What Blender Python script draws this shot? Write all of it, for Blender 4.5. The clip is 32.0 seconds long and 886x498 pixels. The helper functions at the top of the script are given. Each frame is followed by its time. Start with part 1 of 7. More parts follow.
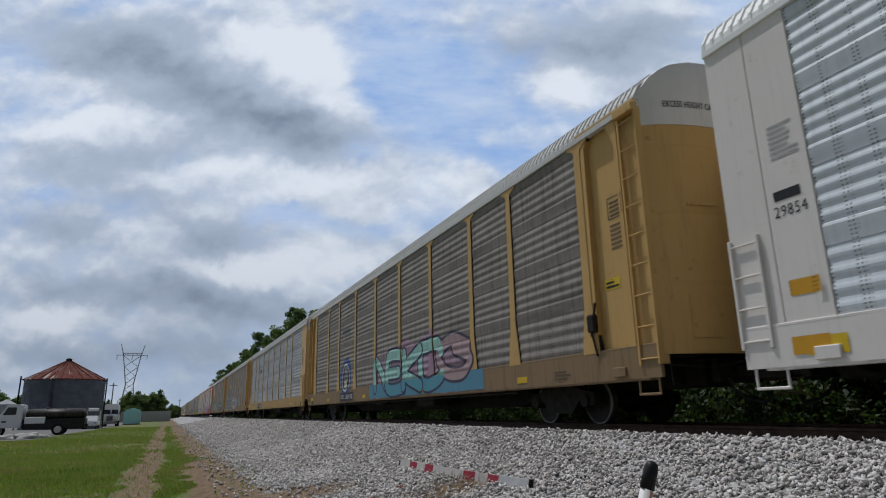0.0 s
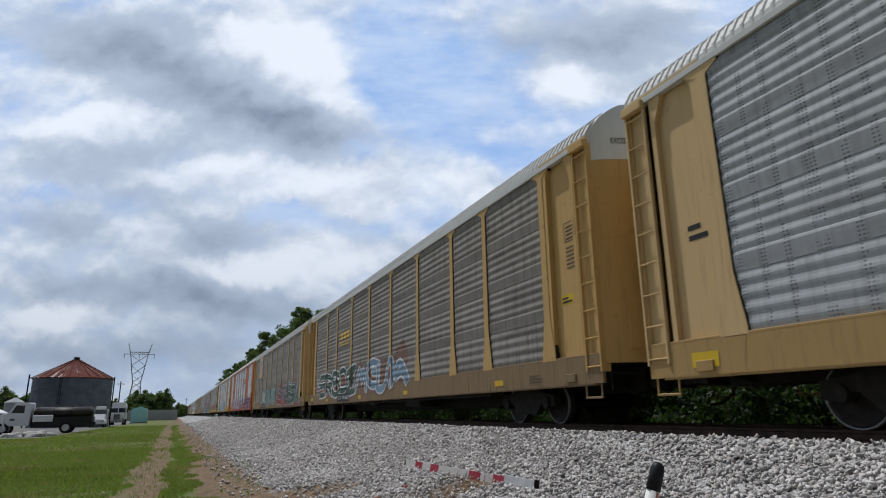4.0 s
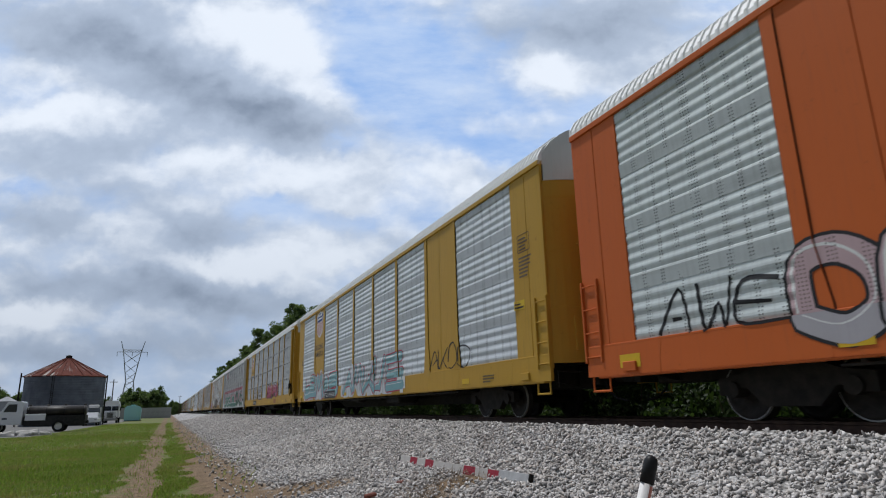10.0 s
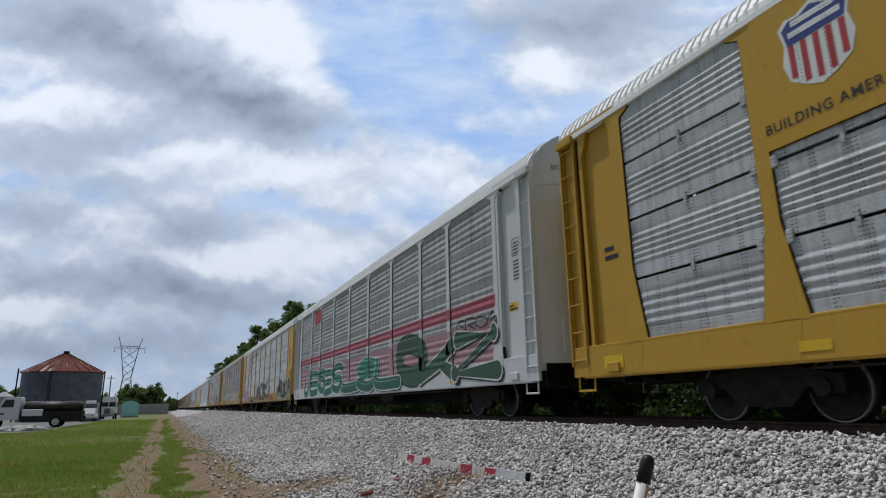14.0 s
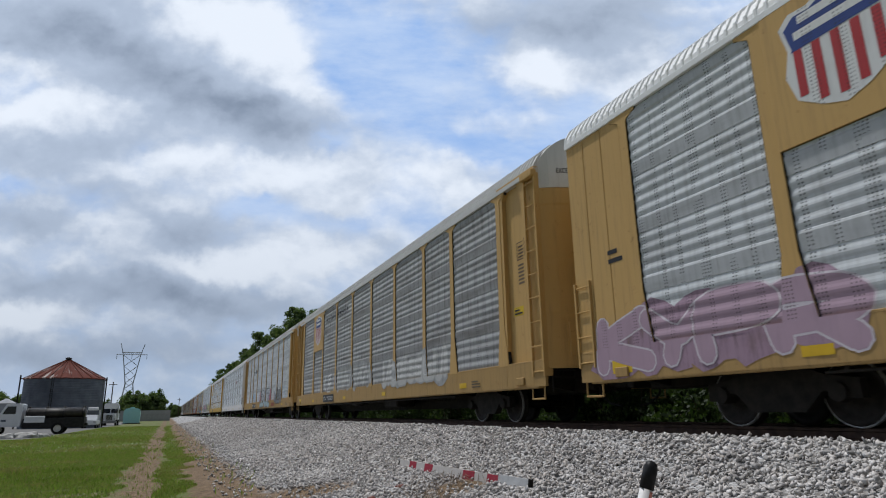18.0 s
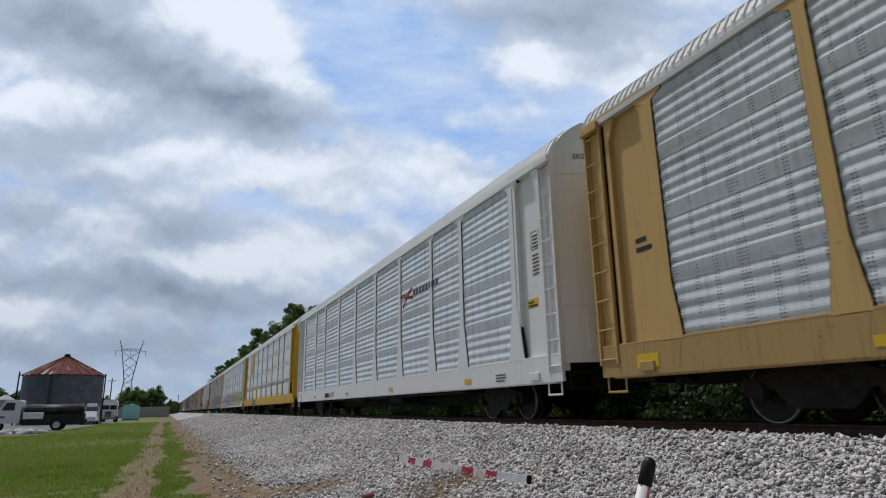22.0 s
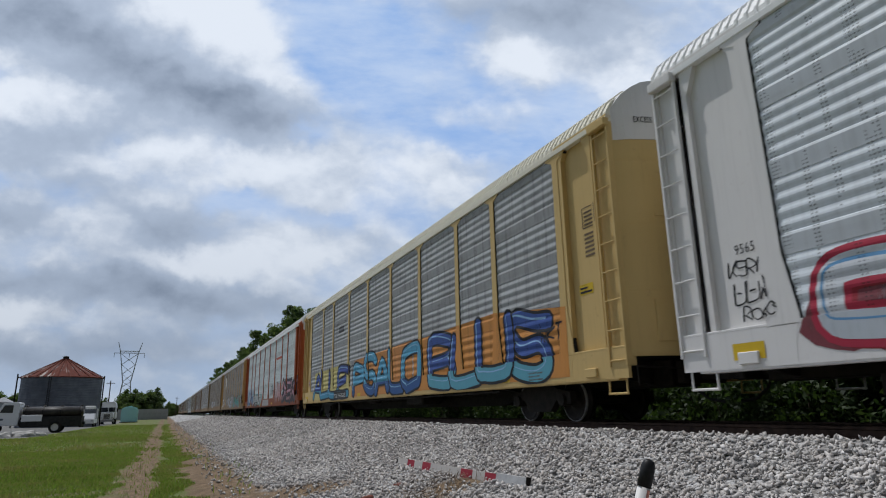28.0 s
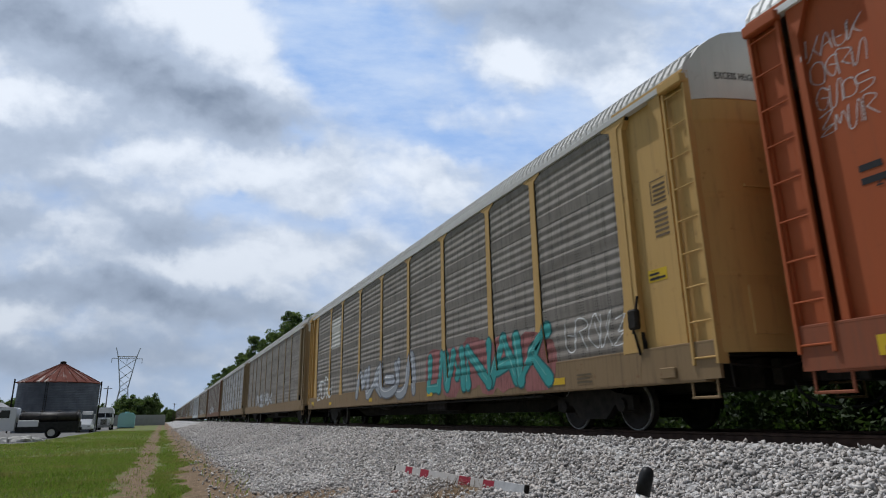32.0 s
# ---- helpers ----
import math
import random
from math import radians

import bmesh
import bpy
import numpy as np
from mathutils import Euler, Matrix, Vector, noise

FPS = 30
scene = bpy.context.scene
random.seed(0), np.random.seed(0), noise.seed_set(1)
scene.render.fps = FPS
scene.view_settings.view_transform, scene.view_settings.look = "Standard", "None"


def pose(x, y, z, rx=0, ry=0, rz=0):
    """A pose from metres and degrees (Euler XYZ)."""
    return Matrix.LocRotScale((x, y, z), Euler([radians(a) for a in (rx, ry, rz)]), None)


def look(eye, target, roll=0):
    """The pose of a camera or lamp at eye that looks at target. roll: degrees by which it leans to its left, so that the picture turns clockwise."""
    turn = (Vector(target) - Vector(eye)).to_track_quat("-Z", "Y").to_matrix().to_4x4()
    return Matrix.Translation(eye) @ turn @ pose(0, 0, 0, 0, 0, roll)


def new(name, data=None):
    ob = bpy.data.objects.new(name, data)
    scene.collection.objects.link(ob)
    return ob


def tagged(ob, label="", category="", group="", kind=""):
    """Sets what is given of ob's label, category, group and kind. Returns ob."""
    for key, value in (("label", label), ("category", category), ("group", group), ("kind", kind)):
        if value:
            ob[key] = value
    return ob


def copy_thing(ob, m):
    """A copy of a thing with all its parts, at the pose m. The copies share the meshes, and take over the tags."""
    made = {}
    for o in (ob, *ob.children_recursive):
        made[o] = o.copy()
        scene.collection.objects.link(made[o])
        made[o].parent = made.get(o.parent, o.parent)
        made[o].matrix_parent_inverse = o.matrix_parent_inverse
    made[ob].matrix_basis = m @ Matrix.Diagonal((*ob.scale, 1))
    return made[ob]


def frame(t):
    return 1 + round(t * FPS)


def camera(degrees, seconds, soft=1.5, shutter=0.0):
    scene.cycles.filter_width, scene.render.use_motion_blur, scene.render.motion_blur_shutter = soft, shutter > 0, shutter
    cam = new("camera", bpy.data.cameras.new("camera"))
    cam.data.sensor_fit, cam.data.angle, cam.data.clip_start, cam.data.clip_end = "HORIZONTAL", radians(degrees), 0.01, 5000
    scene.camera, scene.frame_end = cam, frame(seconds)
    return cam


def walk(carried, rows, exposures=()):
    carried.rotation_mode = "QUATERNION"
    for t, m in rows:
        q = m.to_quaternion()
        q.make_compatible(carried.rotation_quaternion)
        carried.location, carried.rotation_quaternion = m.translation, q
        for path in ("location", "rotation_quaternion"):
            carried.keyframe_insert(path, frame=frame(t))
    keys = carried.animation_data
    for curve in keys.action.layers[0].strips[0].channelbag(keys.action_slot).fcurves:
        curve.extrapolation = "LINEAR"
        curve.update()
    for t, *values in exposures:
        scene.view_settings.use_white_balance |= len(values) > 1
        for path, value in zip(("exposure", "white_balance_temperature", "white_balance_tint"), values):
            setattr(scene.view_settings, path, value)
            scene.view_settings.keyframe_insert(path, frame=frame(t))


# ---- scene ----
# World: the track runs along +y, z = 0 is the top of the rails, the train rolls towards -y.
EYE = Vector((0.0, 0.0, 0.302))
TRACK_X = 8.60
PITCH = 28.57          # length over couplers
HALF = 13.685            # half length of a car body
CARS = 32

cam = camera(71.45, 32.0, soft=1.1, shutter=0.07)


def aim(yaw, pitch, roll):
    """Camera turned right of the track by yaw, up by pitch, leaning by roll (degrees)."""
    turn = Matrix.Rotation(radians(-yaw), 4, "Z") @ Matrix.Rotation(radians(90 + pitch), 4, "X") @ Matrix.Rotation(radians(roll), 4, "Z")
    return Matrix.Translation(EYE) @ turn


AIMS = [
    (0, 23.606, 14.728, -1.118), (0.5, 23.510, 14.678, -0.973), (1, 23.483, 14.692, -0.838), (1.5, 23.329, 14.770, -0.627),
    (2, 23.161, 14.722, -0.603), (2.5, 23.062, 14.626, -0.841), (3, 23.059, 14.643, -1.032), (3.5, 23.023, 14.743, -0.856),
    (5.5, 23.131, 14.700, -0.906), (6, 23.234, 14.629, -0.877), (6.5, 23.295, 14.695, -0.902), (7, 23.345, 14.699, -0.948),
    (7.5, 23.213, 14.650, -1.049), (8, 23.132, 14.628, -0.957), (8.5, 23.135, 14.515, -0.947), (9, 23.252, 14.415, -0.863),
    (9.5, 23.457, 14.357, -1.051), (10, 23.649, 14.328, -1.329), (10.5, 23.725, 14.390, -1.330), (11, 23.742, 14.446, -1.170),
    (11.5, 23.740, 14.400, -1.102), (12, 23.727, 14.363, -1.112), (12.5, 23.828, 14.315, -1.189), (13, 23.832, 14.298, -1.065),
    (13.5, 23.813, 14.202, -1.045), (14, 23.783, 14.171, -0.939), (14.5, 23.786, 14.120, -0.874), (16.5, 23.585, 14.330, -0.940),
    (17, 23.498, 14.486, -1.013), (17.5, 23.532, 14.625, -1.008), (18, 23.619, 14.695, -1.042), (18.5, 23.636, 14.836, -1.012),
    (19, 23.671, 14.953, -1.066), (19.5, 23.711, 14.961, -0.984), (20, 23.742, 14.855, -0.939), (20.5, 23.689, 14.713, -0.763),
    (21, 23.723, 14.551, -0.661), (21.5, 23.751, 14.463, -0.811), (22, 23.715, 14.389, -1.021), (22.5, 23.717, 14.423, -1.040),
    (23, 23.741, 14.464, -1.020), (23.5, 23.729, 14.475, -0.876), (24, 23.678, 14.448, -0.795), (24.5, 23.610, 14.379, -0.795),
    (25, 23.629, 14.410, -0.865), (25.5, 23.702, 14.482, -0.927), (27.5, 23.833, 14.576, -1.152), (28, 23.814, 14.559, -1.082),
    (28.5, 23.817, 14.562, -1.130), (29, 23.894, 14.600, -1.139), (29.5, 23.879, 14.729, -0.893), (30, 23.871, 14.810, -0.781),
    (30.5, 23.849, 14.888, -0.695), (31, 23.762, 14.997, -0.651), (31.5, 23.792, 15.105, -0.713), (32, 23.927, 15.152, -0.869),
]


def train_shift(t):
    """How far the train has come, in metres."""
    return -6.984 + 13.8157 * t + 0.01586 * t * t


walk(cam, [(t, aim(a, b, c)) for t, a, b, c in AIMS], 
     [(t, stops, 6080, 10) for t, stops in ((0, -0.2), (0.8, -0.05), (1.5, 0.0), (21.5, 0.0), (22.3, -0.08), (23, -0.18), (25.3, -0.18), (26.5, -0.1), (28.3, -0.1), (29, 0.0), (32, 0.0))])

# ---- world and sun ----
SUN_EL, SUN_AZ = radians(67), radians(333)   # azimuth from +y towards +x
sun_way = Vector((math.sin(SUN_AZ) * math.cos(SUN_EL), math.cos(SUN_AZ) * math.cos(SUN_EL), math.sin(SUN_EL)))
sun = new("sun", bpy.data.lights.new("sun", "SUN"))
sun.data.energy, sun.data.angle, sun.data.color = 3.0, radians(0.6), (1.0, 0.96, 0.9)
sun.matrix_world = look((0, 0, 60), Vector((0, 0, 60)) - sun_way)
scene.view_settings.exposure = 0.0


class Nodes:
    """Short hand for a node tree."""

    def __init__(self, tree):
        self.t = tree
        tree.nodes.clear()

    def add(self, kind, **given):
        n = self.t.nodes.new(kind)
        for key, value in given.items():
            if key == "blend":
                n.blend_type = value
            elif key == "dtype":
                n.data_type = value
            elif key == "op":
                n.operation = value
        return n

    def put(self, socket, value):
        if hasattr(value, "is_linked"):
            self.t.links.new(value, socket)
        else:
            socket.default_value = value

    def math(self, op, a, b=0.0, c=0.0, clamp=False):
        n = self.add("ShaderNodeMath", op=op)
        n.use_clamp = clamp
        for s, v in zip(n.inputs, (a, b, c)):
            self.put(s, v)
        return n.outputs[0]

    def mix(self, f, a, b, blend="MIX"):
        n = self.add("ShaderNodeMix", dtype="RGBA", blend=blend)
        self.put(n.inputs[0], f)
        for s, v in ((n.inputs[6], a), (n.inputs[7], b)):
            self.put(s, v if hasattr(v, "is_linked") else (*v, 1.0))
        return n.outputs[2]

    def noise(self, vec, scale, detail=4.0, rough=0.55, color=False):
        n = self.add("ShaderNodeTexNoise")
        if vec is not None:
            self.put(n.inputs["Vector"], vec)
        self.put(n.inputs["Scale"], scale)
        self.put(n.inputs["Detail"], detail)
        self.put(n.inputs["Roughness"], rough)
        return n.outputs["Color" if color else "Fac"]

    def ramp(self, x, lo, hi):
        n = self.add("ShaderNodeMapRange")
        n.interpolation_type = "SMOOTHSTEP"
        self.put(n.inputs[0], x)
        self.put(n.inputs[1], lo)
        self.put(n.inputs[2], hi)
        return n.outputs[0]

    def coords(self, kind="Object"):
        return self.add("ShaderNodeTexCoord").outputs[kind]

    def split(self, v):
        n = self.add("ShaderNodeSeparateXYZ")
        self.put(n.inputs[0], v)
        return n.outputs

    def join(self, x, y, z):
        n = self.add("ShaderNodeCombineXYZ")
        for s, v in zip(n.inputs, (x, y, z)):
            self.put(s, v)
        return n.outputs[0]

    def vec(self, op, a, b=(0, 0, 0)):
        n = self.add("ShaderNodeVectorMath", op=op)
        self.put(n.inputs[0], a)
        self.put(n.inputs[1], b)
        return n.outputs["Value"] if op in ("DOT_PRODUCT", "LENGTH") else n.outputs[0]

    def bump(self, height, strength=0.3, distance=0.01):
        n = self.add("ShaderNodeBump")
        self.put(n.inputs["Strength"], strength)
        self.put(n.inputs["Distance"], distance)
        self.put(n.inputs["Height"], height)
        return n.outputs[0]

    def surface(self, color, rough=0.6, metal=0.0, normal=None, spec=0.5, coat=0.0):
        b = self.add("ShaderNodeBsdfPrincipled")
        self.put(b.inputs["Base Color"], color if hasattr(color, "is_linked") else (*color, 1))
        self.put(b.inputs["Roughness"], rough)
        self.put(b.inputs["Metallic"], metal)
        self.put(b.inputs["Specular IOR Level"], spec)
        self.put(b.inputs["Coat Weight"], coat)
        if normal is not None:
            self.put(b.inputs["Normal"], normal)
        o = self.add("ShaderNodeOutputMaterial")
        self.t.links.new(b.outputs[0], o.inputs[0])
        return b


world = bpy.data.worlds.new("sky")
scene.world = world
world.use_nodes = True
wn = Nodes(world.node_tree)
sky = wn.add("ShaderNodeTexSky")
sky.sky_type, sky.sun_disc = "NISHITA", False
sky.sun_elevation, sky.sun_rotation = SUN_EL, SUN_AZ
sky.air_density, sky.dust_density = 1.0, 1.6
wdir = wn.coords("Generated")
wcloud = wn.ramp(wn.noise(wdir, 2.6, 6.0, 0.6), 0.40, 0.66)
wcol = wn.mix(wcloud, sky.outputs[0], (5.6, 5.9, 6.3))
wback = wn.add("ShaderNodeBackground")
wn.put(wback.inputs[0], wcol)
wback.inputs[1].default_value = 0.045
wout = wn.add("ShaderNodeOutputWorld")
world.node_tree.links.new(wback.outputs[0], wout.inputs[0])


def material(name):
    m = bpy.data.materials.new(name)
    m.use_nodes = True
    return m, Nodes(m.node_tree)


# ---- cloud deck: a wide shell of drifting cloud, its shapes laid out by direction from the eye ----
REF = ((0.91797, -0.39633, -0.01589), (-0.08398, -0.23336, 0.96876), (0.38766, 0.88796, 0.2475))
# across, up, half width, half height, tilt, weight
LIT_CLOUDS = [
    (-0.288, 0.336, 0.087, 0.055, -35, 1.1), (-0.206, 0.253, 0.055, 0.037, -30, 0.6), (-0.628, 0.226, 0.119, 0.035, 0, 0.8), (-0.444, 0.148, 0.119, 0.037, -5, 0.5),
    (-0.206, 0.129, 0.101, 0.039, 0, 0.5), (-0.040, 0.129, 0.092, 0.046, 10, 0.45), (-0.352, -0.022, 0.128, 0.026, -8, 0.9), (-0.206, -0.008, 0.087, 0.026, 0, 0.9),
    (0.166, 0.308, 0.055, 0.048, 0, 1), (-0.664, -0.098, 0.092, 0.028, 0, 0.8), (-0.371, 0.386, 0.110, 0.037, 0, 0.6), (0.051, 0.088, 0.083, 0.041, 0, 0.3),
    (-0.664, 0.304, 0.083, 0.037, 0, 0.3), (0.308, 0.276, 0.083, 0.055, 0, 0.5),
]
DARK_CLOUDS = [
    (-0.417, 0.276, 0.220, 0.044, -20, 1), (-0.279, 0.207, 0.083, 0.031, -15, 0.55), (-0.609, 0.377, 0.138, 0.041, 0, 0.55), (-0.618, 0.175, 0.128, 0.037, 0, 0.55),
    (-0.412, 0.038, 0.073, 0.033, -10, 0.6), (-0.417, -0.068, 0.165, 0.026, -7, 0.85), (-0.664, 0.056, 0.083, 0.026, 0, 0.45), (0.207, 0.363, 0.138, 0.048, -5, 0.8),
    (-0.664, -0.054, 0.064, 0.020, 0, 0.5), (-0.444, -0.150, 0.202, 0.024, 0, 0.35), (-0.646, -0.164, 0.101, 0.020, 0, 0.35), (-0.150, 0.102, 0.055, 0.022, 0, 0.25),
    (-0.517, 0.102, 0.083, 0.028, 0, 0.3),
]
CLEAR_SKY = [
    (-0.086, 0.294, 0.174, 0.092, -20, 0.75), (0.083, 0.164, 0.087, 0.024, -12, 1), (-0.297, 0.074, 0.064, 0.018, -5, 0.9), (-0.178, 0.175, 0.037, 0.020, -20, 0.6),
    (-0.150, 0.051, 0.083, 0.020, 0, 0.6), (0.106, 0.377, 0.073, 0.055, 0, 0.35), (-0.536, 0.217, 0.037, 0.017, 0, 0.4), (-0.692, 0.111, 0.046, 0.017, 0, 0.4),
    (-0.114, 0.350, 0.064, 0.046, 0, 0.3), (-0.261, -0.146, 0.110, 0.028, 0, 0.25),
]


def cloud_material():
    m, n = material("cloud_sky")
    way = n.vec("NORMALIZE", n.coords())
    ahead = n.math("MAXIMUM", n.vec("DOT_PRODUCT", way, REF[2]), 0.15)
    across = n.math("DIVIDE", n.vec("DOT_PRODUCT", way, REF[0]), ahead)
    up = n.math("DIVIDE", n.vec("DOT_PRODUCT", way, REF[1]), ahead)
    flat = n.join(across, up, 0.0)
    wob = n.split(n.noise(flat, 7.0, 5.0, 0.6, color=True))
    wob2 = n.split(n.noise(flat, 20.0, 4.0, 0.55, color=True))
    x = n.math("ADD", n.math("ADD", across, n.math("MULTIPLY", n.math("SUBTRACT", wob[0], 0.5), 0.085)),
               n.math("MULTIPLY", n.math("SUBTRACT", wob2[0], 0.5), 0.03))
    y = n.math("ADD", n.math("ADD", up, n.math("MULTIPLY", n.math("SUBTRACT", wob[1], 0.5), 0.07)),
               n.math("MULTIPLY", n.math("SUBTRACT", wob2[1], 0.5), 0.026))

    def total(blobs, wide=1.0):
        acc = 0.0
        for cx, cy, rx, ry, tilt, weight in blobs:
            rx, ry = rx * wide ** 0.5, ry * wide
            c, s = math.cos(radians(tilt)), math.sin(radians(tilt))
            dx, dy = n.math("SUBTRACT", x, cx), n.math("SUBTRACT", y, cy)
            a = n.math("MULTIPLY_ADD", dx, c / rx, n.math("MULTIPLY", dy, s / rx))
            b = n.math("MULTIPLY_ADD", dx, -s / ry, n.math("MULTIPLY", dy, c / ry))
            r2 = n.math("MULTIPLY_ADD", a, a, n.math("MULTIPLY", b, b))
            acc = n.math("MULTIPLY_ADD", n.math("POWER", 2.718, n.math("MULTIPLY", r2, -1.0)), weight, acc)
        return acc

    lit, dark, clear = total(LIT_CLOUDS), total(DARK_CLOUDS, 1.25), total(CLEAR_SKY)

    def puffs(rise):
        """Heaped cloud at two sizes, looked up a little higher by rise."""
        fbm = n.math("SUBTRACT", n.noise(n.join(across, n.math("MULTIPLY_ADD", up, 1.5, 1.5 * rise), 0.0), 4.8, 9.0, 0.56), 0.5)
        cell = n.add("ShaderNodeTexVoronoi")
        cell.feature, cell.normalize = "SMOOTH_F1", True
        n.put(cell.inputs["Vector"], n.join(x, n.math("MULTIPLY_ADD", y, 1.7, 1.7 * rise), 0.0))
        for key, v in (("Scale", 8.5), ("Detail", 3.0), ("Roughness", 0.5), ("Smoothness", 0.6)):
            cell.inputs[key].default_value = v
        return n.math("MULTIPLY_ADD", fbm, 1.0, n.math("MULTIPLY", n.math("SUBTRACT", 0.36, cell.outputs["Distance"]), 0.9))

    heap = puffs(0.0)
    under = n.math("SUBTRACT", puffs(0.022), heap)
    thick = n.math("ADD", n.math("MULTIPLY", lit, 0.45), n.math("MULTIPLY", dark, 0.6))
    thick = n.math("ADD", n.math("SUBTRACT", thick, n.math("MULTIPLY", clear, 0.62)), 0.30)
    thick = n.math("MULTIPLY_ADD", heap, 1.25, thick)
    grey = n.math("ADD", n.math("MULTIPLY", dark, 0.62), n.math("MULTIPLY", under, 1.05))
    grey = n.math("SUBTRACT", n.math("MULTIPLY_ADD", heap, 0.10, n.math("ADD", grey, 0.20)), n.math("MULTIPLY", lit, 0.42))
    height = n.ramp(up, -0.27, 0.14)
    base = n.mix(height, (0.48, 0.60, 0.77), (0.29, 0.46, 0.78))
    veil = n.ramp(n.noise(n.join(n.math("MULTIPLY_ADD", across, 1.0, n.math("MULTIPLY", up, 0.4)), n.math("MULTIPLY", up, 3.0), 0.0), 3.5, 8.0, 0.62), 0.28, 0.68)
    base = n.mix(n.math("MULTIPLY", veil, 0.85), base, (0.60, 0.70, 0.86))
    # thin edges let the light through, thick cores turn grey
    cloud = n.mix(n.ramp(grey, -0.08, 0.45), (0.855, 0.885, 0.925), (0.48, 0.545, 0.645))
    cloud = n.mix(n.ramp(grey, 0.30, 1.25), cloud, (0.20, 0.245, 0.32))
    col = n.mix(n.ramp(thick, 0.02, 0.62), base, cloud)
    # thicker air towards the horizon
    col = n.mix(n.ramp(up, -0.26, 0.20), n.mix(1.0, col, (0.72, 0.735, 0.75), "MULTIPLY"), col)
    e = n.add("ShaderNodeEmission")
    n.put(e.inputs[0], col)
    e.inputs[1].default_value = 1.0
    o = n.add("ShaderNodeOutputMaterial")
    n.t.links.new(e.outputs[0], o.inputs[0])
    m.cycles.emission_sampling = "NONE"
    return m


def cloud_deck():
    bm = bmesh.new()
    grid = []
    els = [-2 + 48 * (i / 24) for i in range(25)]
    for a in range(-80, 106, 6):
        line = []
        for e in els:
            s = max(math.sin(radians(e)), 1e-3)
            r = ((1000 / s) ** -4 + 4400 ** -4) ** -0.25
            ce = math.cos(radians(e))
            line.append(bm.verts.new((r * ce * math.sin(radians(a)), r * ce * math.cos(radians(a)), r * math.sin(radians(e)))))
        grid.append(line)
    for p, q in zip(grid, grid[1:]):
        for i in range(len(els) - 1):
            f = bm.faces.new((p[i], p[i + 1], q[i + 1], q[i]))
            f.smooth = True
    me = bpy.data.meshes.new("backdrop_clouds")
    bm.to_mesh(me)
    bm.free()
    me.materials.append(cloud_material())
    ob = tagged(new("backdrop_clouds", me), "broken grey and white summer clouds over blue sky", "sky", kind="structure")
    ob.location = EYE
    return ob


clouds = cloud_deck()

# ---- materials ----
MADE = {}


def cached(key, build):
    if key not in MADE:
        MADE[key] = build()
    return MADE[key]


def paint(name, color, rough=0.5, grime=0.35, rust=0.15, dirt=(0.09, 0.075, 0.06)):
    """Weathered paint: blotches, run-down dirt streaks and specks of rust."""
    def build():
        m, n = material(name)
        p = n.coords()
        ran = n.add("ShaderNodeObjectInfo").outputs["Random"]
        p = n.vec("ADD", p, n.join(ran, n.math("MULTIPLY", ran, 17.0), 0.0))
        blot = n.noise(p, 0.9, 6.0, 0.6)
        s = n.split(p)
        streak = n.noise(n.join(n.math("MULTIPLY", s[0], 3.0), n.math("MULTIPLY", s[1], 9.0), n.math("MULTIPLY", s[2], 0.5)), 1.6, 6.0, 0.7)
        fine = n.noise(p, 60.0, 3.0, 0.6)
        c = n.mix(n.math("MULTIPLY", n.math("SUBTRACT", blot, 0.3), 0.5), color, tuple(min(1, v * 1.12 + 0.015) for v in color))
        c = n.mix(n.math("MULTIPLY", n.ramp(streak, 0.48, 0.85), grime * 0.6), c, dirt)
        c = n.mix(n.math("MULTIPLY", n.ramp(n.noise(p, 5.0, 8.0, 0.7), 0.60, 0.72), rust), c, (0.16, 0.06, 0.025))
        n.surface(c, n.math("MULTIPLY_ADD", streak, 0.25, rough - 0.1), 0.0,
                  n.bump(n.math("ADD", fine, n.math("MULTIPLY", blot, 2.0)), 0.15, 0.004), 0.12)
        return m
    return cached(("paint", name), build)


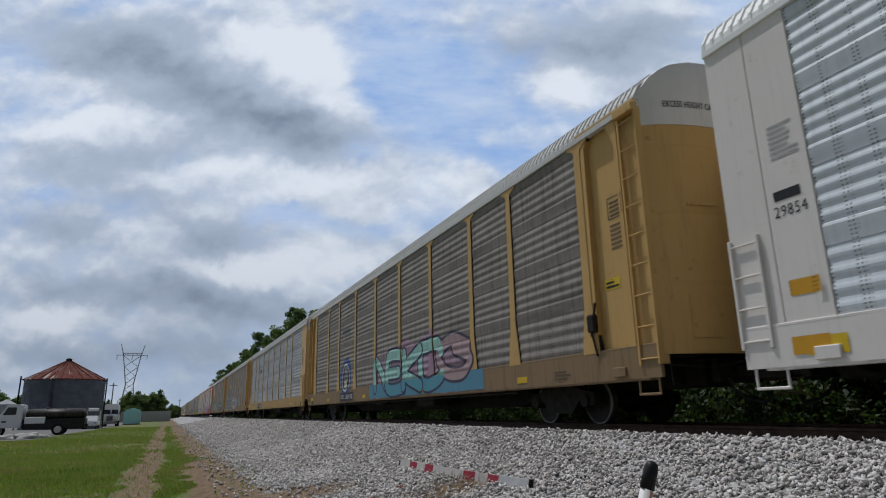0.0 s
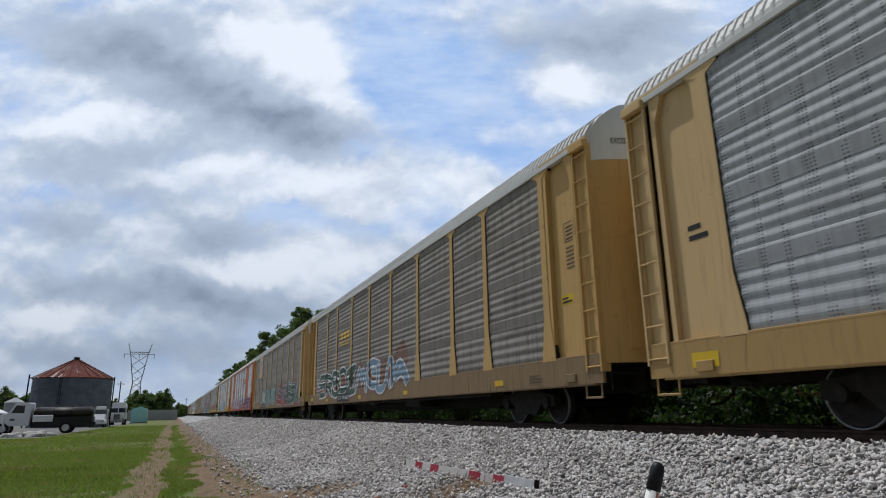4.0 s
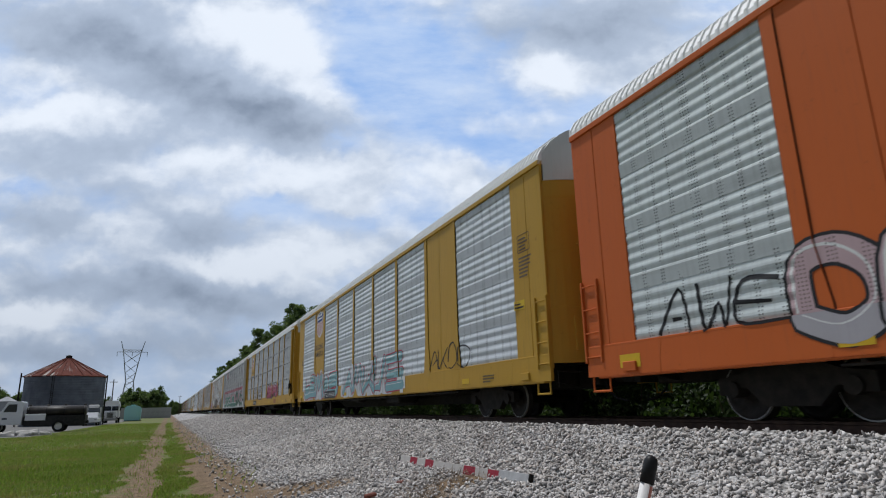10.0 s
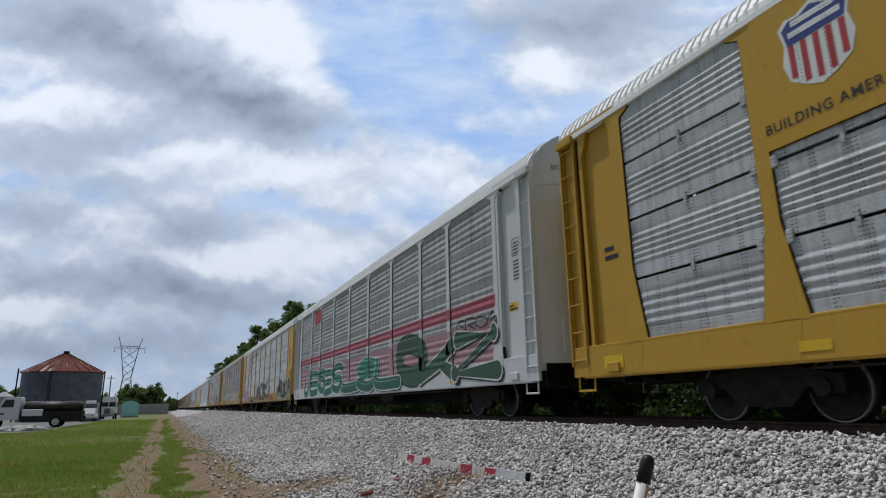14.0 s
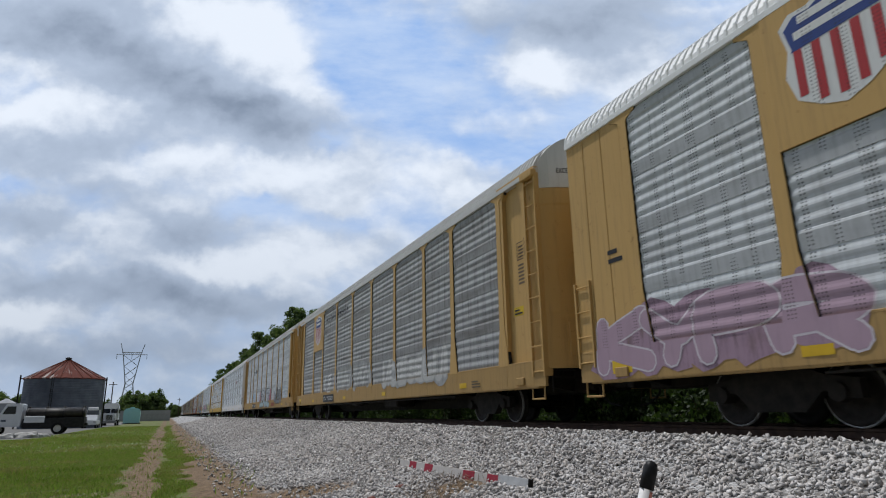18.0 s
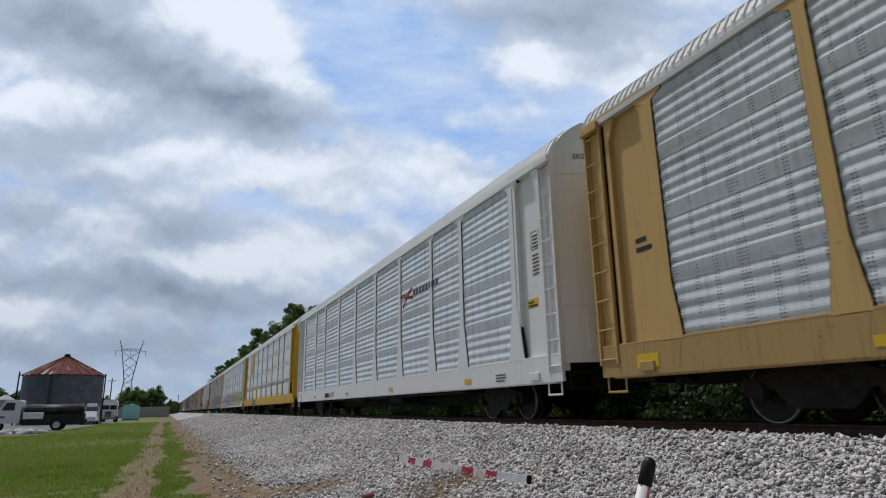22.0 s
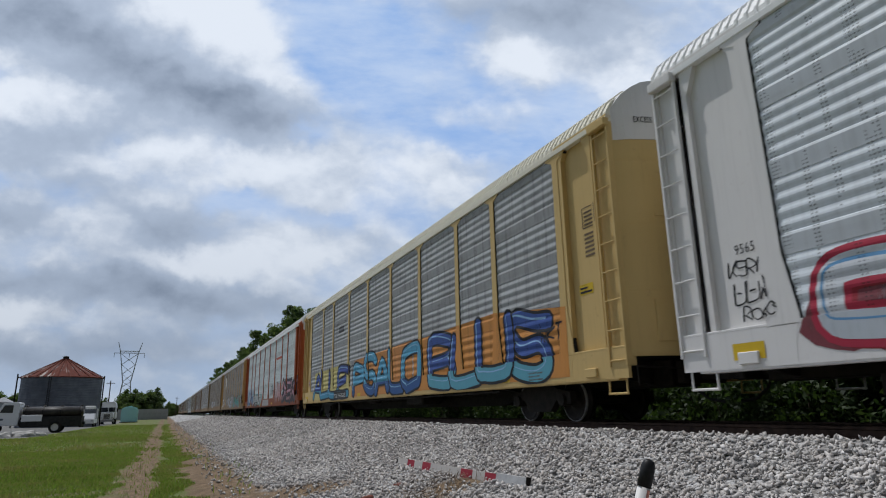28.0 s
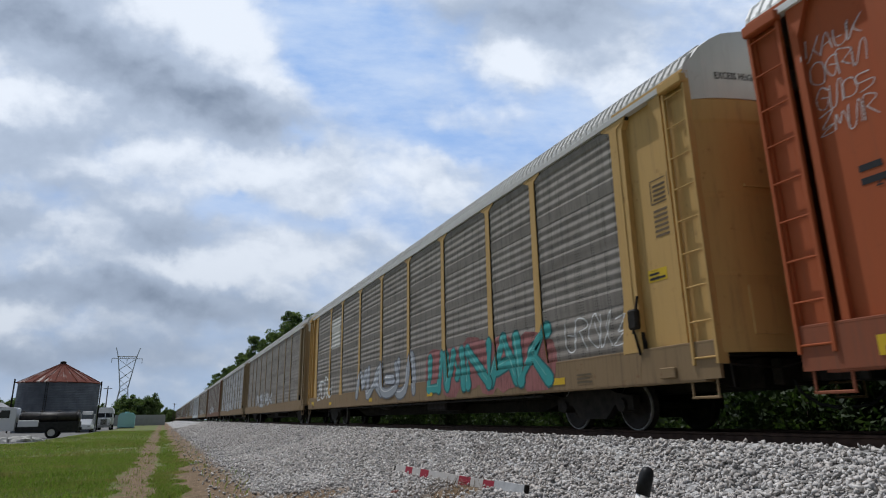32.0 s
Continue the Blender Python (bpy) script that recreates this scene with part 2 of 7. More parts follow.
def sheet_metal(name, color, grime=0.3, metal=0.35, dots=1.0, rough=0.5, dirt=(0.10, 0.085, 0.07), punched=False, holes=1.0):
    """Galvanised, perforated corrugated sheet with run-down dirt."""
    def build():
        m, n = material(name)
        p = n.coords()
        ran = n.add("ShaderNodeObjectInfo").outputs["Random"]
        q = n.vec("ADD", p, n.join(ran, n.math("MULTIPLY", ran, 31.0), n.math("MULTIPLY", ran, 7.0)))
        s, r = n.split(q), n.split(p)
        blot = n.noise(q, 0.7, 6.0, 0.62)
        streak = n.noise(n.join(0.0, n.math("MULTIPLY", s[1], 7.0), n.math("MULTIPLY", s[2], 0.35)), 1.5, 7.0, 0.7)
        band = n.noise(n.join(0.0, n.math("MULTIPLY", s[1], 0.25), n.math("MULTIPLY", s[2], 2.2)), 1.3, 5.0, 0.6)
        dust = n.noise(q, 9.0, 6.0, 0.7)
        c = n.mix(blot, tuple(v * 0.84 for v in color), tuple(min(1.0, v * 1.14) for v in color))
        c = n.mix(n.math("MULTIPLY", n.ramp(streak, 0.42, 0.78), grime), c, dirt)
        c = n.mix(n.math("MULTIPLY", n.ramp(band, 0.45, 0.75), grime * 0.9), c, dirt)
        c = n.mix(n.math("MULTIPLY", n.ramp(dust, 0.55, 0.75), grime * 0.6), c, tuple(v * 0.5 for v in color))
        # columns of small round perforations
        def wave(v, step):
            return n.math("ABSOLUTE", n.math("SUBTRACT", n.math("FRACT", n.math("DIVIDE", v, step)), 0.5))
        dy, dz = wave(r[1], 0.052), wave(r[2], 0.05)
        hole = n.math("LESS_THAN", n.math("MULTIPLY_ADD", dy, dy, n.math("MULTIPLY", dz, dz)), 0.06)
        col = n.math("LESS_THAN", wave(n.math("ADD", r[1], n.math("MULTIPLY", n.noise(n.join(0.0, r[1], 0.0), 0.9, 1.0), 0.5)), 0.41), 0.16)
        part_z = n.math("GREATER_THAN", n.noise(n.join(0.0, n.math("MULTIPLY", s[1], 3.0), n.math("MULTIPLY", s[2], 2.5)), 1.0, 2.0), 0.45)
        c = n.mix(n.math("MULTIPLY", n.math("MULTIPLY", hole, col), n.math("MULTIPLY", part_z, 0.85 * dots)), c, (0.015, 0.015, 0.015))
        if not punched:
            # shade of the downturned bead over each lap, mixed in as dirt colour
            bead = n.math("FRACT", n.math("DIVIDE", n.math("SUBTRACT", r[2], 2.115), 1.015))
            c = n.mix(n.math("MULTIPLY", n.math("MULTIPLY", n.math("LESS_THAN", bead, 0.26), n.math("GREATER_THAN", r[2], 2.1)), n.math("MULTIPLY_ADD", blot, 0.3, 0.06)), c, dirt)
        if punched:
            # clusters of larger holes beside each slit
            near = n.math("ABSOLUTE", n.math("SUBTRACT", n.math("FRACT", n.math("DIVIDE", n.math("SUBTRACT", r[2], 2.28 - 0.515), 1.03)), 0.5))
            zone = n.math("MULTIPLY", n.math("GREATER_THAN", near, 0.055), n.math("LESS_THAN", near, 0.215))
            row = n.math("FLOOR", n.math("DIVIDE", r[2], 0.056))
            hy = wave(n.math("MULTIPLY_ADD", row, 0.0375, r[1]), 0.075)
            hz = wave(r[2], 0.056)
            big = n.math("LESS_THAN", n.math("MULTIPLY_ADD", n.math("MULTIPLY", hy, 0.075), n.math("MULTIPLY", hy, 0.075), n.math("MULTIPLY", n.math("MULTIPLY", hz, 0.056), n.math("MULTIPLY", hz, 0.056))), 0.00030)
            group = n.math("LESS_THAN", wave(r[1], 0.66), 0.38)
            c = n.mix(n.math("MULTIPLY", n.math("MULTIPLY", big, group), n.math("MULTIPLY", zone, holes)), c, (0.012, 0.012, 0.012))
        n.surface(c, n.math("MULTIPLY_ADD", dust, 0.25, rough - 0.1), metal * 0.35, n.bump(n.math("ADD", dust, blot), 0.12, 0.01), 0.08)
        return m
    return cached(("sheet", name), build)


def rough_stuff(name, a, b, scale, rough=0.85, bump=0.4, detail=6.0, per_object=False, spec=0.15):
    def build():
        m, n = material(name)
        p = n.coords()
        f = n.noise(p, scale, detail, 0.62)
        g = n.noise(p, scale * 0.13, 4.0, 0.6)
        c = n.mix(n.ramp(n.math("MULTIPLY_ADD", f, 0.65, n.math("MULTIPLY", g, 0.35)), 0.3, 0.7), a, b)
        n.surface(c, rough, 0.0, n.bump(f, bump, 0.02), spec)
        return m
    return cached(("rough", name), build)


def island_stuff(name, colors, rough=0.85, spec=0.3, leafy=False, dry=0.3):
    """Many small pieces, each with a tone of its own."""
    def build():
        m, n = material(name)
        r = n.add("ShaderNodeNewGeometry").outputs["Random Per Island"]
        ramp = n.add("ShaderNodeValToRGB")
        n.put(ramp.inputs[0], r)
        while len(ramp.color_ramp.elements) < len(colors):
            ramp.color_ramp.elements.new(0.5)
        for i, (e, c) in enumerate(zip(ramp.color_ramp.elements, colors)):
            e.position, e.color = i / (len(colors) - 1), (*c, 1)
        p = n.coords()
        g = n.noise(p, 0.35, 4.0, 0.6)
        c = n.mix(n.math("MULTIPLY", n.noise(p, 22.0, 4.0, 0.65), 0.35), ramp.outputs[0], tuple(0.55 * v for v in colors[0]))
        c = n.mix(n.math("MULTIPLY", n.ramp(g, 0.48, 0.68), dry), c, colors[-1])
        b = n.surface(c, rough, 0.0, None, spec)
        if leafy:
            thin = n.add("ShaderNodeBsdfTranslucent")
            n.put(thin.inputs[0], n.mix(1.0, c, (0.9, 1.0, 0.45), "MULTIPLY"))
            both = n.add("ShaderNodeMixShader")
            both.inputs[0].default_value = 0.45
            out = next(k for k in n.t.nodes if k.type == "OUTPUT_MATERIAL")
            n.t.links.new(b.outputs[0], both.inputs[1])
            n.t.links.new(thin.outputs[0], both.inputs[2])
            n.t.links.new(both.outputs[0], out.inputs[0])
        return m
    return cached(("island", name), build)


def glass(name="window_glass", tint=(0.02, 0.025, 0.03)):
    def build():
        m, n = material(name)
        n.surface(tint, 0.06, 0.0, None, 0.9)
        return m
    return cached(("glass", name), build)


STEEL_DARK = rough_stuff("grimy_dark_steel", (0.010, 0.009, 0.008), (0.032, 0.027, 0.022), 6.0, 0.75)
WHEEL_STEEL = rough_stuff("wheel_steel", (0.014, 0.012, 0.011), (0.04, 0.033, 0.028), 9.0, 0.6)
BRIGHT_STEEL = rough_stuff("polished_wheel_edge", (0.28, 0.27, 0.26), (0.42, 0.41, 0.40), 12.0, 0.35, 0.1, spec=0.6)
RUBBER_AND_GAP = rough_stuff("rubber_and_gap_black", (0.012, 0.012, 0.012), (0.03, 0.03, 0.03), 15.0, 0.9)


# ---- mesh helpers ----
def link_mesh(name, bm, mats, parent=None, label="", smooth=False):
    me = bpy.data.meshes.new(name)
    bm.normal_update()
    bm.to_mesh(me)
    bm.free()
    if smooth:
        me.polygons.foreach_set("use_smooth", [True] * len(me.polygons))
    for m in mats if isinstance(mats, (list, tuple)) else (mats,):
        me.materials.append(m)
    ob = new(name, me)
    if parent:
        ob.parent = parent
    if label:
        ob["label"] = label
    return ob


def part(name, bm, mat, parent, label="", smooth=False):
    return link_mesh(name, bm, mat, parent, label, smooth)


def share(name, me, parent, m=None, label=""):
    ob = new(name, me)
    ob.parent = parent
    if m is not None:
        ob.matrix_local = m
    if label:
        ob["label"] = label
    return ob


def thing(name, at, label, category, group="", kind=""):
    ob = new(name)
    ob.empty_display_size = 0.2
    ob.location = at
    return tagged(ob, label, category, group, kind)


def box(bm, x0, x1, y0, y1, z0, z1, bevel=0.0, mat=0):
    made = bmesh.ops.create_cube(bm, size=1.0, matrix=Matrix.LocRotScale(
        ((x0 + x1) / 2, (y0 + y1) / 2, (z0 + z1) / 2), None, (abs(x1 - x0), abs(y1 - y0), abs(z1 - z0))))["verts"]
    faces = {f for v in made for f in v.link_faces}
    for f in faces:
        f.material_index = mat
    if bevel:
        edges = {e for f in faces for e in f.edges}
        bmesh.ops.bevel(bm, geom=list(edges), offset=bevel, segments=1, affect="EDGES", profile=0.6)
    return bm


def rod(bm, a, b, r, sides=8, r2=None, mat=0):
    a, b = Vector(a), Vector(b)
    d = b - a
    m = Matrix.Translation((a + b) / 2) @ d.to_track_quat("Z", "Y").to_matrix().to_4x4()
    vs = bmesh.ops.create_cone(bm, cap_ends=True, segments=sides, radius1=r, radius2=r if r2 is None else r2, depth=d.length, matrix=m)["verts"]
    for f in {f for v in vs for f in v.link_faces}:
        f.material_index = mat
    return bm


def prism(bm, outline, axis, lo, hi, mat=0):
    """Extrude a closed outline (pairs) along an axis. x: pairs are (y, z); y: (x, z); z: (x, y)."""
    def at(p, h):
        return {"x": (h, p[0], p[1]), "y": (p[0], h, p[1]), "z": (p[0], p[1], h)}[axis]
    a = [bm.verts.new(at(p, lo)) for p in outline]
    b = [bm.verts.new(at(p, hi)) for p in outline]
    fs = [bm.faces.new(a), bm.faces.new(list(reversed(b)))]
    for i in range(len(a)):
        j = (i + 1) % len(a)
        fs.append(bm.faces.new((a[j], a[i], b[i], b[j])))
    for f in fs:
        f.material_index = mat
    bmesh.ops.recalc_face_normals(bm, faces=fs)
    return bm


def mesh_from(name, verts, faces, mat, smooth=False):
    me = bpy.data.meshes.new(name)
    me.from_pydata(verts, [], faces)
    me.update()
    me.materials.append(mat)
    if smooth:
        me.polygons.foreach_set("use_smooth", [True] * len(me.polygons))
    return me


def scatter_mesh(name, base_v, base_f, places, mat):
    """Many small copies of one little shape in a single mesh. places: (n, 3, 4) matrices."""
    bv, bf = np.array(base_v, float), np.array(base_f)
    n, k = len(places), len(bv)
    v = np.einsum("nij,kj->nki", places[:, :, :3], bv) + places[:, None, :, 3]
    f = bf[None] + (np.arange(n) * k)[:, None, None]
    me = bpy.data.meshes.new(name)
    me.vertices.add(n * k)
    me.vertices.foreach_set("co", v.reshape(-1))
    w = bf.shape[1]
    me.loops.add(n * len(bf) * w)
    me.loops.foreach_set("vertex_index", f.reshape(-1).astype(np.int32))
    me.polygons.add(n * len(bf))
    me.polygons.foreach_set("loop_start", np.arange(n * len(bf), dtype=np.int32) * w)
    me.update(calc_edges=True)
    me.validate()
    me.materials.append(mat)
    return me


def turns(n, rng, tilt=3.2):
    """Random rotation matrices."""
    q = rng.normal(size=(n, 4)) * np.array([1, tilt, tilt, 1.0])
    q /= np.linalg.norm(q, axis=1)[:, None]
    w, x, y, z = q.T
    return np.stack([np.stack([1 - 2 * (y * y + z * z), 2 * (x * y - z * w), 2 * (x * z + y * w)], 1),
                     np.stack([2 * (x * y + z * w), 1 - 2 * (x * x + z * z), 2 * (y * z - x * w)], 1),
                     np.stack([2 * (x * z - y * w), 2 * (y * z + x * w), 1 - 2 * (x * x + y * y)], 1)], 1)


# ---- ground ----
def ground_z(x, y=0.0):
    """Height of the ground across the track: flat field, ballast shoulder, track bed, far ditch."""
    xs = (-4500, 0.6, 1.8, 3.2, 5.6, 6.3, 6.9, 7.3, 10.5, 13.5, 4500)
    zs = (-1.25, -1.25, -1.21, -1.08, -0.556, -0.34, -0.12, -0.20, -0.25, -1.1, -1.1)
    return float(np.interp(x, xs, zs))


def ground_material():
    m, n = material("field_and_ballast_ground")
    p = n.coords()
    s = n.split(p)
    wide = n.noise(p, 0.35, 5.0, 0.6)
    mid = n.noise(p, 2.2, 6.0, 0.65)
    fine = n.noise(p, 34.0, 5.0, 0.7)
    stones = n.add("ShaderNodeTexVoronoi")
    n.put(stones.inputs["Vector"], p)
    stones.inputs["Scale"].default_value = 17.0
    cell = n.split(stones.outputs["Color"])[0]
    gravel = n.mix(cell, (0.24, 0.236, 0.233), (0.60, 0.595, 0.59))
    # gaps between the stones darkened in the colour, as shade
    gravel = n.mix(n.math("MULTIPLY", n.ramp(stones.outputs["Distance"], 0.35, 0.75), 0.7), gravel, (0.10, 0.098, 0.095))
    gravel = n.mix(n.math("MULTIPLY", n.ramp(wide, 0.5, 0.75), 0.3), gravel, (0.28, 0.235, 0.19))
    grass = n.mix(mid, (0.075, 0.105, 0.025), (0.14, 0.175, 0.05))
    grass = n.mix(n.math("MULTIPLY", n.ramp(n.noise(p, 0.8, 5.0, 0.65), 0.46, 0.62), 0.8), grass, (0.165, 0.125, 0.07))
    dirt = n.mix(n.ramp(n.math("MULTIPLY_ADD", fine, 0.5, n.math("MULTIPLY", n.noise(p, 7.0, 6.0, 0.7), 0.5)), 0.36, 0.66), (0.075, 0.05, 0.03), (0.27, 0.19, 0.115))
    x = n.math("ADD", s[0], n.math("MULTIPLY", n.math("SUBTRACT", mid, 0.5), 1.5))
    x = n.math("ADD", x, n.math("MULTIPLY", n.math("SUBTRACT", wide, 0.5), 0.8))
    path = n.math("MULTIPLY", n.ramp(x, -1.15, -0.7), n.math("SUBTRACT", 1.0, n.ramp(x, -0.15, 0.1)))
    path = n.math("MULTIPLY", path, n.ramp(n.noise(p, 1.1, 5.0, 0.65), 0.22, 0.42))
    verge = n.ramp(x, 0.35, 0.7)
    c = n.mix(path, grass, dirt)
    c = n.mix(verge, c, dirt)
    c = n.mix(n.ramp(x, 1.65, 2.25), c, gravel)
    for cx, cy, r in ((4.2, 9.3, 0.55), (3.3, 8.6, 0.6), (2.6, 12.5, 0.9)):
        d = n.vec("LENGTH", n.vec("SUBTRACT", n.join(n.math("ADD", s[0], n.math("MULTIPLY", mid, 0.5)), s[1], 0.0), (cx + 0.25, cy, 0.0)))
        c = n.mix(n.math("SUBTRACT", 1.0, n.ramp(d, r * 0.6, r * 1.3)), c, dirt)
    # worn gravel yard beyond the grass
    yard = n.math("SUBTRACT", n.math("MULTIPLY_ADD", n.math("SUBTRACT", s[1], 56.0), 0.018, -9.6), s[0])
    yard = n.math("MULTIPLY", n.ramp(yard, -0.6, 0.6), n.math("MULTIPLY", n.ramp(s[1], 53.0, 57.0), n.math("SUBTRACT", 1.0, n.ramp(s[1], 190.0, 215.0))))
    c = n.mix(yard, c, n.mix(fine, (0.11, 0.107, 0.102), (0.19, 0.186, 0.178)))
    beyond = n.ramp(s[0], 11.4, 12.6)
    c = n.mix(beyond, c, n.mix(mid, (0.035, 0.07, 0.015), (0.10, 0.12, 0.04)))
    n.surface(c, 0.95, 0.0, n.bump(n.math("ADD", n.math("MULTIPLY", stones.outputs["Distance"], n.ramp(x, 1.6, 2.0)), fine), 0.6, 0.03), 0.2)
    return m


def build_ground():
    xs = [-4600, -1500, -500, -200, -90, -50, -30, -18, -10, -6, -3, -1, 0, 0.6, 1.2, 1.8, 2.4, 3.2] + [3.7 + 0.4 * i for i in range(9)]
    xs += [7.1, 7.5, 8.2, 9.2, 10.2, 11, 12, 13, 14, 17, 22, 40, 90, 300, 1200, 4600]
    ys = [-4600, -900, -200, -50, -15, -5] + list(range(0, 60, 1)) + [60, 64, 70, 80, 95, 120, 160, 220, 320, 500, 900, 2000, 4600]
    rng = np.random.default_rng(4)
    verts, faces = [], []
    for y in ys:
        for x in xs:
            near = -12 < x < 7.6 and 0 < y < 110
            verts.append((x, y, ground_z(x) + (rng.normal() * (0.012 if x > 1.5 else 0.007) if near else 0)))
    w = len(xs)
    for j in range(len(ys) - 1):
        for i in range(w - 1):
            faces.append((j * w + i, j * w + i + 1, (j + 1) * w + i + 1, (j + 1) * w + i))
    me = mesh_from("ground", verts, faces, ground_material(), True)
    tagged(new("ground", me), "flat grassy field with a dirt track and a grey ballast bank", "ground", kind="structure")


build_ground()

STONE_TONES = [(0.20, 0.187, 0.178), (0.39, 0.37, 0.355), (0.56, 0.535, 0.515), (0.46, 0.415, 0.375), (0.74, 0.715, 0.69)]


def build_ballast():
    """Crushed stone on the shoulder nearest the eye."""
    rng = np.random.default_rng(7)
    shapes = [[(-.5, -.42, -.3), (.46, -.5, -.34), (.52, .4, -.28), (-.4, .5, -.36), (-.3, -.34, .34), (.36, -.26, .42), (.3, .36, .3), (-.42, .3, .44)],
              [(-.6, -.25, -.2), (.2, -.55, -.4), (.62, .2, -.2), (-.2, .5, -.3), (-.45, -.1, .3), (.1, -.3, .5), (.35, .1, .2), (-.1, .25, .45)],
              [(-.35, -.5, -.4), (.5, -.3, -.2), (.3, .55, -.3), (-.55, .3, -.15), (-.15, -.45, .2), (.25, -.1, .48), (.1, .3, .38), (-.5, .05, .35)]]
    quads = [(0, 3, 2, 1), (4, 5, 6, 7), (0, 1, 5, 4), (1, 2, 6, 5), (2, 3, 7, 6), (3, 0, 4, 7)]
    xs, ys, ss = [], [], []
    for y0, y1, density in ((-5, 2.5, 200), (2.5, 9, 430), (9, 16, 400), (16, 26, 240), (26, 42, 110), (42, 70, 44), (70, 125, 14)):
        n = int(density * (y1 - y0) * 6.7)
        x = 1.0 + 6.7 * rng.random(n)
        y = y0 + (y1 - y0) * rng.random(n)
        keep = rng.random(n) < np.clip((x - 1.6) / 1.5, 0.06, 1)
        for cx, cy, r in ((4.2, 9.3, 0.55), (3.3, 8.6, 0.6), (2.6, 12.5, 0.9)):
            keep &= ((x - cx) ** 2 + (y - cy) ** 2 > r * r) | (rng.random(n) < 0.3)
        xs.append(x[keep])
        ys.append(y[keep])
        ss.append((0.027 + 0.036 * rng.random(n) ** 2 + (0.012 if y0 >= 16 else 0) + (0.02 if y0 > 40 else 0) + (0.03 if y0 > 60 else 0))[keep])
    x, y, s = map(np.concatenate, (xs, ys, ss))
    n = len(x)
    z = np.array([ground_z(v) for v in x]) + s * (0.25 + 0.5 * rng.random(n))
    r = turns(n, rng, 1.0) * (s[:, None] * np.stack([1.0 + 0.8 * rng.random(n), 0.7 + 0.5 * rng.random(n), 0.4 + 0.5 * rng.random(n)], 1))[:, None, :]
    places = np.concatenate([r, np.stack([x, y, z], 1)[:, :, None]], 2)
    for k, shape in enumerate(shapes):
        me = scatter_mesh("ballast", shape, quads, places[k::3], island_stuff("ballast_stone", STONE_TONES, 0.9, 0.25))
        tagged(new("ballast", me), "loose light grey crushed stone ballast", "gravel", kind="stuff")


build_ballast()


def build_track():
    track = thing("railway_track", (TRACK_X, 0, 0), "rusty steel rails on dark wooden ties in ballast", "railway")
    rail_mat = rough_stuff("rusty_rail", (0.035, 0.022, 0.016), (0.09, 0.055, 0.04), 8.0, 0.7)
    prof = [(-0.07, -0.17), (0.07, -0.17), (0.07, -0.155), (0.012, -0.13), (0.012, -0.045), (0.036, -0.035), (0.036, -0.006), (0.026, 0),
            (-0.026, 0), (-0.036, -0.006), (-0.036, -0.035), (-0.012, -0.045), (-0.012, -0.13), (-0.07, -0.155)]
    for side in (-0.7525, 0.7525):
        bm = bmesh.new()
        prism(bm, [(px + side, pz) for px, pz in prof], "y", -300, 1500)
        part("rail", bm, rail_mat, track)
    tie_mat = rough_stuff("creosoted_tie", (0.02, 0.016, 0.012), (0.07, 0.055, 0.042), 7.0, 0.9)
    bm = bmesh.new()
    box(bm, -1.3, 1.3, -0.115, 0.115, -0.36, -0.172, 0.012)
    first = part("tie", bm, tie_mat, track)
    rng = np.random.default_rng(3)
    for i in range(110):
        m = pose(rng.normal() * 0.02, -4 + i * 0.53, 0, 0, 0, rng.normal() * 0.8)
        if i == 0:
            first.matrix_local = m
        else:
            share("tie", first.data, track, m)
    bm = bmesh.new()
    for i in range(330):
        y = 54.5 + i * 0.53
        box(bm, -1.3, 1.3, y - 0.115, y + 0.115, -0.36, -0.172)
    part("tie_row", bm, tie_mat, track)["kind"] = "stuff"


build_track()

# ---- the train ----
POSTS = [1.745, 4.55, 6.675, 9.48, 12.285, 15.085, 17.89, 20.695, 22.82, 25.625]      # from the leading corner
PV = [e - HALF for e in POSTS]
SIDE, SKIN = 1.60, 1.566                                          # outer face of posts, sheet plane
Z_SILL, Z_FLOOR, Z_TOP = 0.75, 1.28, 5.38


SLITS = (4.34, 3.31, 2.28)


def rib_levels(split):
    """Heights and depths of a side sheet's corrugations, from the bottom up: lapped sheets of five ribs and a wide bead, or slit sheets."""
    def waves(z0, z1, count):
        p = (z1 - z0) / count
        return [(z0 + p * (k + f / 6), 0.0085 * (1 - math.cos(math.tau * f / 6))) for k in range(count) for f in range(6)] + [(z1, 0.0)]
    if split:
        pts = [(Z_FLOOR, 0.004), (1.44, 0.004)] + waves(1.46, 2.03, 4)
        for z, top in zip(reversed(SLITS), (3.05, 4.08, 5.14)):
            pts += [(z - 0.20, 0.006), (z - 0.024, 0.012), (z - 0.02, -0.05), (z + 0.02, -0.05), (z + 0.024, 0.012), (z + 0.22, 0.006)]
            pts += waves(z + 0.24, top, 5)
        return pts + [(Z_TOP, 0.004)]
    pts = waves(Z_FLOOR, 2.10, 4)
    for lap, top in ((2.115, 3.115), (3.13, 4.13), (4.145, 5.16)):
        pts += [(lap - 0.006, 0.0), (lap - 0.004, 0.008), (lap + 0.07, 0.012), (lap + 0.15, 0.018), (lap + 0.23, 0.022), (lap + 0.265, 0.010)]
        pts += waves(lap + 0.275, top, 4)
    return pts + [(5.20, 0.02), (5.30, 0.03), (Z_TOP, 0.0)]


RIBS = {k: rib_levels(k) for k in (False, True)}
RIB_Z = {k: [p[0] for p in RIBS[k]] for k in RIBS}
RIB_D = {k: [float(d) for d in np.interp(np.arange(0, 5600) / 1000, RIB_Z[k], [p[1] for p in RIBS[k]])] for k in RIBS}   # by the millimetre


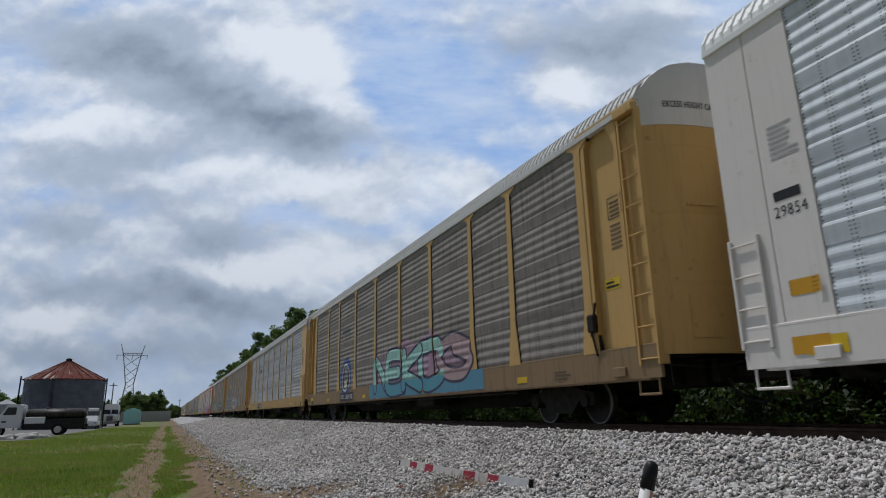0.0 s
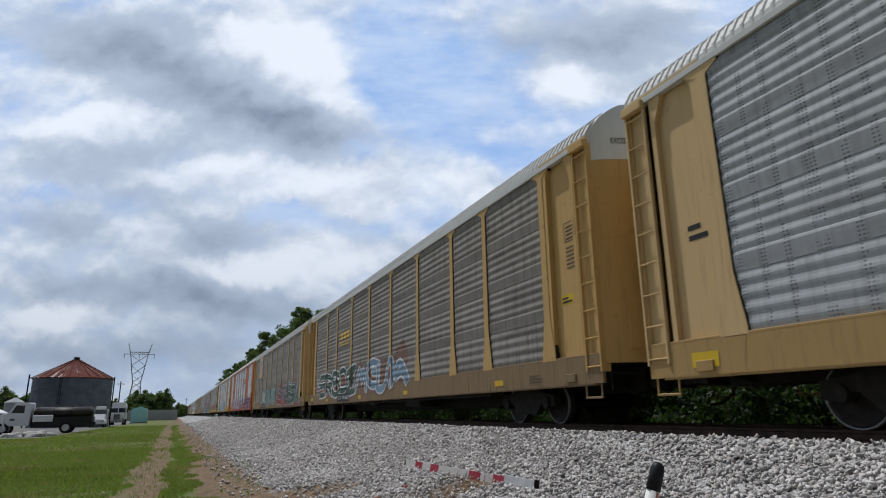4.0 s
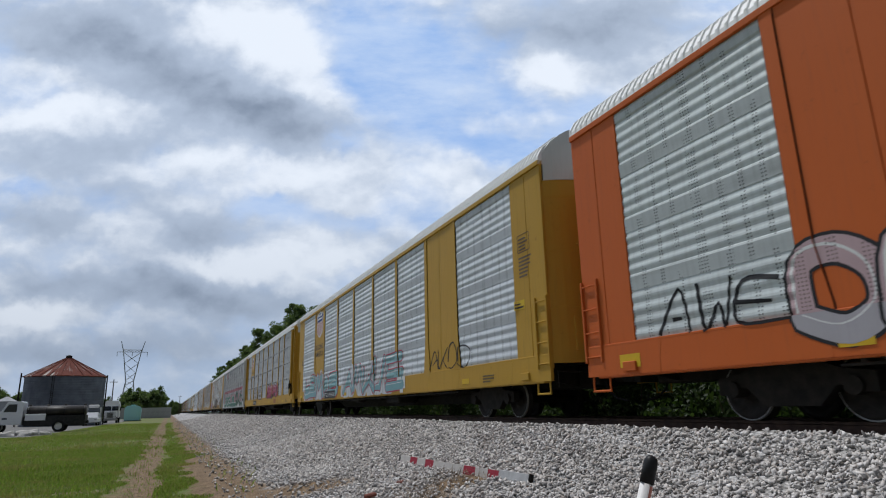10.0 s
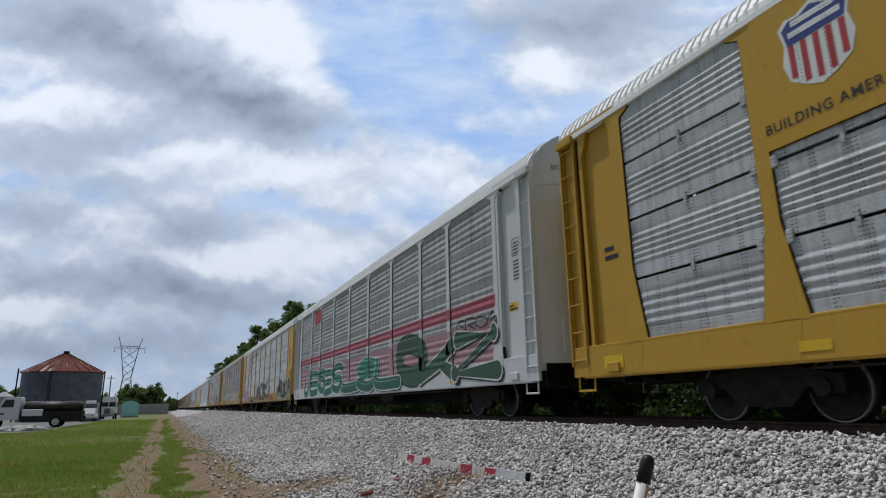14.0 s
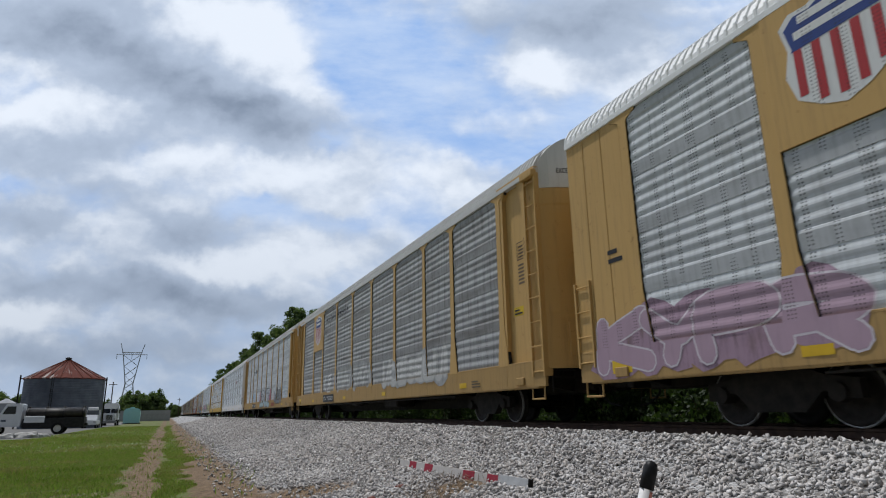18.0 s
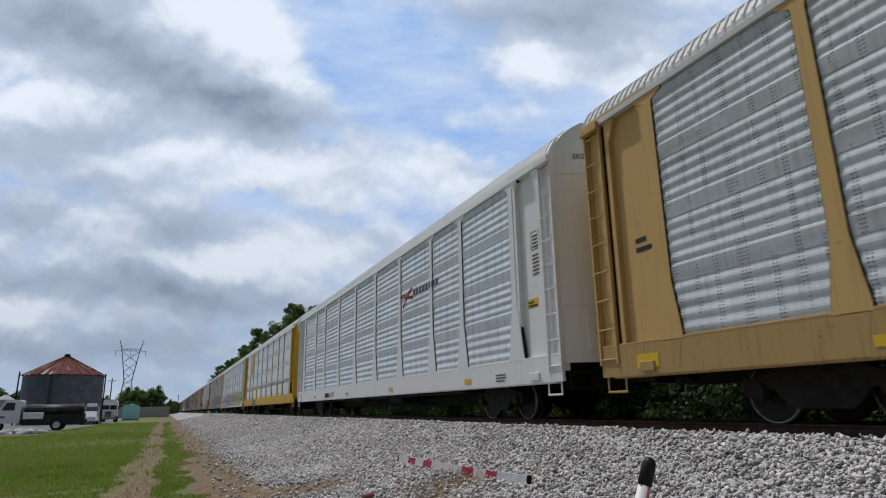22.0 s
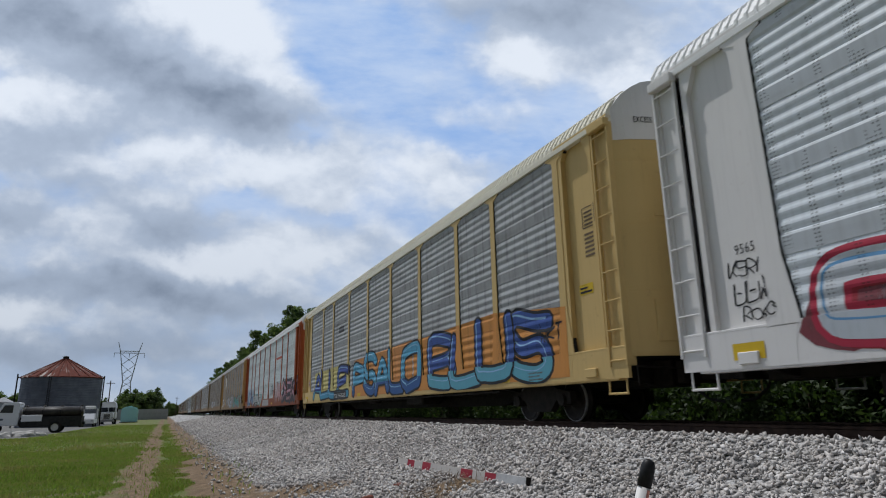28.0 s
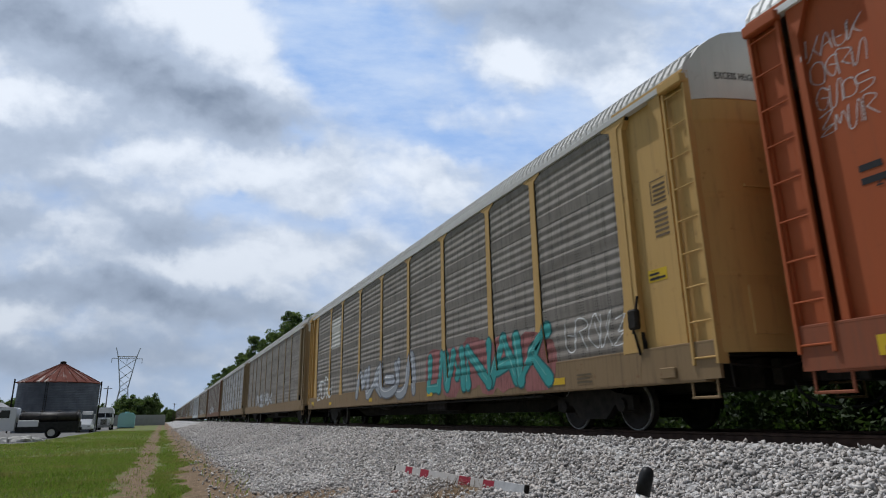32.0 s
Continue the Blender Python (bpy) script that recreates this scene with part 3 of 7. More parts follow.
def geo(key, mat, build, smooth=False):
    """A mesh built once for each shape and material, then shared."""
    full = (key, mat.name if not isinstance(mat, tuple) else tuple(m.name for m in mat))
    if full not in MADE:
        bm = bmesh.new()
        build(bm)
        me = bpy.data.meshes.new(key[0] if isinstance(key, tuple) else key)
        bm.normal_update()
        bm.to_mesh(me)
        bm.free()
        if smooth:
            me.polygons.foreach_set("use_smooth", [True] * len(me.polygons))
        for m in mat if isinstance(mat, tuple) else (mat,):
            me.materials.append(m)
        MADE[full] = me
    return MADE[full]


def sheet_levels(split, piece):
    """One lapped sheet of the four that make a bay, or all of them."""
    if piece is None:
        return RIBS[split]
    ends = (0, *reversed(SLITS), 9) if split else (0, 2.11, 3.125, 4.14, 9)
    return [p for p in RIBS[split] if ends[piece] <= p[0] <= ends[piece + 1] and p[1] > -0.01]


def sheet_shape(width, split, piece=None):
    def build(bm):
        levels = sheet_levels(split, piece)
        a, b = -width / 2, width / 2
        rows = [(bm.verts.new((-SKIN - d, a, z)), bm.verts.new((-SKIN - d, b, z))) for z, d in levels]
        back = [(bm.verts.new((-SKIN + 0.05, a, z)), bm.verts.new((-SKIN + 0.05, b, z))) for z in (levels[0][0], levels[-1][0])]
        for (p, q), (r, s) in zip(rows, rows[1:]):
            bm.faces.new((q, p, r, s))
        bm.faces.new((back[0][0], back[0][1], back[1][1], back[1][0]))
        bm.faces.new((rows[0][0], rows[0][1], back[0][1], back[0][0]))
        bm.faces.new((rows[-1][1], rows[-1][0], back[1][0], back[1][1]))
    return build


def half_post(z):
    """Half width of a side post: it flares into a foot."""
    if z > 2.15:
        return 0.115 - 0.0066 * (z - 2.15)
    return 0.115 + 0.152 * (2.15 - max(z, 1.36))


def post_shape(head, foot):
    def wide(z):
        return half_post(z) if not foot else float(np.interp(z, (1.25, 1.36, 2.5, 5.2), (0.33, 0.31, 0.115, 0.10)))

    def build(bm):
        zs = (1.24, 1.36, 1.7, 2.15, 2.5, 3.6, 5.18)
        out = [(-wide(z), z) for z in zs]
        if head:
            out += [(-0.11, 5.24), (-0.33, 5.34), (-0.33, 5.43), (0.33, 5.43), (0.33, 5.34), (0.11, 5.24)]
        else:
            out += [(-0.105, 5.40), (0.105, 5.40)]
        out += [(wide(z), z) for z in reversed(zs)]
        prism(bm, out, "x", -SIDE - 0.008, -SKIN + 0.06)
        # wider black sheet standing in for the shadow gap along the post
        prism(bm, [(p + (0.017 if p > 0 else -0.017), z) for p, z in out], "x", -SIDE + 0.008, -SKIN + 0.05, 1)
    return build


def plate_shape(width, z0=Z_FLOOR, seams=0):
    """Plain flush side plate with pressed seams."""
    def build(bm):
        n = seams + 1
        for i in range(n):
            a = -width / 2 + width * i / n
            box(bm, -SIDE + 0.012, -SIDE + 0.08, a + 0.006, a + width / n - 0.006, z0, Z_TOP + 0.04, 0.006)
        box(bm, -SIDE + 0.03, -SIDE + 0.07, -width / 2, width / 2, z0, Z_TOP + 0.03)
    return build


ROOF = [(-1.62, 5.40), (-1.60, 5.58), (-1.47, 5.80), (-1.08, 6.12), (-0.6, 6.24), (0, 6.27), (0.6, 6.24), (1.08, 6.12), (1.47, 5.80), (1.60, 5.58), (1.62, 5.40)]


def roof_shape(bm):
    """Roof sheets pressed into cross ribs."""
    ys, lift = [], []
    y, step = -HALF, 0.17
    while y < HALF - 0.01:
        for f, d in ((0.0, 0.0), (0.56, 0.0), (0.66, 0.032), (0.92, 0.032)):
            ys.append(y + f * step)
            lift.append(d)
        y += step
    ys.append(HALF)
    lift.append(0.0)
    rows = []
    for y, d in zip(ys, lift):
        row = []
        for i, (x, z) in enumerate(ROOF):
            k = 0.0 if i in (0, len(ROOF) - 1) else d
            row.append(bm.verts.new((x * (1 + 0.35 * k / 1.6), y, z + k)))
        rows.append(row)
    for p, q in zip(rows, rows[1:]):
        for i in range(len(ROOF) - 1):
            bm.faces.new((p[i], p[i + 1], q[i + 1], q[i]))
    for row in (rows[0], rows[-1]):
        bm.faces.new(row)
    bmesh.ops.recalc_face_normals(bm, faces=bm.faces)


def bulge(x):
    return 0.40 * max(0.0, 1 - (x / 1.5) ** 2) ** 0.8


def end_door_shape(bm):
    """One curved leaf of the end doors, with two pressed panels and a low hatch."""
    xs = [-1.535 + 1.515 * i / 10 for i in range(11)]
    zs = [1.10, 1.16, 2.2, 2.26, 3.4, 3.46, 4.6, 4.66, 5.02]
    grid = [[bm.verts.new((x, -(HALF - 0.02 + bulge(x) + (0.0 if j in (0, 8) else 0.012 * (j % 2))), z)) for j, z in enumerate(zs)] for x in xs]
    for p, q in zip(grid, grid[1:]):
        for j in range(len(zs) - 1):
            bm.faces.new((p[j], q[j], q[j + 1], p[j + 1]))
    for x0, x1, z0, z1 in ((-1.1, -0.62, 1.35, 2.05), (-0.95, -0.4, 3.55, 3.6), (-0.06, -0.02, 1.2, 4.9)):
        for k in range(4):
            a, b = x0 + (x1 - x0) * k / 4, x0 + (x1 - x0) * (k + 1) / 4
            prism(bm, [(a, -(HALF + bulge(a) + 0.02)), (b, -(HALF + bulge(b) + 0.02)), (b, -(HALF + bulge(b) - 0.03)), (a, -(HALF + bulge(a) - 0.03))], "z", z0, z1)


def end_cap_shape(bm):
    """Upper hood over the end doors, following the roof outline."""
    half = [(-1.5, 5.02), (-1.5, 5.66), (-1.4, 5.86), (-1.02, 6.17), (-0.55, 6.28), (0, 6.31)]
    out = half + [(-x, z) for x, z in reversed(half[:-1])]
    fr = [bm.verts.new((x, -(HALF + bulge(x) * (1.0 if z < 5.7 else 0.92)), z)) for x, z in out]
    xs = [-1.5 + 3.0 * i / 16 for i in range(17)]
    top = np.interp(xs, [p[0] + (1e-6 if i == 1 else 0) for i, p in enumerate(half)][1:] + [-p[0] for p in reversed(half[1:-1])],
                    [p[1] for p in half][1:] + [p[1] for p in reversed(half[1:-1])])
    for v in fr:
        bm.verts.remove(v)
    a = [(bm.verts.new((x, -(HALF + bulge(x)), 5.02)), bm.verts.new((x, -(HALF + bulge(x) * 0.9), z)), bm.verts.new((x, -HALF + 0.25, z + 0.01))) for x, z in zip(xs, top)]
    for p, q in zip(a, a[1:]):
        bm.faces.new((p[0], q[0], q[1], p[1]))
        bm.faces.new((p[1], q[1], q[2], p[2]))
    bm.faces.new([p[0] for p in reversed(a)])
    box(bm, -0.02, 0.02, -(HALF + 0.43), -(HALF + 0.38), 5.05, 6.2)


def end_wall_shape(bm):
    """Recessed end wall between the corner and the first post."""
    a, b = -HALF, PV[0]
    box(bm, -1.49, -1.44, a + 0.58, b, 1.0, 5.42)


def end_post_shape(bm):
    """Post beside the end wall, with a gusset at its head."""
    b = PV[0]
    prism(bm, [(b - 0.02, 1.05), (b - 0.02, 5.40), (b - 0.36, 5.40), (b - 0.22, 5.18), (b - 0.22, 1.05)], "x", -SIDE + 0.004, -1.46)


def inner_post_shape(bm):
    a = -HALF
    prism(bm, [(a + 0.57, 1.05), (a + 0.57, 5.38), (a + 0.86, 5.38), (a + 0.67, 4.95), (a + 0.67, 1.05)], "x", -SIDE + 0.02, -1.46)


def end_header_shape(bm):
    box(bm, -SIDE - 0.02, -1.46, -HALF, PV[0], 5.40, 5.54, 0.01)
    box(bm, -SIDE - 0.10, -SIDE + 0.04, -HALF - 0.02, -HALF + 0.5, 5.30, 5.46, 0.015)


def corner_post_shape(bm):
    box(bm, -SIDE + 0.02, -1.42, -HALF, -HALF + 0.07, 0.95, 5.40, 0.008)


def ladder_backing_shape(bm):
    box(bm, -1.53, -1.49, -HALF + 0.05, -HALF + 0.40, 1.0, 5.38)


END_PIECES = (("ladder_backing", ladder_backing_shape), ("end_wall", end_wall_shape), ("end_post", end_post_shape), ("inner_post", inner_post_shape), ("header", end_header_shape), ("corner_post", corner_post_shape))


def ladder_shape(z0, z1):
    def build(bm):
        a = -HALF
        for y in (a + 0.02, a + 0.46):
            box(bm, -SIDE - 0.035, -SIDE + 0.03, y - 0.025, y + 0.025, z0, z1, 0.006)
    return build


def rung_shape(bm):
    rod(bm, (-SIDE - 0.02, -HALF + 0.02, 0), (-SIDE - 0.02, -HALF + 0.46, 0), 0.014, 6)


def sill_shape(bm):
    """Side sill: a deep channel with flanges, brackets and stiffeners."""
    box(bm, -SIDE - 0.005, -SIDE + 0.06, -HALF + 0.02, HALF - 0.02, Z_SILL, 1.27)
    box(bm, -SIDE - 0.007, -SIDE + 0.16, -HALF + 0.02, HALF - 0.02, 1.25, 1.29, 0.006)
    box(bm, -SIDE + 0.005, -SIDE + 0.18, -HALF + 0.3, HALF - 0.3, Z_SILL - 0.03, Z_SILL + 0.01, 0.006)
    for v in PV:
        prism(bm, [(v - 0.2, 1.25), (v - 0.13, 0.92), (v - 0.13, Z_SILL), (v + 0.13, Z_SILL), (v + 0.13, 0.92), (v + 0.2, 1.25)], "x", -SIDE - 0.008, -SIDE + 0.03)
    for v in (-12.7, 12.5):
        box(bm, -SIDE - 0.05, -SIDE + 0.05, v - 0.16, v + 0.16, 0.80, 0.96, 0.01)


def step_shape(bm):
    """Stirrup step under the corner."""
    for y in (-HALF + 0.12, -HALF + 0.58):
        rod(bm, (-SIDE + 0.03, y, 0.9), (-SIDE + 0.03, y, 0.50), 0.018, 6)
    rod(bm, (-SIDE + 0.03, -HALF + 0.1, 0.50), (-SIDE + 0.03, -HALF + 0.6, 0.50), 0.02, 6)


def underframe_shape(bm):
    box(bm, -0.34, 0.34, -13.3, 13.3, 0.62, 1.1, 0.02)
    box(bm, -1.55, 1.55, -13.3, 13.3, 1.12, 1.22)
    prism(bm, [(-8.4, 0.62), (-7.2, 0.36), (7.2, 0.36), (8.4, 0.62)], "x", -0.36, 0.36)
    for i in range(17):
        y = -12.8 + 1.6 * i
        if abs(abs(y) - 10.05) > 1.0:
            prism(bm, [(-1.54, 1.13), (-1.54, 0.86), (-0.34, 0.66), (0.34, 0.66), (1.54, 0.86), (1.54, 1.13)], "y", y - 0.05, y + 0.05)
    for x in (-1.0, 1.0):
        rod(bm, (x, -7.5, 0.72), (x, 7.5, 0.72), 0.035, 6)
    box(bm, -1.3, -0.6, -3.6, -2.2, 0.45, 0.95, 0.05)


def tank_shape(bm):
    rod(bm, (-1.15, 1.3, 0.72), (-1.15, 2.3, 0.72), 0.17, 14)
    for y in (1.2, 2.4):
        rod(bm, (-1.15, y - 0.1, 0.72), (-1.15, y + 0.1, 0.72), 0.10, 10)


def pipe_shape(bm):
    rod(bm, (-SIDE + 0.1, -9, 0.66), (-SIDE + 0.1, 9, 0.66), 0.02, 6)
    for i in range(13):
        box(bm, -SIDE + 0.08, -SIDE + 0.12, -8.7 + i * 1.45, -8.64 + i * 1.45, 0.66, 0.78)


def side_frame_shape(bm):
    out = [(-1.16, 0.36), (-1.16, 0.60), (-0.72, 0.66), (-0.36, 0.80), (0.36, 0.80), (0.72, 0.66), (1.16, 0.60), (1.16, 0.36), (0.98, 0.36),
           (0.92, 0.47), (0.66, 0.45), (0.40, 0.20), (-0.40, 0.20), (-0.66, 0.45), (-0.92, 0.47), (-0.98, 0.36)]
    prism(bm, out, "x", -1.08, -0.93)
    for y in (-0.89, 0.89):
        rod(bm, (-1.14, y, 0.44), (-0.9, y, 0.44), 0.12, 12)
    for y in (-0.2, 0.0, 0.2):
        rod(bm, (-1.0, y, 0.26), (-1.0, y, 0.62), 0.075, 8)


def wheel_shape(bm):
    prof = [(0.0, 0.10), (0.12, 0.10), (0.16, 0.05), (0.30, 0.03), (0.335, 0.075), (0.42, 0.07), (0.42, -0.045), (0.452, -0.055), (0.45, -0.08), (0.33, -0.08), (0.30, -0.02), (0.12, -0.06), (0.0, -0.06)]
    n = 28
    rings = [[bm.verts.new((-0.7525 - h + 0.02, r * math.cos(2 * math.pi * i / n), 0.42 + r * math.sin(2 * math.pi * i / n))) for i in range(n)] for r, h in prof[1:-1]]
    for p, q in zip(rings, rings[1:]):
        for i in range(n):
            bm.faces.new((p[i], p[(i + 1) % n], q[(i + 1) % n], q[i]))
    bm.faces.new(rings[0])
    bm.faces.new(rings[-1])
    bmesh.ops.recalc_face_normals(bm, faces=bm.faces)


def tread_shape(bm):
    """Polished edge of the running surface of a wheel."""
    n = 28
    rings = [[bm.verts.new((x, r * math.cos(math.tau * i / n), 0.42 + r * math.sin(math.tau * i / n))) for i in range(n)] for x, r in ((-0.805, 0.402), (-0.808, 0.41), (-0.80, 0.4225), (-0.76, 0.4225))]
    for p, q in zip(rings, rings[1:]):
        for i in range(n):
            bm.faces.new((p[i], p[(i + 1) % n], q[(i + 1) % n], q[i]))
    bmesh.ops.recalc_face_normals(bm, faces=bm.faces)


def axle_shape(bm):
    rod(bm, (-0.72, 0, 0.42), (0.72, 0, 0.42), 0.08, 10)


def bolster_shape(bm):
    box(bm, -0.95, 0.95, -0.2, 0.2, 0.40, 0.66, 0.03)


def coupler_shape(bm):
    box(bm, -0.09, 0.09, -HALF - 0.55, -HALF + 0.4, 0.72, 0.94, 0.03)
    prism(bm, [(-0.16, -HALF - 0.52), (0.16, -HALF - 0.5), (0.2, -HALF - 0.76), (0.06, -HALF - 0.88), (-0.02, -HALF - 0.7), (-0.13, -HALF - 0.84)], "z", 0.70, 0.98)
    box(bm, -0.5, 0.5, -HALF - 0.06, -HALF + 0.1, 0.66, 1.05, 0.02)


def hose_shape(bm):
    pts = [(-0.45, -HALF - 0.2, 0.72), (-0.5, -HALF - 0.32, 0.55), (-0.42, -HALF - 0.5, 0.38), (-0.35, -HALF - 0.75, 0.33)]
    for a, b in zip(pts, pts[1:]):
        rod(bm, a, b, 0.024, 6)


def lever_shape(bm):
    pts = [(-1.5, -HALF - 0.08, 0.93), (-0.6, -HALF - 0.12, 0.90), (-0.3, -HALF - 0.4, 0.98)]
    for a, b in zip(pts, pts[1:]):
        rod(bm, a, b, 0.014, 6)
    rod(bm, (-1.5, -HALF - 0.08, 0.95), (-1.52, -HALF - 0.12, 0.62), 0.014, 6)


def brake_shape(bm):
    """Lever box and hand brake chain on the end bay."""
    v = -HALF + 1.62
    box(bm, -SIDE - 0.10, -SIDE + 0.02, v - 0.12, v + 0.10, 1.62, 1.95, 0.03)
    rod(bm, (-SIDE - 0.06, v + 0.02, 1.55), (-SIDE - 0.06, v - 0.16, 2.15), 0.022, 6)
    rod(bm, (-SIDE - 0.06, v, 1.62), (-SIDE - 0.02, v - 0.06, 1.2), 0.02, 6)


FLIP = Matrix.Rotation(math.pi, 4, "Z")
MIRROR_Y = Matrix.Diagonal((1, -1, 1, 1))


# ---- paintwork on the sides ----
TEXT = {}


def text_faces(words, bold=0.0, spacing=1.0, shear=0.0):
    """Triangles of a line of text in a unit-high space, with its extent."""
    key = (words, bold, spacing, shear)
    if key in TEXT:
        return TEXT[key]
    cu = bpy.data.curves.new("words", "FONT")
    cu.body, cu.offset, cu.space_character, cu.shear, cu.resolution_u = words, bold, spacing, shear, 3
    ob = new("words", cu)
    me = ob.evaluated_get(bpy.context.evaluated_depsgraph_get()).to_mesh()
    co = [(v.co.x, v.co.y) for v in me.vertices]
    me.calc_loop_triangles()
    faces = [[co[i] for i in t.vertices] for t in me.loop_triangles]
    ob.evaluated_get(bpy.context.evaluated_depsgraph_get()).to_mesh_clear()
    bpy.data.objects.remove(ob)
    bpy.data.curves.remove(cu)
    TEXT[key] = faces
    return faces


def fit_faces(faces, v_left, z_low, width, height):
    """Stretch faces into a box; the text runs towards -v, as it is read from the near side."""
    xs = [p[0] for f in faces for p in f]
    ys = [p[1] for f in faces for p in f]
    kx, ky = width / max(1e-6, max(xs) - min(xs)), height / max(1e-6, max(ys) - min(ys))
    return [[(v_left - (x - min(xs)) * kx, z_low + (y - min(ys)) * ky) for x, y in f] for f in faces]


def ribbon(pts, w0, w1=None):
    """Quads along a polyline, mitred, tapering from w0 to w1."""
    w1 = w0 if w1 is None else w1
    n = len(pts)
    left, right = [], []
    for i, p in enumerate(pts):
        a, b = Vector(pts[max(0, i - 1)]), Vector(pts[min(n - 1, i + 1)])
        d = (b - a)
        d = d.normalized() if d.length > 1e-6 else Vector((1, 0))
        w = w0 + (w1 - w0) * i / max(1, n - 1)
        nrm = Vector((-d.y, d.x)) * w / 2
        left.append((p[0] + nrm.x, p[1] + nrm.y))
        right.append((p[0] - nrm.x, p[1] - nrm.y))
    return [[left[i], left[i + 1], right[i + 1], right[i]] for i in range(n - 1)]


def smooth_line(pts, n=5):
    """Catmull-Rom through points."""
    out = []
    q = [pts[0]] + list(pts) + [pts[-1]]
    for a, b, c, d in zip(q, q[1:], q[2:], q[3:]):
        for k in range(n):
            t = k / n
            out.append(tuple(0.5 * (2 * b[i] + (c[i] - a[i]) * t + (2 * a[i] - 5 * b[i] + 4 * c[i] - d[i]) * t * t + (3 * b[i] - a[i] - 3 * c[i] + d[i]) * t ** 3) for i in (0, 1)))
    out.append(pts[-1])
    return out


def blob(cx, cz, rx, rz, rng, n=22, rag=0.18):
    pts = []
    k = 1.0
    for i in range(n):
        k = 0.6 * k + 0.4 * (1 + rag * rng.normal())
        a = 2 * math.pi * i / n
        pts.append((cx + rx * k * math.cos(a), cz + rz * k * math.sin(a)))
    return [[(cx, cz), pts[i], pts[(i + 1) % n]] for i in range(n)]


def car_posts(spec):
    """Places of the posts along a car; cars with flush corner plates have narrower ends."""
    pv = list(PV)
    if spec.get("front") == "flush":
        pv[0] = -HALF + 1.34
    if spec.get("rear") == "flush":
        pv[-1] = HALF - 1.34
    return pv


def side_depth(v, z, spec, pv):
    """x of the near side at a place on the car, by what is there."""
    if z < 1.295:
        return -SIDE - 0.009
    for p in pv:
        if abs(v - p) < half_post(z):
            return -SIDE - 0.010
    if v < pv[0] or v > pv[-1]:
        flush = spec.get("front" if v < 0 else "rear", "ladder") != "ladder"
        if not flush and (min(abs(v - pv[0]), abs(v - pv[-1])) < 0.225 or abs(v) > HALF - 0.68):
            return -SIDE + 0.002
        return -SIDE + 0.012 if flush else -1.49
    for i in range(9):
        if pv[i] <= v <= pv[i + 1] and i == spec.get("crest", -1) and z > 3.45:
            return -SIDE - 0.022
        if pv[i] <= v <= pv[i + 1] and i in spec.get("solid", {}):
            return -SIDE + 0.012
    return None


def lay(name, faces, lift, mat, car, spec, label=""):
    """Spray paint or lettering lying on posts, plates, sill and corrugations of the near side."""
    return lay_all(name, [(faces, lift, mat)], car, spec, label)


def cut_piece(poly, dist):
    """A flat piece cut in two along a line."""
    ds = [dist(p) for p in poly]
    if min(ds) > -1e-6 or max(ds) < 1e-6:
        return [poly]
    a, b = [], []
    for i, p in enumerate(poly):
        q, d, e = poly[(i + 1) % len(poly)], ds[i], ds[(i + 1) % len(poly)]
        if d >= 0:
            a.append(p)
        if d <= 0:
            b.append(p)
        if d * e < 0:
            m = (p[0] + (q[0] - p[0]) * d / (d - e), p[1] + (q[1] - p[1]) * d / (d - e))
            a.append(m)
            b.append(m)
    return [k for k in (a, b) if len(k) > 2]


def lay_all(name, layers, car, spec, label=""):
    verts, out, slots, seen = [], [], [], {}
    split = spec.get("split", False)
    rib_z, rib_d = RIB_Z[split], RIB_D[split]
    levels = sorted([1.295, 3.45] + rib_z)
    pv = car_posts(spec)
    for slot, (faces, lift, mat) in enumerate(layers):
        pieces = []
        for f in faces:
            lo, hi = min(p[1] for p in f), max(p[1] for p in f)
            rest = [[(p[0], max(p[1], Z_SILL + 0.02)) for p in f]]
            for z in levels:
                if lo < z < hi:
                    rest = [q for k in rest for q in cut_piece(k, lambda p: p[1] - z)]
            a, b = min(p[0] for p in f), max(p[0] for p in f)
            for post in pv:
                for s in (-1, 1):
                    if a - 0.26 < post < b + 0.26:
                        rest = [q for k in rest for q in cut_piece(k, lambda p: p[0] - post - s * 0.115 + s * 0.0066 * (p[1] - 2.15))]
                        if lo < 2.1:
                            rest = [q for k in rest for q in cut_piece(k, lambda p: 0.79 * (p[0] - post - s * 0.115) + s * 0.12 * (p[1] - 2.15))]
            pieces += rest
        for f in pieces:
            x = side_depth(sum(p[0] for p in f) / len(f), sum(p[1] for p in f) / len(f), spec, pv)
            area = sum(p[0] * q[1] - q[0] * p[1] for p, q in zip(f, f[1:] + f[:1]))
            ids = []
            for v, z in f:
                d = x if x is not None else -SKIN - rib_d[int(z * 1000 + 0.5)]
                at = (round(d - lift, 4), round(v, 4), round(z, 4))
                key = (slot, at)
                if key not in seen:
                    seen[key] = len(verts)
                    verts.append(at)
                if seen[key] not in ids:
                    ids.append(seen[key])
            if len(ids) > 2:
                out.append(ids if area < 0 else ids[::-1])
                slots.append(slot)
    me = mesh_from(name, verts, out, layers[0][2])
    for layer in layers[1:]:
        me.materials.append(layer[2])
    me.polygons.foreach_set("material_index", slots)
    ob = new(name, me)
    ob.parent = car
    if label:
        ob["label"] = label
    return ob



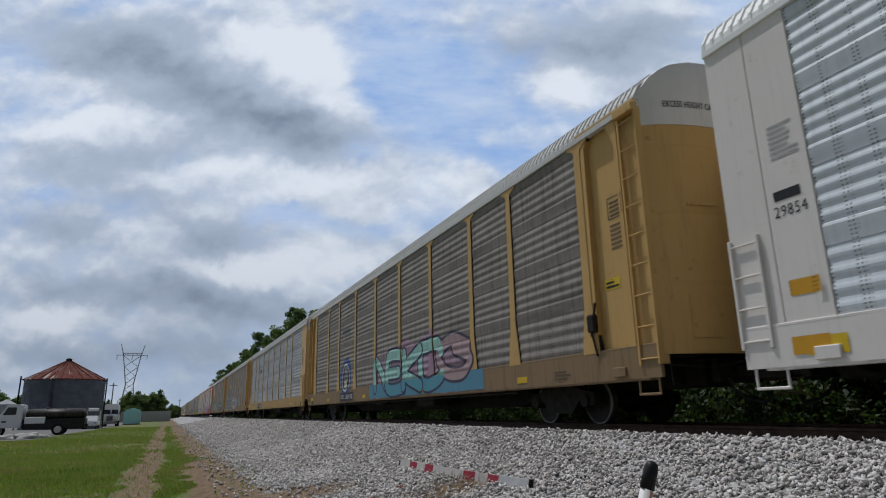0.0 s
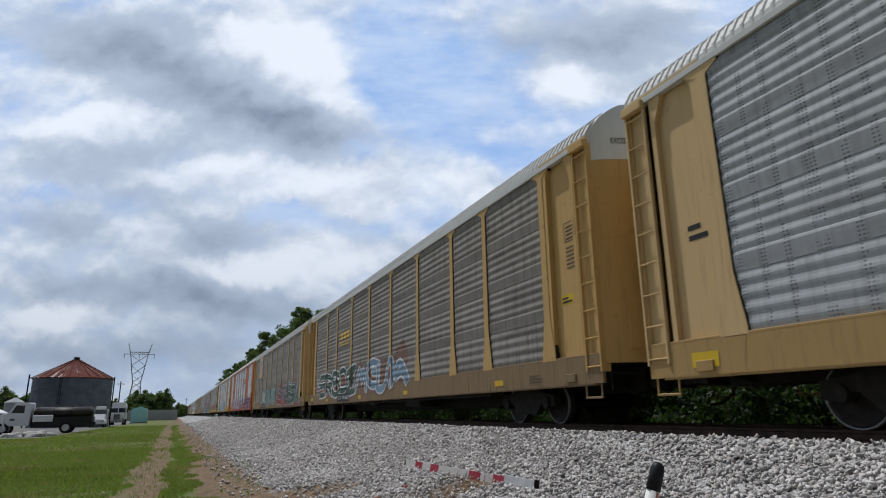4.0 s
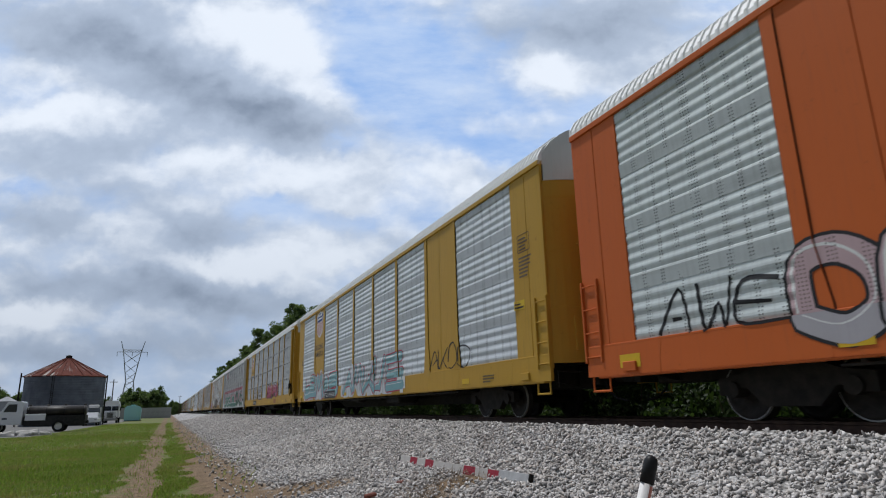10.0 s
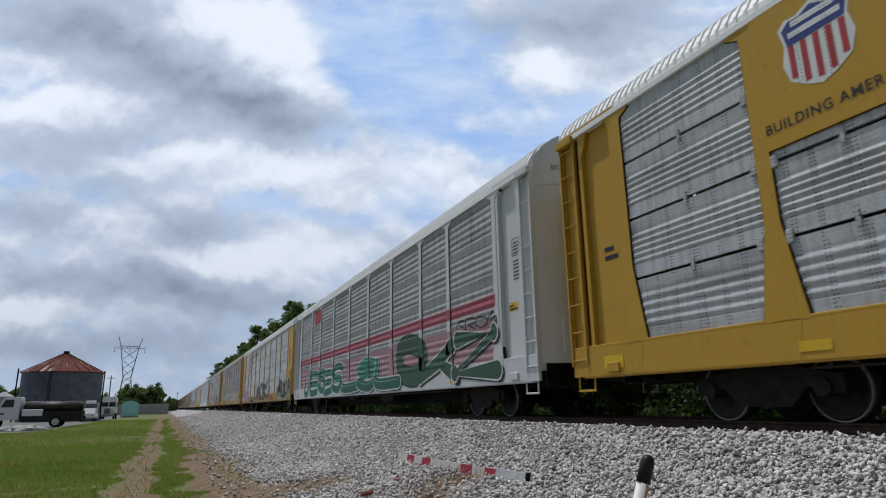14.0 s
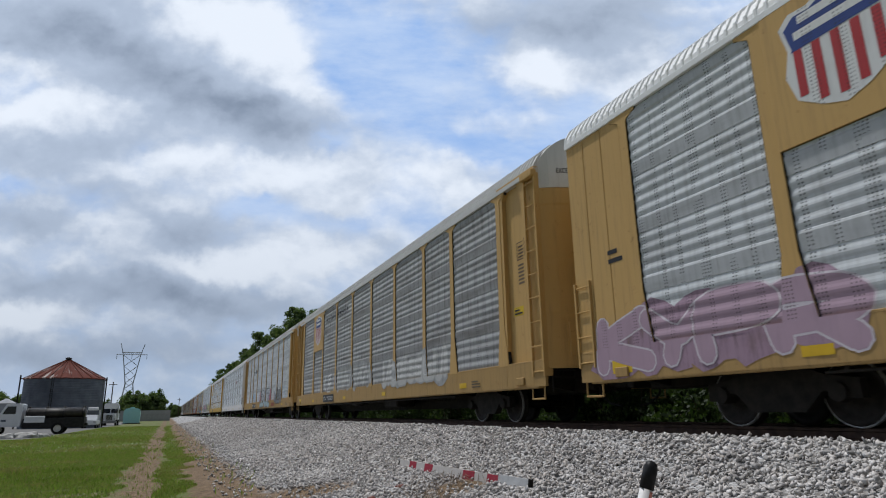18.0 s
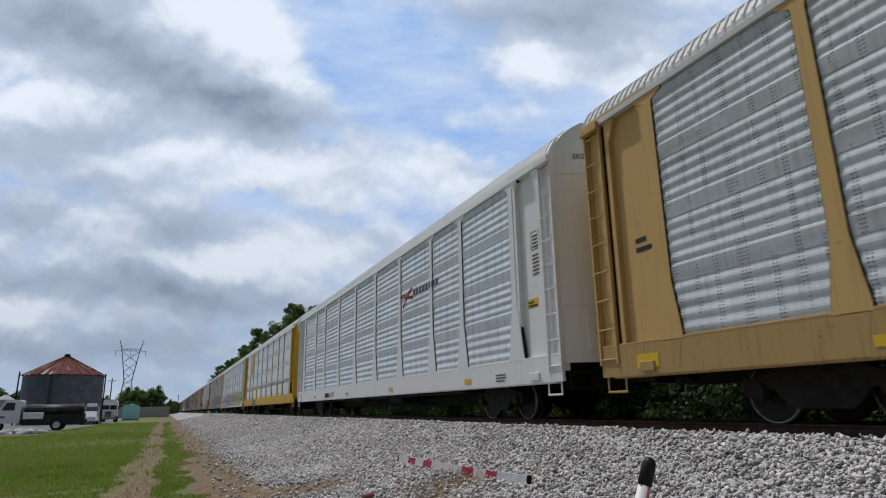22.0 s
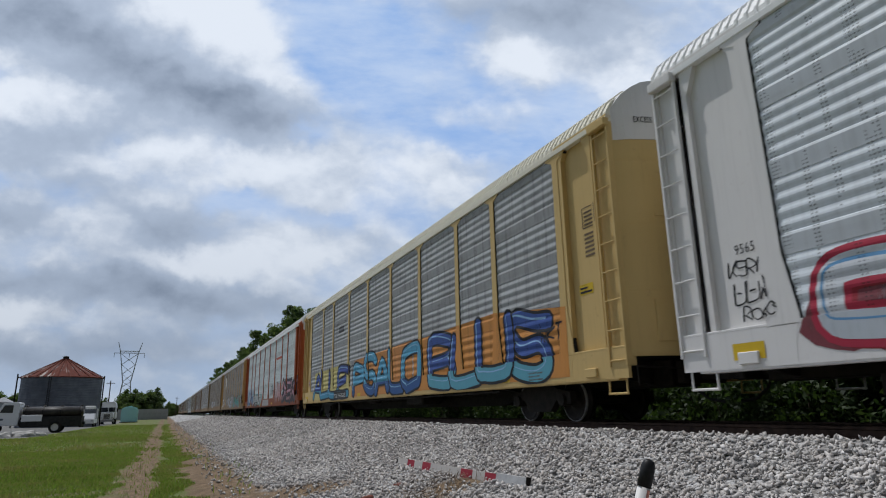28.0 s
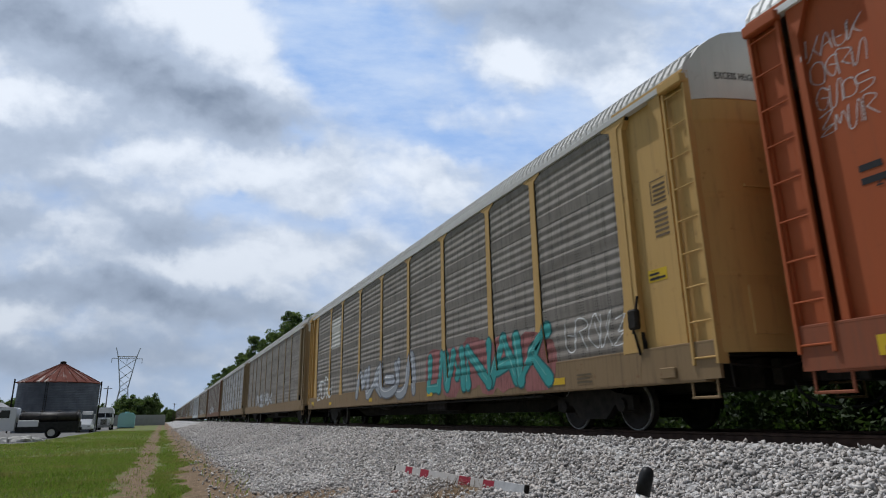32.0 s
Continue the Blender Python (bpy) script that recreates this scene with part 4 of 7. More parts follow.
def spray(color, thin=False):
    """Sprayed or stencilled paint: worn in streaks, broken by the holes of the sheet; a thin haze lets the sheet show through."""
    name = "%s_%02d_%02d_%02d" % ("haze" if thin else "spray", *(int(99 * c) for c in color))

    def build():
        m, n = material(name)
        p = n.coords()
        s = n.split(p)
        streak = n.noise(n.join(0.0, n.math("MULTIPLY", s[1], 8.0), n.math("MULTIPLY", s[2], 0.7)), 1.5, 6.0, 0.68)
        cloud = n.noise(p, 2.4, 6.0, 0.62)
        c = n.mix(n.math("MULTIPLY", cloud, 0.55), color, tuple(0.62 * v for v in color))
        c = n.mix(n.math("MULTIPLY", n.ramp(streak, 0.5, 0.85), 0.35), c, (0.10, 0.085, 0.07))

        def wave(v, step):
            return n.math("ABSOLUTE", n.math("SUBTRACT", n.math("FRACT", n.math("DIVIDE", v, step)), 0.5))
        dy, dz = wave(s[1], 0.052), wave(s[2], 0.05)
        hole = n.math("LESS_THAN", n.math("MULTIPLY_ADD", dy, dy, n.math("MULTIPLY", dz, dz)), 0.055)
        col = n.math("MULTIPLY", n.math("LESS_THAN", wave(s[1], 0.41), 0.16), n.math("GREATER_THAN", s[2], 1.32))
        c = n.mix(n.math("MULTIPLY", n.math("MULTIPLY", hole, col), 0.7), c, (0.02, 0.02, 0.02))
        b = n.surface(c, 0.6, 0.0, None, 0.25)
        if not thin:
            return m
        worn = n.math("MULTIPLY", n.ramp(n.math("MULTIPLY_ADD", streak, 0.6, n.math("MULTIPLY", cloud, 0.4)), 0.45, 0.72), 0.5)
        clear, both = n.add("ShaderNodeBsdfTransparent"), n.add("ShaderNodeMixShader")
        n.put(both.inputs[0], worn)
        n.t.links.new(b.outputs[0], both.inputs[1])
        n.t.links.new(clear.outputs[0], both.inputs[2])
        out = next(k for k in n.t.nodes if k.type == "OUTPUT_MATERIAL")
        n.t.links.new(both.outputs[0], out.inputs[0])
        return m
    return cached(("spray", name), build)


# strokes of letters on a grid of 4 by 6; the figures stand for letter-like forms that spell nothing
STROKES = {
    "A": "00 26 40,12 32", "B": "00 06 36 45 33 03,33 42 41 30 00", "C": "45 36 16 05 01 10 30 41", "D": "00 06 26 44 42 20 00",
    "E": "46 06 00 40,03 33", "K": "00 06,46 03 40", "L": "06 00 40", "N": "00 06 40 46", "O": "10 01 05 16 36 45 41 30 10",
    "P": "00 06 36 45 44 33 03", "R": "00 06 36 45 44 33 03,23 40", "S": "45 36 16 05 04 13 33 42 41 30 10 01", "T": "06 46,26 20",
    "U": "06 01 10 30 41 46", "V": "06 20 46", "W": "06 10 23 30 46", "X": "00 46,06 40", "Z": "06 46 00 40", "Y": "06 23 46,23 20",
    "0": "00 06 36 44 13,13 40", "1": "06 00 20 36 46 40", "2": "00 16 22 36 40", "3": "05 46 13 43 00 40", "4": "00 26 40 33 12",
    "5": "06 00 23 46 23 40", "6": "46 06 03 43 40 00", "7": "45 26 04 11 30 42,24 43", "8": "06 01 20 41 46,13 33", "9": "01 05 26 44 41 20 01",
}


def letter_strokes(ch, left, low, wide, high, rng, loose=0.05, lean=0.0):
    """Lines of one letter in a box, drawn by a loose wrist."""
    out = []
    for stroke in STROKES[ch].split(","):
        pts = []
        for p in stroke.split():
            x, y = int(p[0]) / 4 + loose * rng.normal(), int(p[1]) / 6 + loose * rng.normal()
            y = min(1.04, max(-0.04, y))
            pts.append((left - wide * x - lean * high * y, low + high * y))
        out.append(pts)
    return out


def disc(p, r, n=9):
    return [(p[0] + r * math.cos(math.tau * i / n), p[1] + r * math.sin(math.tau * i / n)) for i in range(n)]


def thick_line(line, width, lift, mat, sharp):
    """A sprayed line with round ends."""
    ends = [line[0], line[-1]] if not sharp else line
    return [(ribbon(line, width, width), lift, mat), ([disc(p, width / 2) for p in ends[::2]], lift + 0.0002, mat), ([disc(p, width / 2) for p in ends[1::2]], lift + 0.0004, mat)]


def piece(car, spec, word, v0, v1, z0, z1, fill, edge, seed, fat=0.30, rim=0.06, back=None, low=None, shine=None, cast=None, sharp=False, grow=0.0, lean=0.0):
    """Fat painted letters side by side: overspray, cast block, rim, fill (another tone on the sill) and highlights. v0 is the left end as seen."""
    rng = np.random.default_rng(seed)
    n, h = len(word), z1 - z0
    step = (v0 - v1) / n
    w = min(fat * 0.92 * h, step * 0.31)
    if back:
        bl = []
        m = max(2, int((v0 - v1) / 0.9))
        for i in range(m):
            bl.append((blob(v0 - (v0 - v1) * (i + 0.5) / m, (z0 + z1) / 2 + 0.08 * rng.normal(), (v0 - v1) / m * 0.75, h * (0.5 + 0.12 * rng.random()), rng, 20, 0.3), 0.001 + 0.0004 * (i % 3), spray(back, True)))
        for fs, lift, mat in bl:
            lay("graffiti_backing", [[(v, max(Z_SILL + 0.02, min(z, 5.3))) for v, z in f] for f in fs], lift, mat, car, spec)
    for i, ch in enumerate(word):
        tall = h * (1 + grow * i / n) * (0.9 + 0.2 * rng.random())
        up = 0.0032 + 0.0042 * (i % 3)
        layers = []
        base = z0 + 0.05 * h * rng.random()
        lines = letter_strokes(ch, v0 - step * i - w * 0.38, base + w / 2, step * 1.16 - w * 0.9, max(0.2, tall - w), rng, 0.045, lean)
        for k, pts in enumerate(lines):
            line = pts if sharp else smooth_line(pts, 4)
            if cast:
                layers += thick_line([(v - 0.10, z - 0.07) for v, z in line], w + rim, up - 0.0006 + 0.0001 * k, spray(cast), sharp)
            layers += thick_line(line, w + 2 * rim, up + 0.0005 * k, spray(edge), sharp)
            inner = thick_line(line, w, up + 0.0018 + 0.0005 * k, spray(fill), sharp)
            if low:
                for faces, lift, mat in inner:
                    cut = [q for f in faces for q in cut_piece(f, lambda p: p[1] - 1.29)]
                    layers.append(([f for f in cut if sum(p[1] for p in f) / len(f) > 1.29], lift, mat))
                    layers.append(([f for f in cut if sum(p[1] for p in f) / len(f) <= 1.29], lift, spray(low)))
            else:
                layers += inner
            if shine:
                layers.append((ribbon([(v + w * 0.26, z + w * 0.22) for v, z in line], max(0.03, w * 0.16), 0.015), up + 0.0030 + 0.0003 * k, spray(shine)))
        lay_all("graffiti_letter", [q for q in layers if q[0]], car, spec)


def tag(car, spec, v0, v1, z0, z1, n, color, seed, thick=0.05, word=""):
    """Thin quick scrawl."""
    rng = np.random.default_rng(seed)
    word = word or "".join("0123456789"[rng.integers(0, 10)] for _ in range(n))
    step = (v0 - v1) / len(word)
    layers = []
    for i, ch in enumerate(word):
        for k, pts in enumerate(letter_strokes(ch, v0 - step * i, z0, step * 0.9, (z1 - z0) * (0.85 + 0.3 * rng.random()), rng, 0.07, 0.1)):
            layers.append((ribbon(smooth_line(pts, 4), thick, thick * 0.6), 0.005 + 0.0005 * ((2 * i + k) % 5), spray(color)))
    lay_all("scrawl", layers, car, spec, "thin sprayed scrawl")


def emblem(car, spec, v, z, rx, rz, line, inner, scrawl, seed):
    """A sprayed badge: two wavy rings round pale scribbles."""
    rng = np.random.default_rng(seed)
    layers = []
    waves = [rng.normal() * 0.07 for _ in range(6)]

    def ring(k):
        pts = []
        for i in range(37):
            a = math.tau * i / 36
            r = k * (1 + 0.10 * math.sin(6 * a) + sum(w * math.sin((j + 2) * a) for j, w in enumerate(waves)))
            pts.append((v + rx * r * math.cos(a), z + rz * r * math.sin(a)))
        return pts
    layers.append((ribbon(ring(1.0), 0.07), 0.006, spray(line)))
    layers.append((ribbon(ring(0.84), 0.05), 0.006, spray(line)))
    layers.append(([[(v, z), p, q] for p, q in zip(ring(0.55), ring(0.55)[1:])], 0.005, spray(inner)))
    for k in range(3):
        for i in range(4):
            for ln in letter_strokes("0719"[(i + k) % 4], v + rx * (0.6 - 0.3 * i), z + rz * (0.3 - 0.4 * k), rx * 0.24, rz * 0.3, rng):
                layers.append((ribbon(smooth_line(ln, 4), 0.035), 0.009 + 0.0006 * i, spray(scrawl if k else WHITE)))
    lay_all("graffiti_badge", layers, car, spec)


def egg_badge(car, spec, v, z):
    """A sprayed oval badge: black body, white ring and ribs, blue haze round it."""
    rng = np.random.default_rng(6)

    def oval(k):
        return [(v + 0.66 * k * math.cos(a / 20 * math.tau) * (1 - 0.18 * math.sin(a / 20 * math.tau)), z + 0.62 * k * math.sin(a / 20 * math.tau)) for a in range(21)]
    layers = [(blob(v, z, 0.92, 0.72, rng, 24, 0.22), 0.002, spray((0.05, 0.09, 0.26))), ([oval(1.0)[:-1]], 0.004, spray(BLACK)), (ribbon(oval(0.93), 0.06), 0.006, spray(WHITE))]
    for k, bend in ((-0.5, 0.9), (-0.16, 0.4), (0.16, -0.4), (0.5, -0.9)):
        layers.append((ribbon(smooth_line([(v + 0.45 * k, z + 0.55), (v + 0.62 * k, z + 0.1), (v + 0.35 * k, z - 0.2 - 0.1 * abs(bend)), (v + 0.2 * k, z - 0.5)], 4), 0.04), 0.007, spray(WHITE)))
    layers.append((blob(v, z - 0.3, 0.26, 0.17, rng, 14, 0.1), 0.009, spray((0.62, 0.60, 0.50))))
    lay_all("graffiti_badge", layers, car, spec)


def islands(faces):
    """Faces of a text, letter by letter."""
    owner = {}

    def root(k):
        while owner[k] != k:
            k = owner[k]
        return k
    keys = [[(round(x, 4), round(y, 4)) for x, y in f] for f in faces]
    for ks in keys:
        for k in ks:
            owner.setdefault(k, k)
        for k in ks[1:]:
            owner[root(k)] = root(ks[0])
    out = {}
    for f, ks in zip(faces, keys):
        out.setdefault(root(ks[0]), []).append(f)
    return list(out.values())


def words(car, spec, body, v_left, z_low, width, height, color, lift=0.005, bold=0.0, name="letter", outline=None, shear=0.0):
    if outline:
        grow = 0.09 * height
        lay(name + "_outline", fit_faces(text_faces(body, bold + 0.05, 1.12, shear), v_left + grow, z_low - grow, width + 2 * grow, height + 2 * grow), lift - 0.003, spray(outline), car, spec)
    for f in islands(fit_faces(text_faces(body, bold, 1.12, shear), v_left, z_low, width, height)):
        lay(name, f, lift, spray(color), car, spec)


def bars(car, spec, v_left, z_low, width, height, n, color, lift=0.005, name="stencil"):
    """Small stencilled lines that cannot be read."""
    rng = np.random.default_rng(int(abs(v_left * 100)) + n)
    fs = []
    for i in range(n):
        z = z_low + height * (n - 1 - i) / n
        wd = width * (0.6 + 0.4 * rng.random())
        fs.append([(v_left, z), (v_left - wd, z), (v_left - wd, z + height / n * 0.5), (v_left, z + height / n * 0.5)])
    return lay(name, fs, lift, spray(color), car, spec)


def rect(v_left, z_low, w, h):
    return [[(v_left, z_low), (v_left - w, z_low), (v_left - w, z_low + h), (v_left, z_low + h)]]


WHITE, BLACK, RED, BLUE, AMBER = (0.72, 0.72, 0.70), (0.02, 0.02, 0.022), (0.42, 0.03, 0.035), (0.02, 0.05, 0.22), (0.62, 0.32, 0.02)


def shield(car, spec, v, z, w, h):
    """Railway emblem as plain shapes: white shield, blue head, red stripes."""
    out = [(-.5, .84), (-.38, .93), (-.2, .92), (0, 1), (.2, .92), (.38, .93), (.5, .84), (.44, .62), (.5, .4), (.42, .18), (.2, .06), (0, 0), (-.2, .06), (-.42, .18), (-.5, .4), (-.44, .62)]
    def place(p, k=1.0):
        return (v - p[0] * w * k, z + h * (0.5 + (p[1] - 0.5) * k))
    c = (0, 0.5)
    lay("emblem_border", [[place(c), place(out[i]), place(out[(i + 1) % len(out)])] for i in range(len(out))], 0.004, spray(WHITE), car, spec, "white edged railway shield")
    head = [p for p in out if p[1] > 0.6]
    lay("emblem_head", [[place(p, 0.9) for p in [(-.46, .60)] + head[::-1][:0] + [(-.44, .62), (-.5, .84), (-.38, .93), (-.2, .92), (0, 1), (.2, .92), (.38, .93), (.5, .84), (.44, .62)]]], 0.007, spray(BLUE), car, spec)
    stripes = []
    for i in range(5):
        x = -0.38 + i * 0.19
        low = 0.5 - 0.48 * math.sqrt(max(0.0, 1 - (abs(x) / 0.56) ** 2))
        stripes.append([place((x - 0.045, low + 0.02), 0.92), place((x + 0.045, low + 0.02), 0.92), place((x + 0.045, 0.6), 0.92), place((x - 0.045, 0.6), 0.92)])
    for f in stripes:
        lay("emblem_stripe", [f], 0.007, spray(RED), car, spec)
    lay("emblem_bar", [[place((-.3, .80)), place((.3, .80)), place((.3, .87)), place((-.3, .87))], [place((-.36, .68)), place((.36, .68)), place((.36, .75)), place((-.36, .75))]], 0.009, spray(WHITE), car, spec)


def no_step_sign(car, spec, v, z, r=0.17):
    """Round warning sticker."""
    ring = [(v + r * math.cos(a / 14 * math.tau), z + r * math.sin(a / 14 * math.tau)) for a in range(15)]
    lay("warning_sticker", [ring[:-1]], 0.004, spray(WHITE), car, spec)
    lay("sticker_ring", ribbon([(v + (p[0] - v) * 0.85, z + (p[1] - z) * 0.85) for p in ring], 0.05), 0.007, spray(RED), car, spec)
    lay("sticker_bar", ribbon([(v + r * 0.55, z + r * 0.55), (v - r * 0.55, z - r * 0.55)], 0.05), 0.010, spray(RED), car, spec)


def build_car(spec, label, v_near=True):
    """One closed car carrier on a long flat car. Local y runs back along the train."""
    car = thing("autorack_car", (0, 0, 0), label, "freight car", "cars of the passing train")
    frame_m, sheet_m, roof_m, cap_m = spec["frame"], spec["sheet"], spec["roof"], spec["cap"]
    pv = car_posts(spec)
    share("underframe", geo("underframe", STEEL_DARK, underframe_shape), car)
    share("roof", geo("roof", roof_m, roof_shape), car)
    share("air_tank", geo("air_tank", STEEL_DARK, tank_shape, True), car)
    for side in (Matrix.Identity(4), FLIP):
        flip = side is FLIP
        share("side_sill", geo("side_sill", spec.get("sill", frame_m), sill_shape), car, side)
        share("brake_pipe", geo("brake_pipe", STEEL_DARK, pipe_shape), car, side)
        for i in range(9):
            p = pv if not flip else PV
            w, c = p[i + 1] - p[i], (p[i] + p[i + 1]) / 2
            solid = spec.get("solid", {}).get(i) if not flip else None
            if solid:
                me = geo(("solid_panel", round(w, 2)), solid, plate_shape(w - 0.16, Z_FLOOR, 1))
            else:
                split = spec.get("split", False)
                if not flip:
                    wide, mid = w - 0.2, c
                    if i in (0, 8) and p[0 if i == 0 else 9] != PV[0 if i == 0 else 9]:
                        wide, mid = w - 0.11, c + (-0.045 if i == 0 else 0.045)
                    for k in range(4):
                        share("side_sheet", geo(("side_sheet", round(wide, 2), split, k), sheet_m, sheet_shape(wide, split, k)), car, Matrix.Translation((0, mid, 0)))
                    for z in SLITS if split else ():
                        share("clip", geo("clip", sheet_m, lambda bm: box(bm, -SKIN - 0.03, -SKIN + 0.03, -0.03, 0.03, -0.1, 0.09)), car, Matrix.Translation((0, c, z)))
                    continue
                me = geo(("side_sheet", round(w, 2), split), sheet_m, sheet_shape(w - 0.1, split))
            share("solid_panel" if solid else "side_sheet", me, car, side @ Matrix.Translation((0, c, 0)))
        if "crest" in spec and not flip:
            c = (PV[spec["crest"]] + PV[spec["crest"] + 1]) / 2
            share("crest_plate", geo("crest_plate", frame_m, plate_shape(1.93, 3.45, 0)), car, Matrix.Translation((-0.034, c, 0)))
        if spec.get("split") and not flip:
            for v in PV[1:-1]:
                for z in SLITS:
                    for s_ in ((-0.16, 0.16) if z > 3 else (-0.215, 0.215)):
                        share("hinge_tab", geo("hinge_tab", sheet_m, lambda bm: box(bm, -SIDE - 0.012, -SIDE + 0.02, -0.055, 0.055, -0.09, 0.09, 0.012)), car, Matrix.Translation((0, v + s_, z)))
        for i, v in enumerate(PV):
            if not flip and v not in pv:
                continue
            share("post", geo(("post", spec.get("head", True), spec.get("foot", False)), (frame_m, RUBBER_AND_GAP), post_shape(spec.get("head", True), spec.get("foot", False))), car, side @ Matrix.Translation((0, v, 0)))
        share("top_rail", geo("top_rail", spec.get("rail", roof_m), lambda bm: box(bm, -SIDE - 0.025, -SIDE + 0.1, -HALF, HALF, 5.38, 5.49, 0.008)), car, side)
        for end in (0, 1):
            kind = spec.get("front" if end == 0 else "rear", "ladder")
            m = side @ (Matrix.Identity(4) if end == 0 else MIRROR_Y)
            if flip:
                m = side @ (Matrix.Identity(4) if end == 1 else MIRROR_Y)
            if kind == "flush":
                share("end_plate", geo("end_plate", frame_m, lambda bm: plate_shape(1.34, 1.0, 1)(bm)), car, m @ Matrix.Translation((0, -HALF + 0.67, 0)))
                lo, hi = 1.0, 2.5
            elif kind == "wide":
                share("end_plate", geo("wide_end_plate", frame_m, lambda bm: plate_shape(1.62, 1.0, 2)(bm)), car, m @ Matrix.Translation((0, -HALF + 0.82, 0)))
                lo, hi = 1.0, 2.6
            else:
                for nm, shape in END_PIECES:
                    share(nm, geo(nm, frame_m, shape), car, m)
                if end == 0:
                    share("gap_plate", geo("gap_plate", frame_m, lambda bm: box(bm, -1.52, -1.48, -HALF + 0.41, -HALF + 0.57, 1.0, 5.38)), car, m)
                lo, hi = 0.95, 5.3
            lad = share("ladder", geo(("ladder", hi), frame_m, ladder_shape(lo, hi)), car, m)
            count = 9 if hi > 3 else 4
            for k in range(count if not flip else 0):
                share("rung", geo("rung", frame_m, rung_shape), lad, Matrix.Translation((0, 0, lo + 0.1 + k * (hi - lo - 0.2) / (count - 1))))
            share("step", geo("step", spec.get("sill", frame_m), step_shape), car, m)
    for end in (Matrix.Identity(4), FLIP):
        for m in (Matrix.Identity(4), Matrix.Diagonal((-1, 1, 1, 1))):
            share("end_door", geo("end_door", frame_m, end_door_shape), car, end @ m)
        share("end_hood", geo("end_hood", cap_m, end_cap_shape), car, end)
        share("coupler", geo("coupler", STEEL_DARK, coupler_shape), car, end)
        share("air_hose", geo("air_hose", RUBBER_AND_GAP, hose_shape), car, end)
        share("uncoupling_lever", geo("uncoupling_lever", STEEL_DARK, lever_shape), car, end)
    for y in (-10.05, 10.05):
        truck = share("truck", geo("truck_bolster", STEEL_DARK, bolster_shape), car, Matrix.Translation((0, y, 0)))
        for s in (Matrix.Identity(4), FLIP):
            share("side_frame", geo("side_frame", STEEL_DARK, side_frame_shape), truck, s)
        for d in (-0.89, 0.89):
            share("axle", geo("axle", WHEEL_STEEL, axle_shape), truck, Matrix.Translation((0, d, 0)))
            for s in (Matrix.Identity(4), FLIP):
                share("wheel", geo("wheel", WHEEL_STEEL, wheel_shape, True), truck, Matrix.Translation((0, d, 0)) @ s)
            share("tread_edge", geo("tread_edge", BRIGHT_STEEL, tread_shape), truck, Matrix.Translation((0, d, 0)))
    if spec.get("brake", False):
        share("brake_lever", geo("brake_lever", STEEL_DARK, brake_shape), car)
    if spec.get("excess", True):
        fs = text_faces("EXCESS HEIGHT CAR", 0.01, 1.1)
        fs = fit_faces(fs, 0, 0, 1.0, 0.12)
        verts, out = [], []
        for f in fs:
            out.append([len(verts) + i for i in range(len(f))])
            for v, z in f:
                x = -1.15 - v
                verts.append((x, -(HALF + bulge(x) * 0.96 + 0.012), 5.35 + z))
        ob = new("lettering", mesh_from("lettering", verts, out, spray(BLACK)))
        ob.parent = car
    return car

# ---- paints of the cars ----
YELLOW = paint("rail_yellow", (0.51, 0.325, 0.12), 0.55, 0.7, 0.45)
TAN = paint("faded_yellow", (0.56, 0.39, 0.19), 0.6, 0.65, 0.4)
OLD_GOLD = paint("dirty_golden_yellow", (0.44, 0.26, 0.035), 0.5, 0.5, 0.4)
GOLD = paint("fresh_yellow", (0.54, 0.33, 0.035), 0.45, 0.25, 0.2)
PALE = paint("pale_yellow", (0.56, 0.40, 0.165), 0.5, 0.3, 0.2)
ORANGE = paint("rail_orange", (0.50, 0.115, 0.025), 0.5, 0.35, 0.3)
RUST_ORANGE = paint("faded_orange", (0.37, 0.095, 0.035), 0.55, 0.45, 0.3)
# for far cars only: their dimness at a low angle is in this colour
FAR_DULL = paint("far_dim_brown_yellow", (0.27, 0.205, 0.125), 0.65, 0.8, 0.5)
SILL_GRIME = paint("grimy_yellow_sill", (0.24, 0.165, 0.09), 0.65, 1.3, 0.7, (0.05, 0.042, 0.036))
SILL_TAN = paint("dirty_yellow_sill", (0.38, 0.245, 0.095), 0.6, 1.1, 0.6, (0.08, 0.065, 0.05))
WARM_WHITE = paint("warm_white_paint", (0.70, 0.655, 0.61), 0.5, 0.3, 0.2)
CREAM = paint("off_white_paint", (0.70, 0.68, 0.66), 0.5, 0.26, 0.14)
GREY_PAINT = paint("light_grey_paint", (0.55, 0.56, 0.56), 0.5, 0.25, 0.12)
ROOF_WHITE = paint("white_roof_paint", (0.78, 0.78, 0.77), 0.5, 0.15, 0.06)
ROOF_GREY = paint("weathered_galvanised_roof", (0.56, 0.55, 0.53), 0.5, 0.3, 0.15)
CAP_GREY = paint("pale_hood_paint", (0.62, 0.61, 0.58), 0.5, 0.25, 0.15)
SHEET_DARK = sheet_metal("grimy_sheet", (0.30, 0.272, 0.24), 0.6, 0.0, 1.0, 0.62)
SHEET_GREY = sheet_metal("grey_sheet", (0.41, 0.412, 0.41), 0.6, 0.05, 1.0, 0.6)
SHEET_MID = sheet_metal("mid_grey_sheet", (0.43, 0.44, 0.445), 0.45, 0.06, 1.0, 0.58)
SHEET_LIGHT = sheet_metal("light_sheet", (0.60, 0.62, 0.63), 0.38, 0.08, 1.0, 0.54)
SHEET_SILVER = sheet_metal("silver_sheet", (0.64, 0.67, 0.69), 0.18, 0.4)
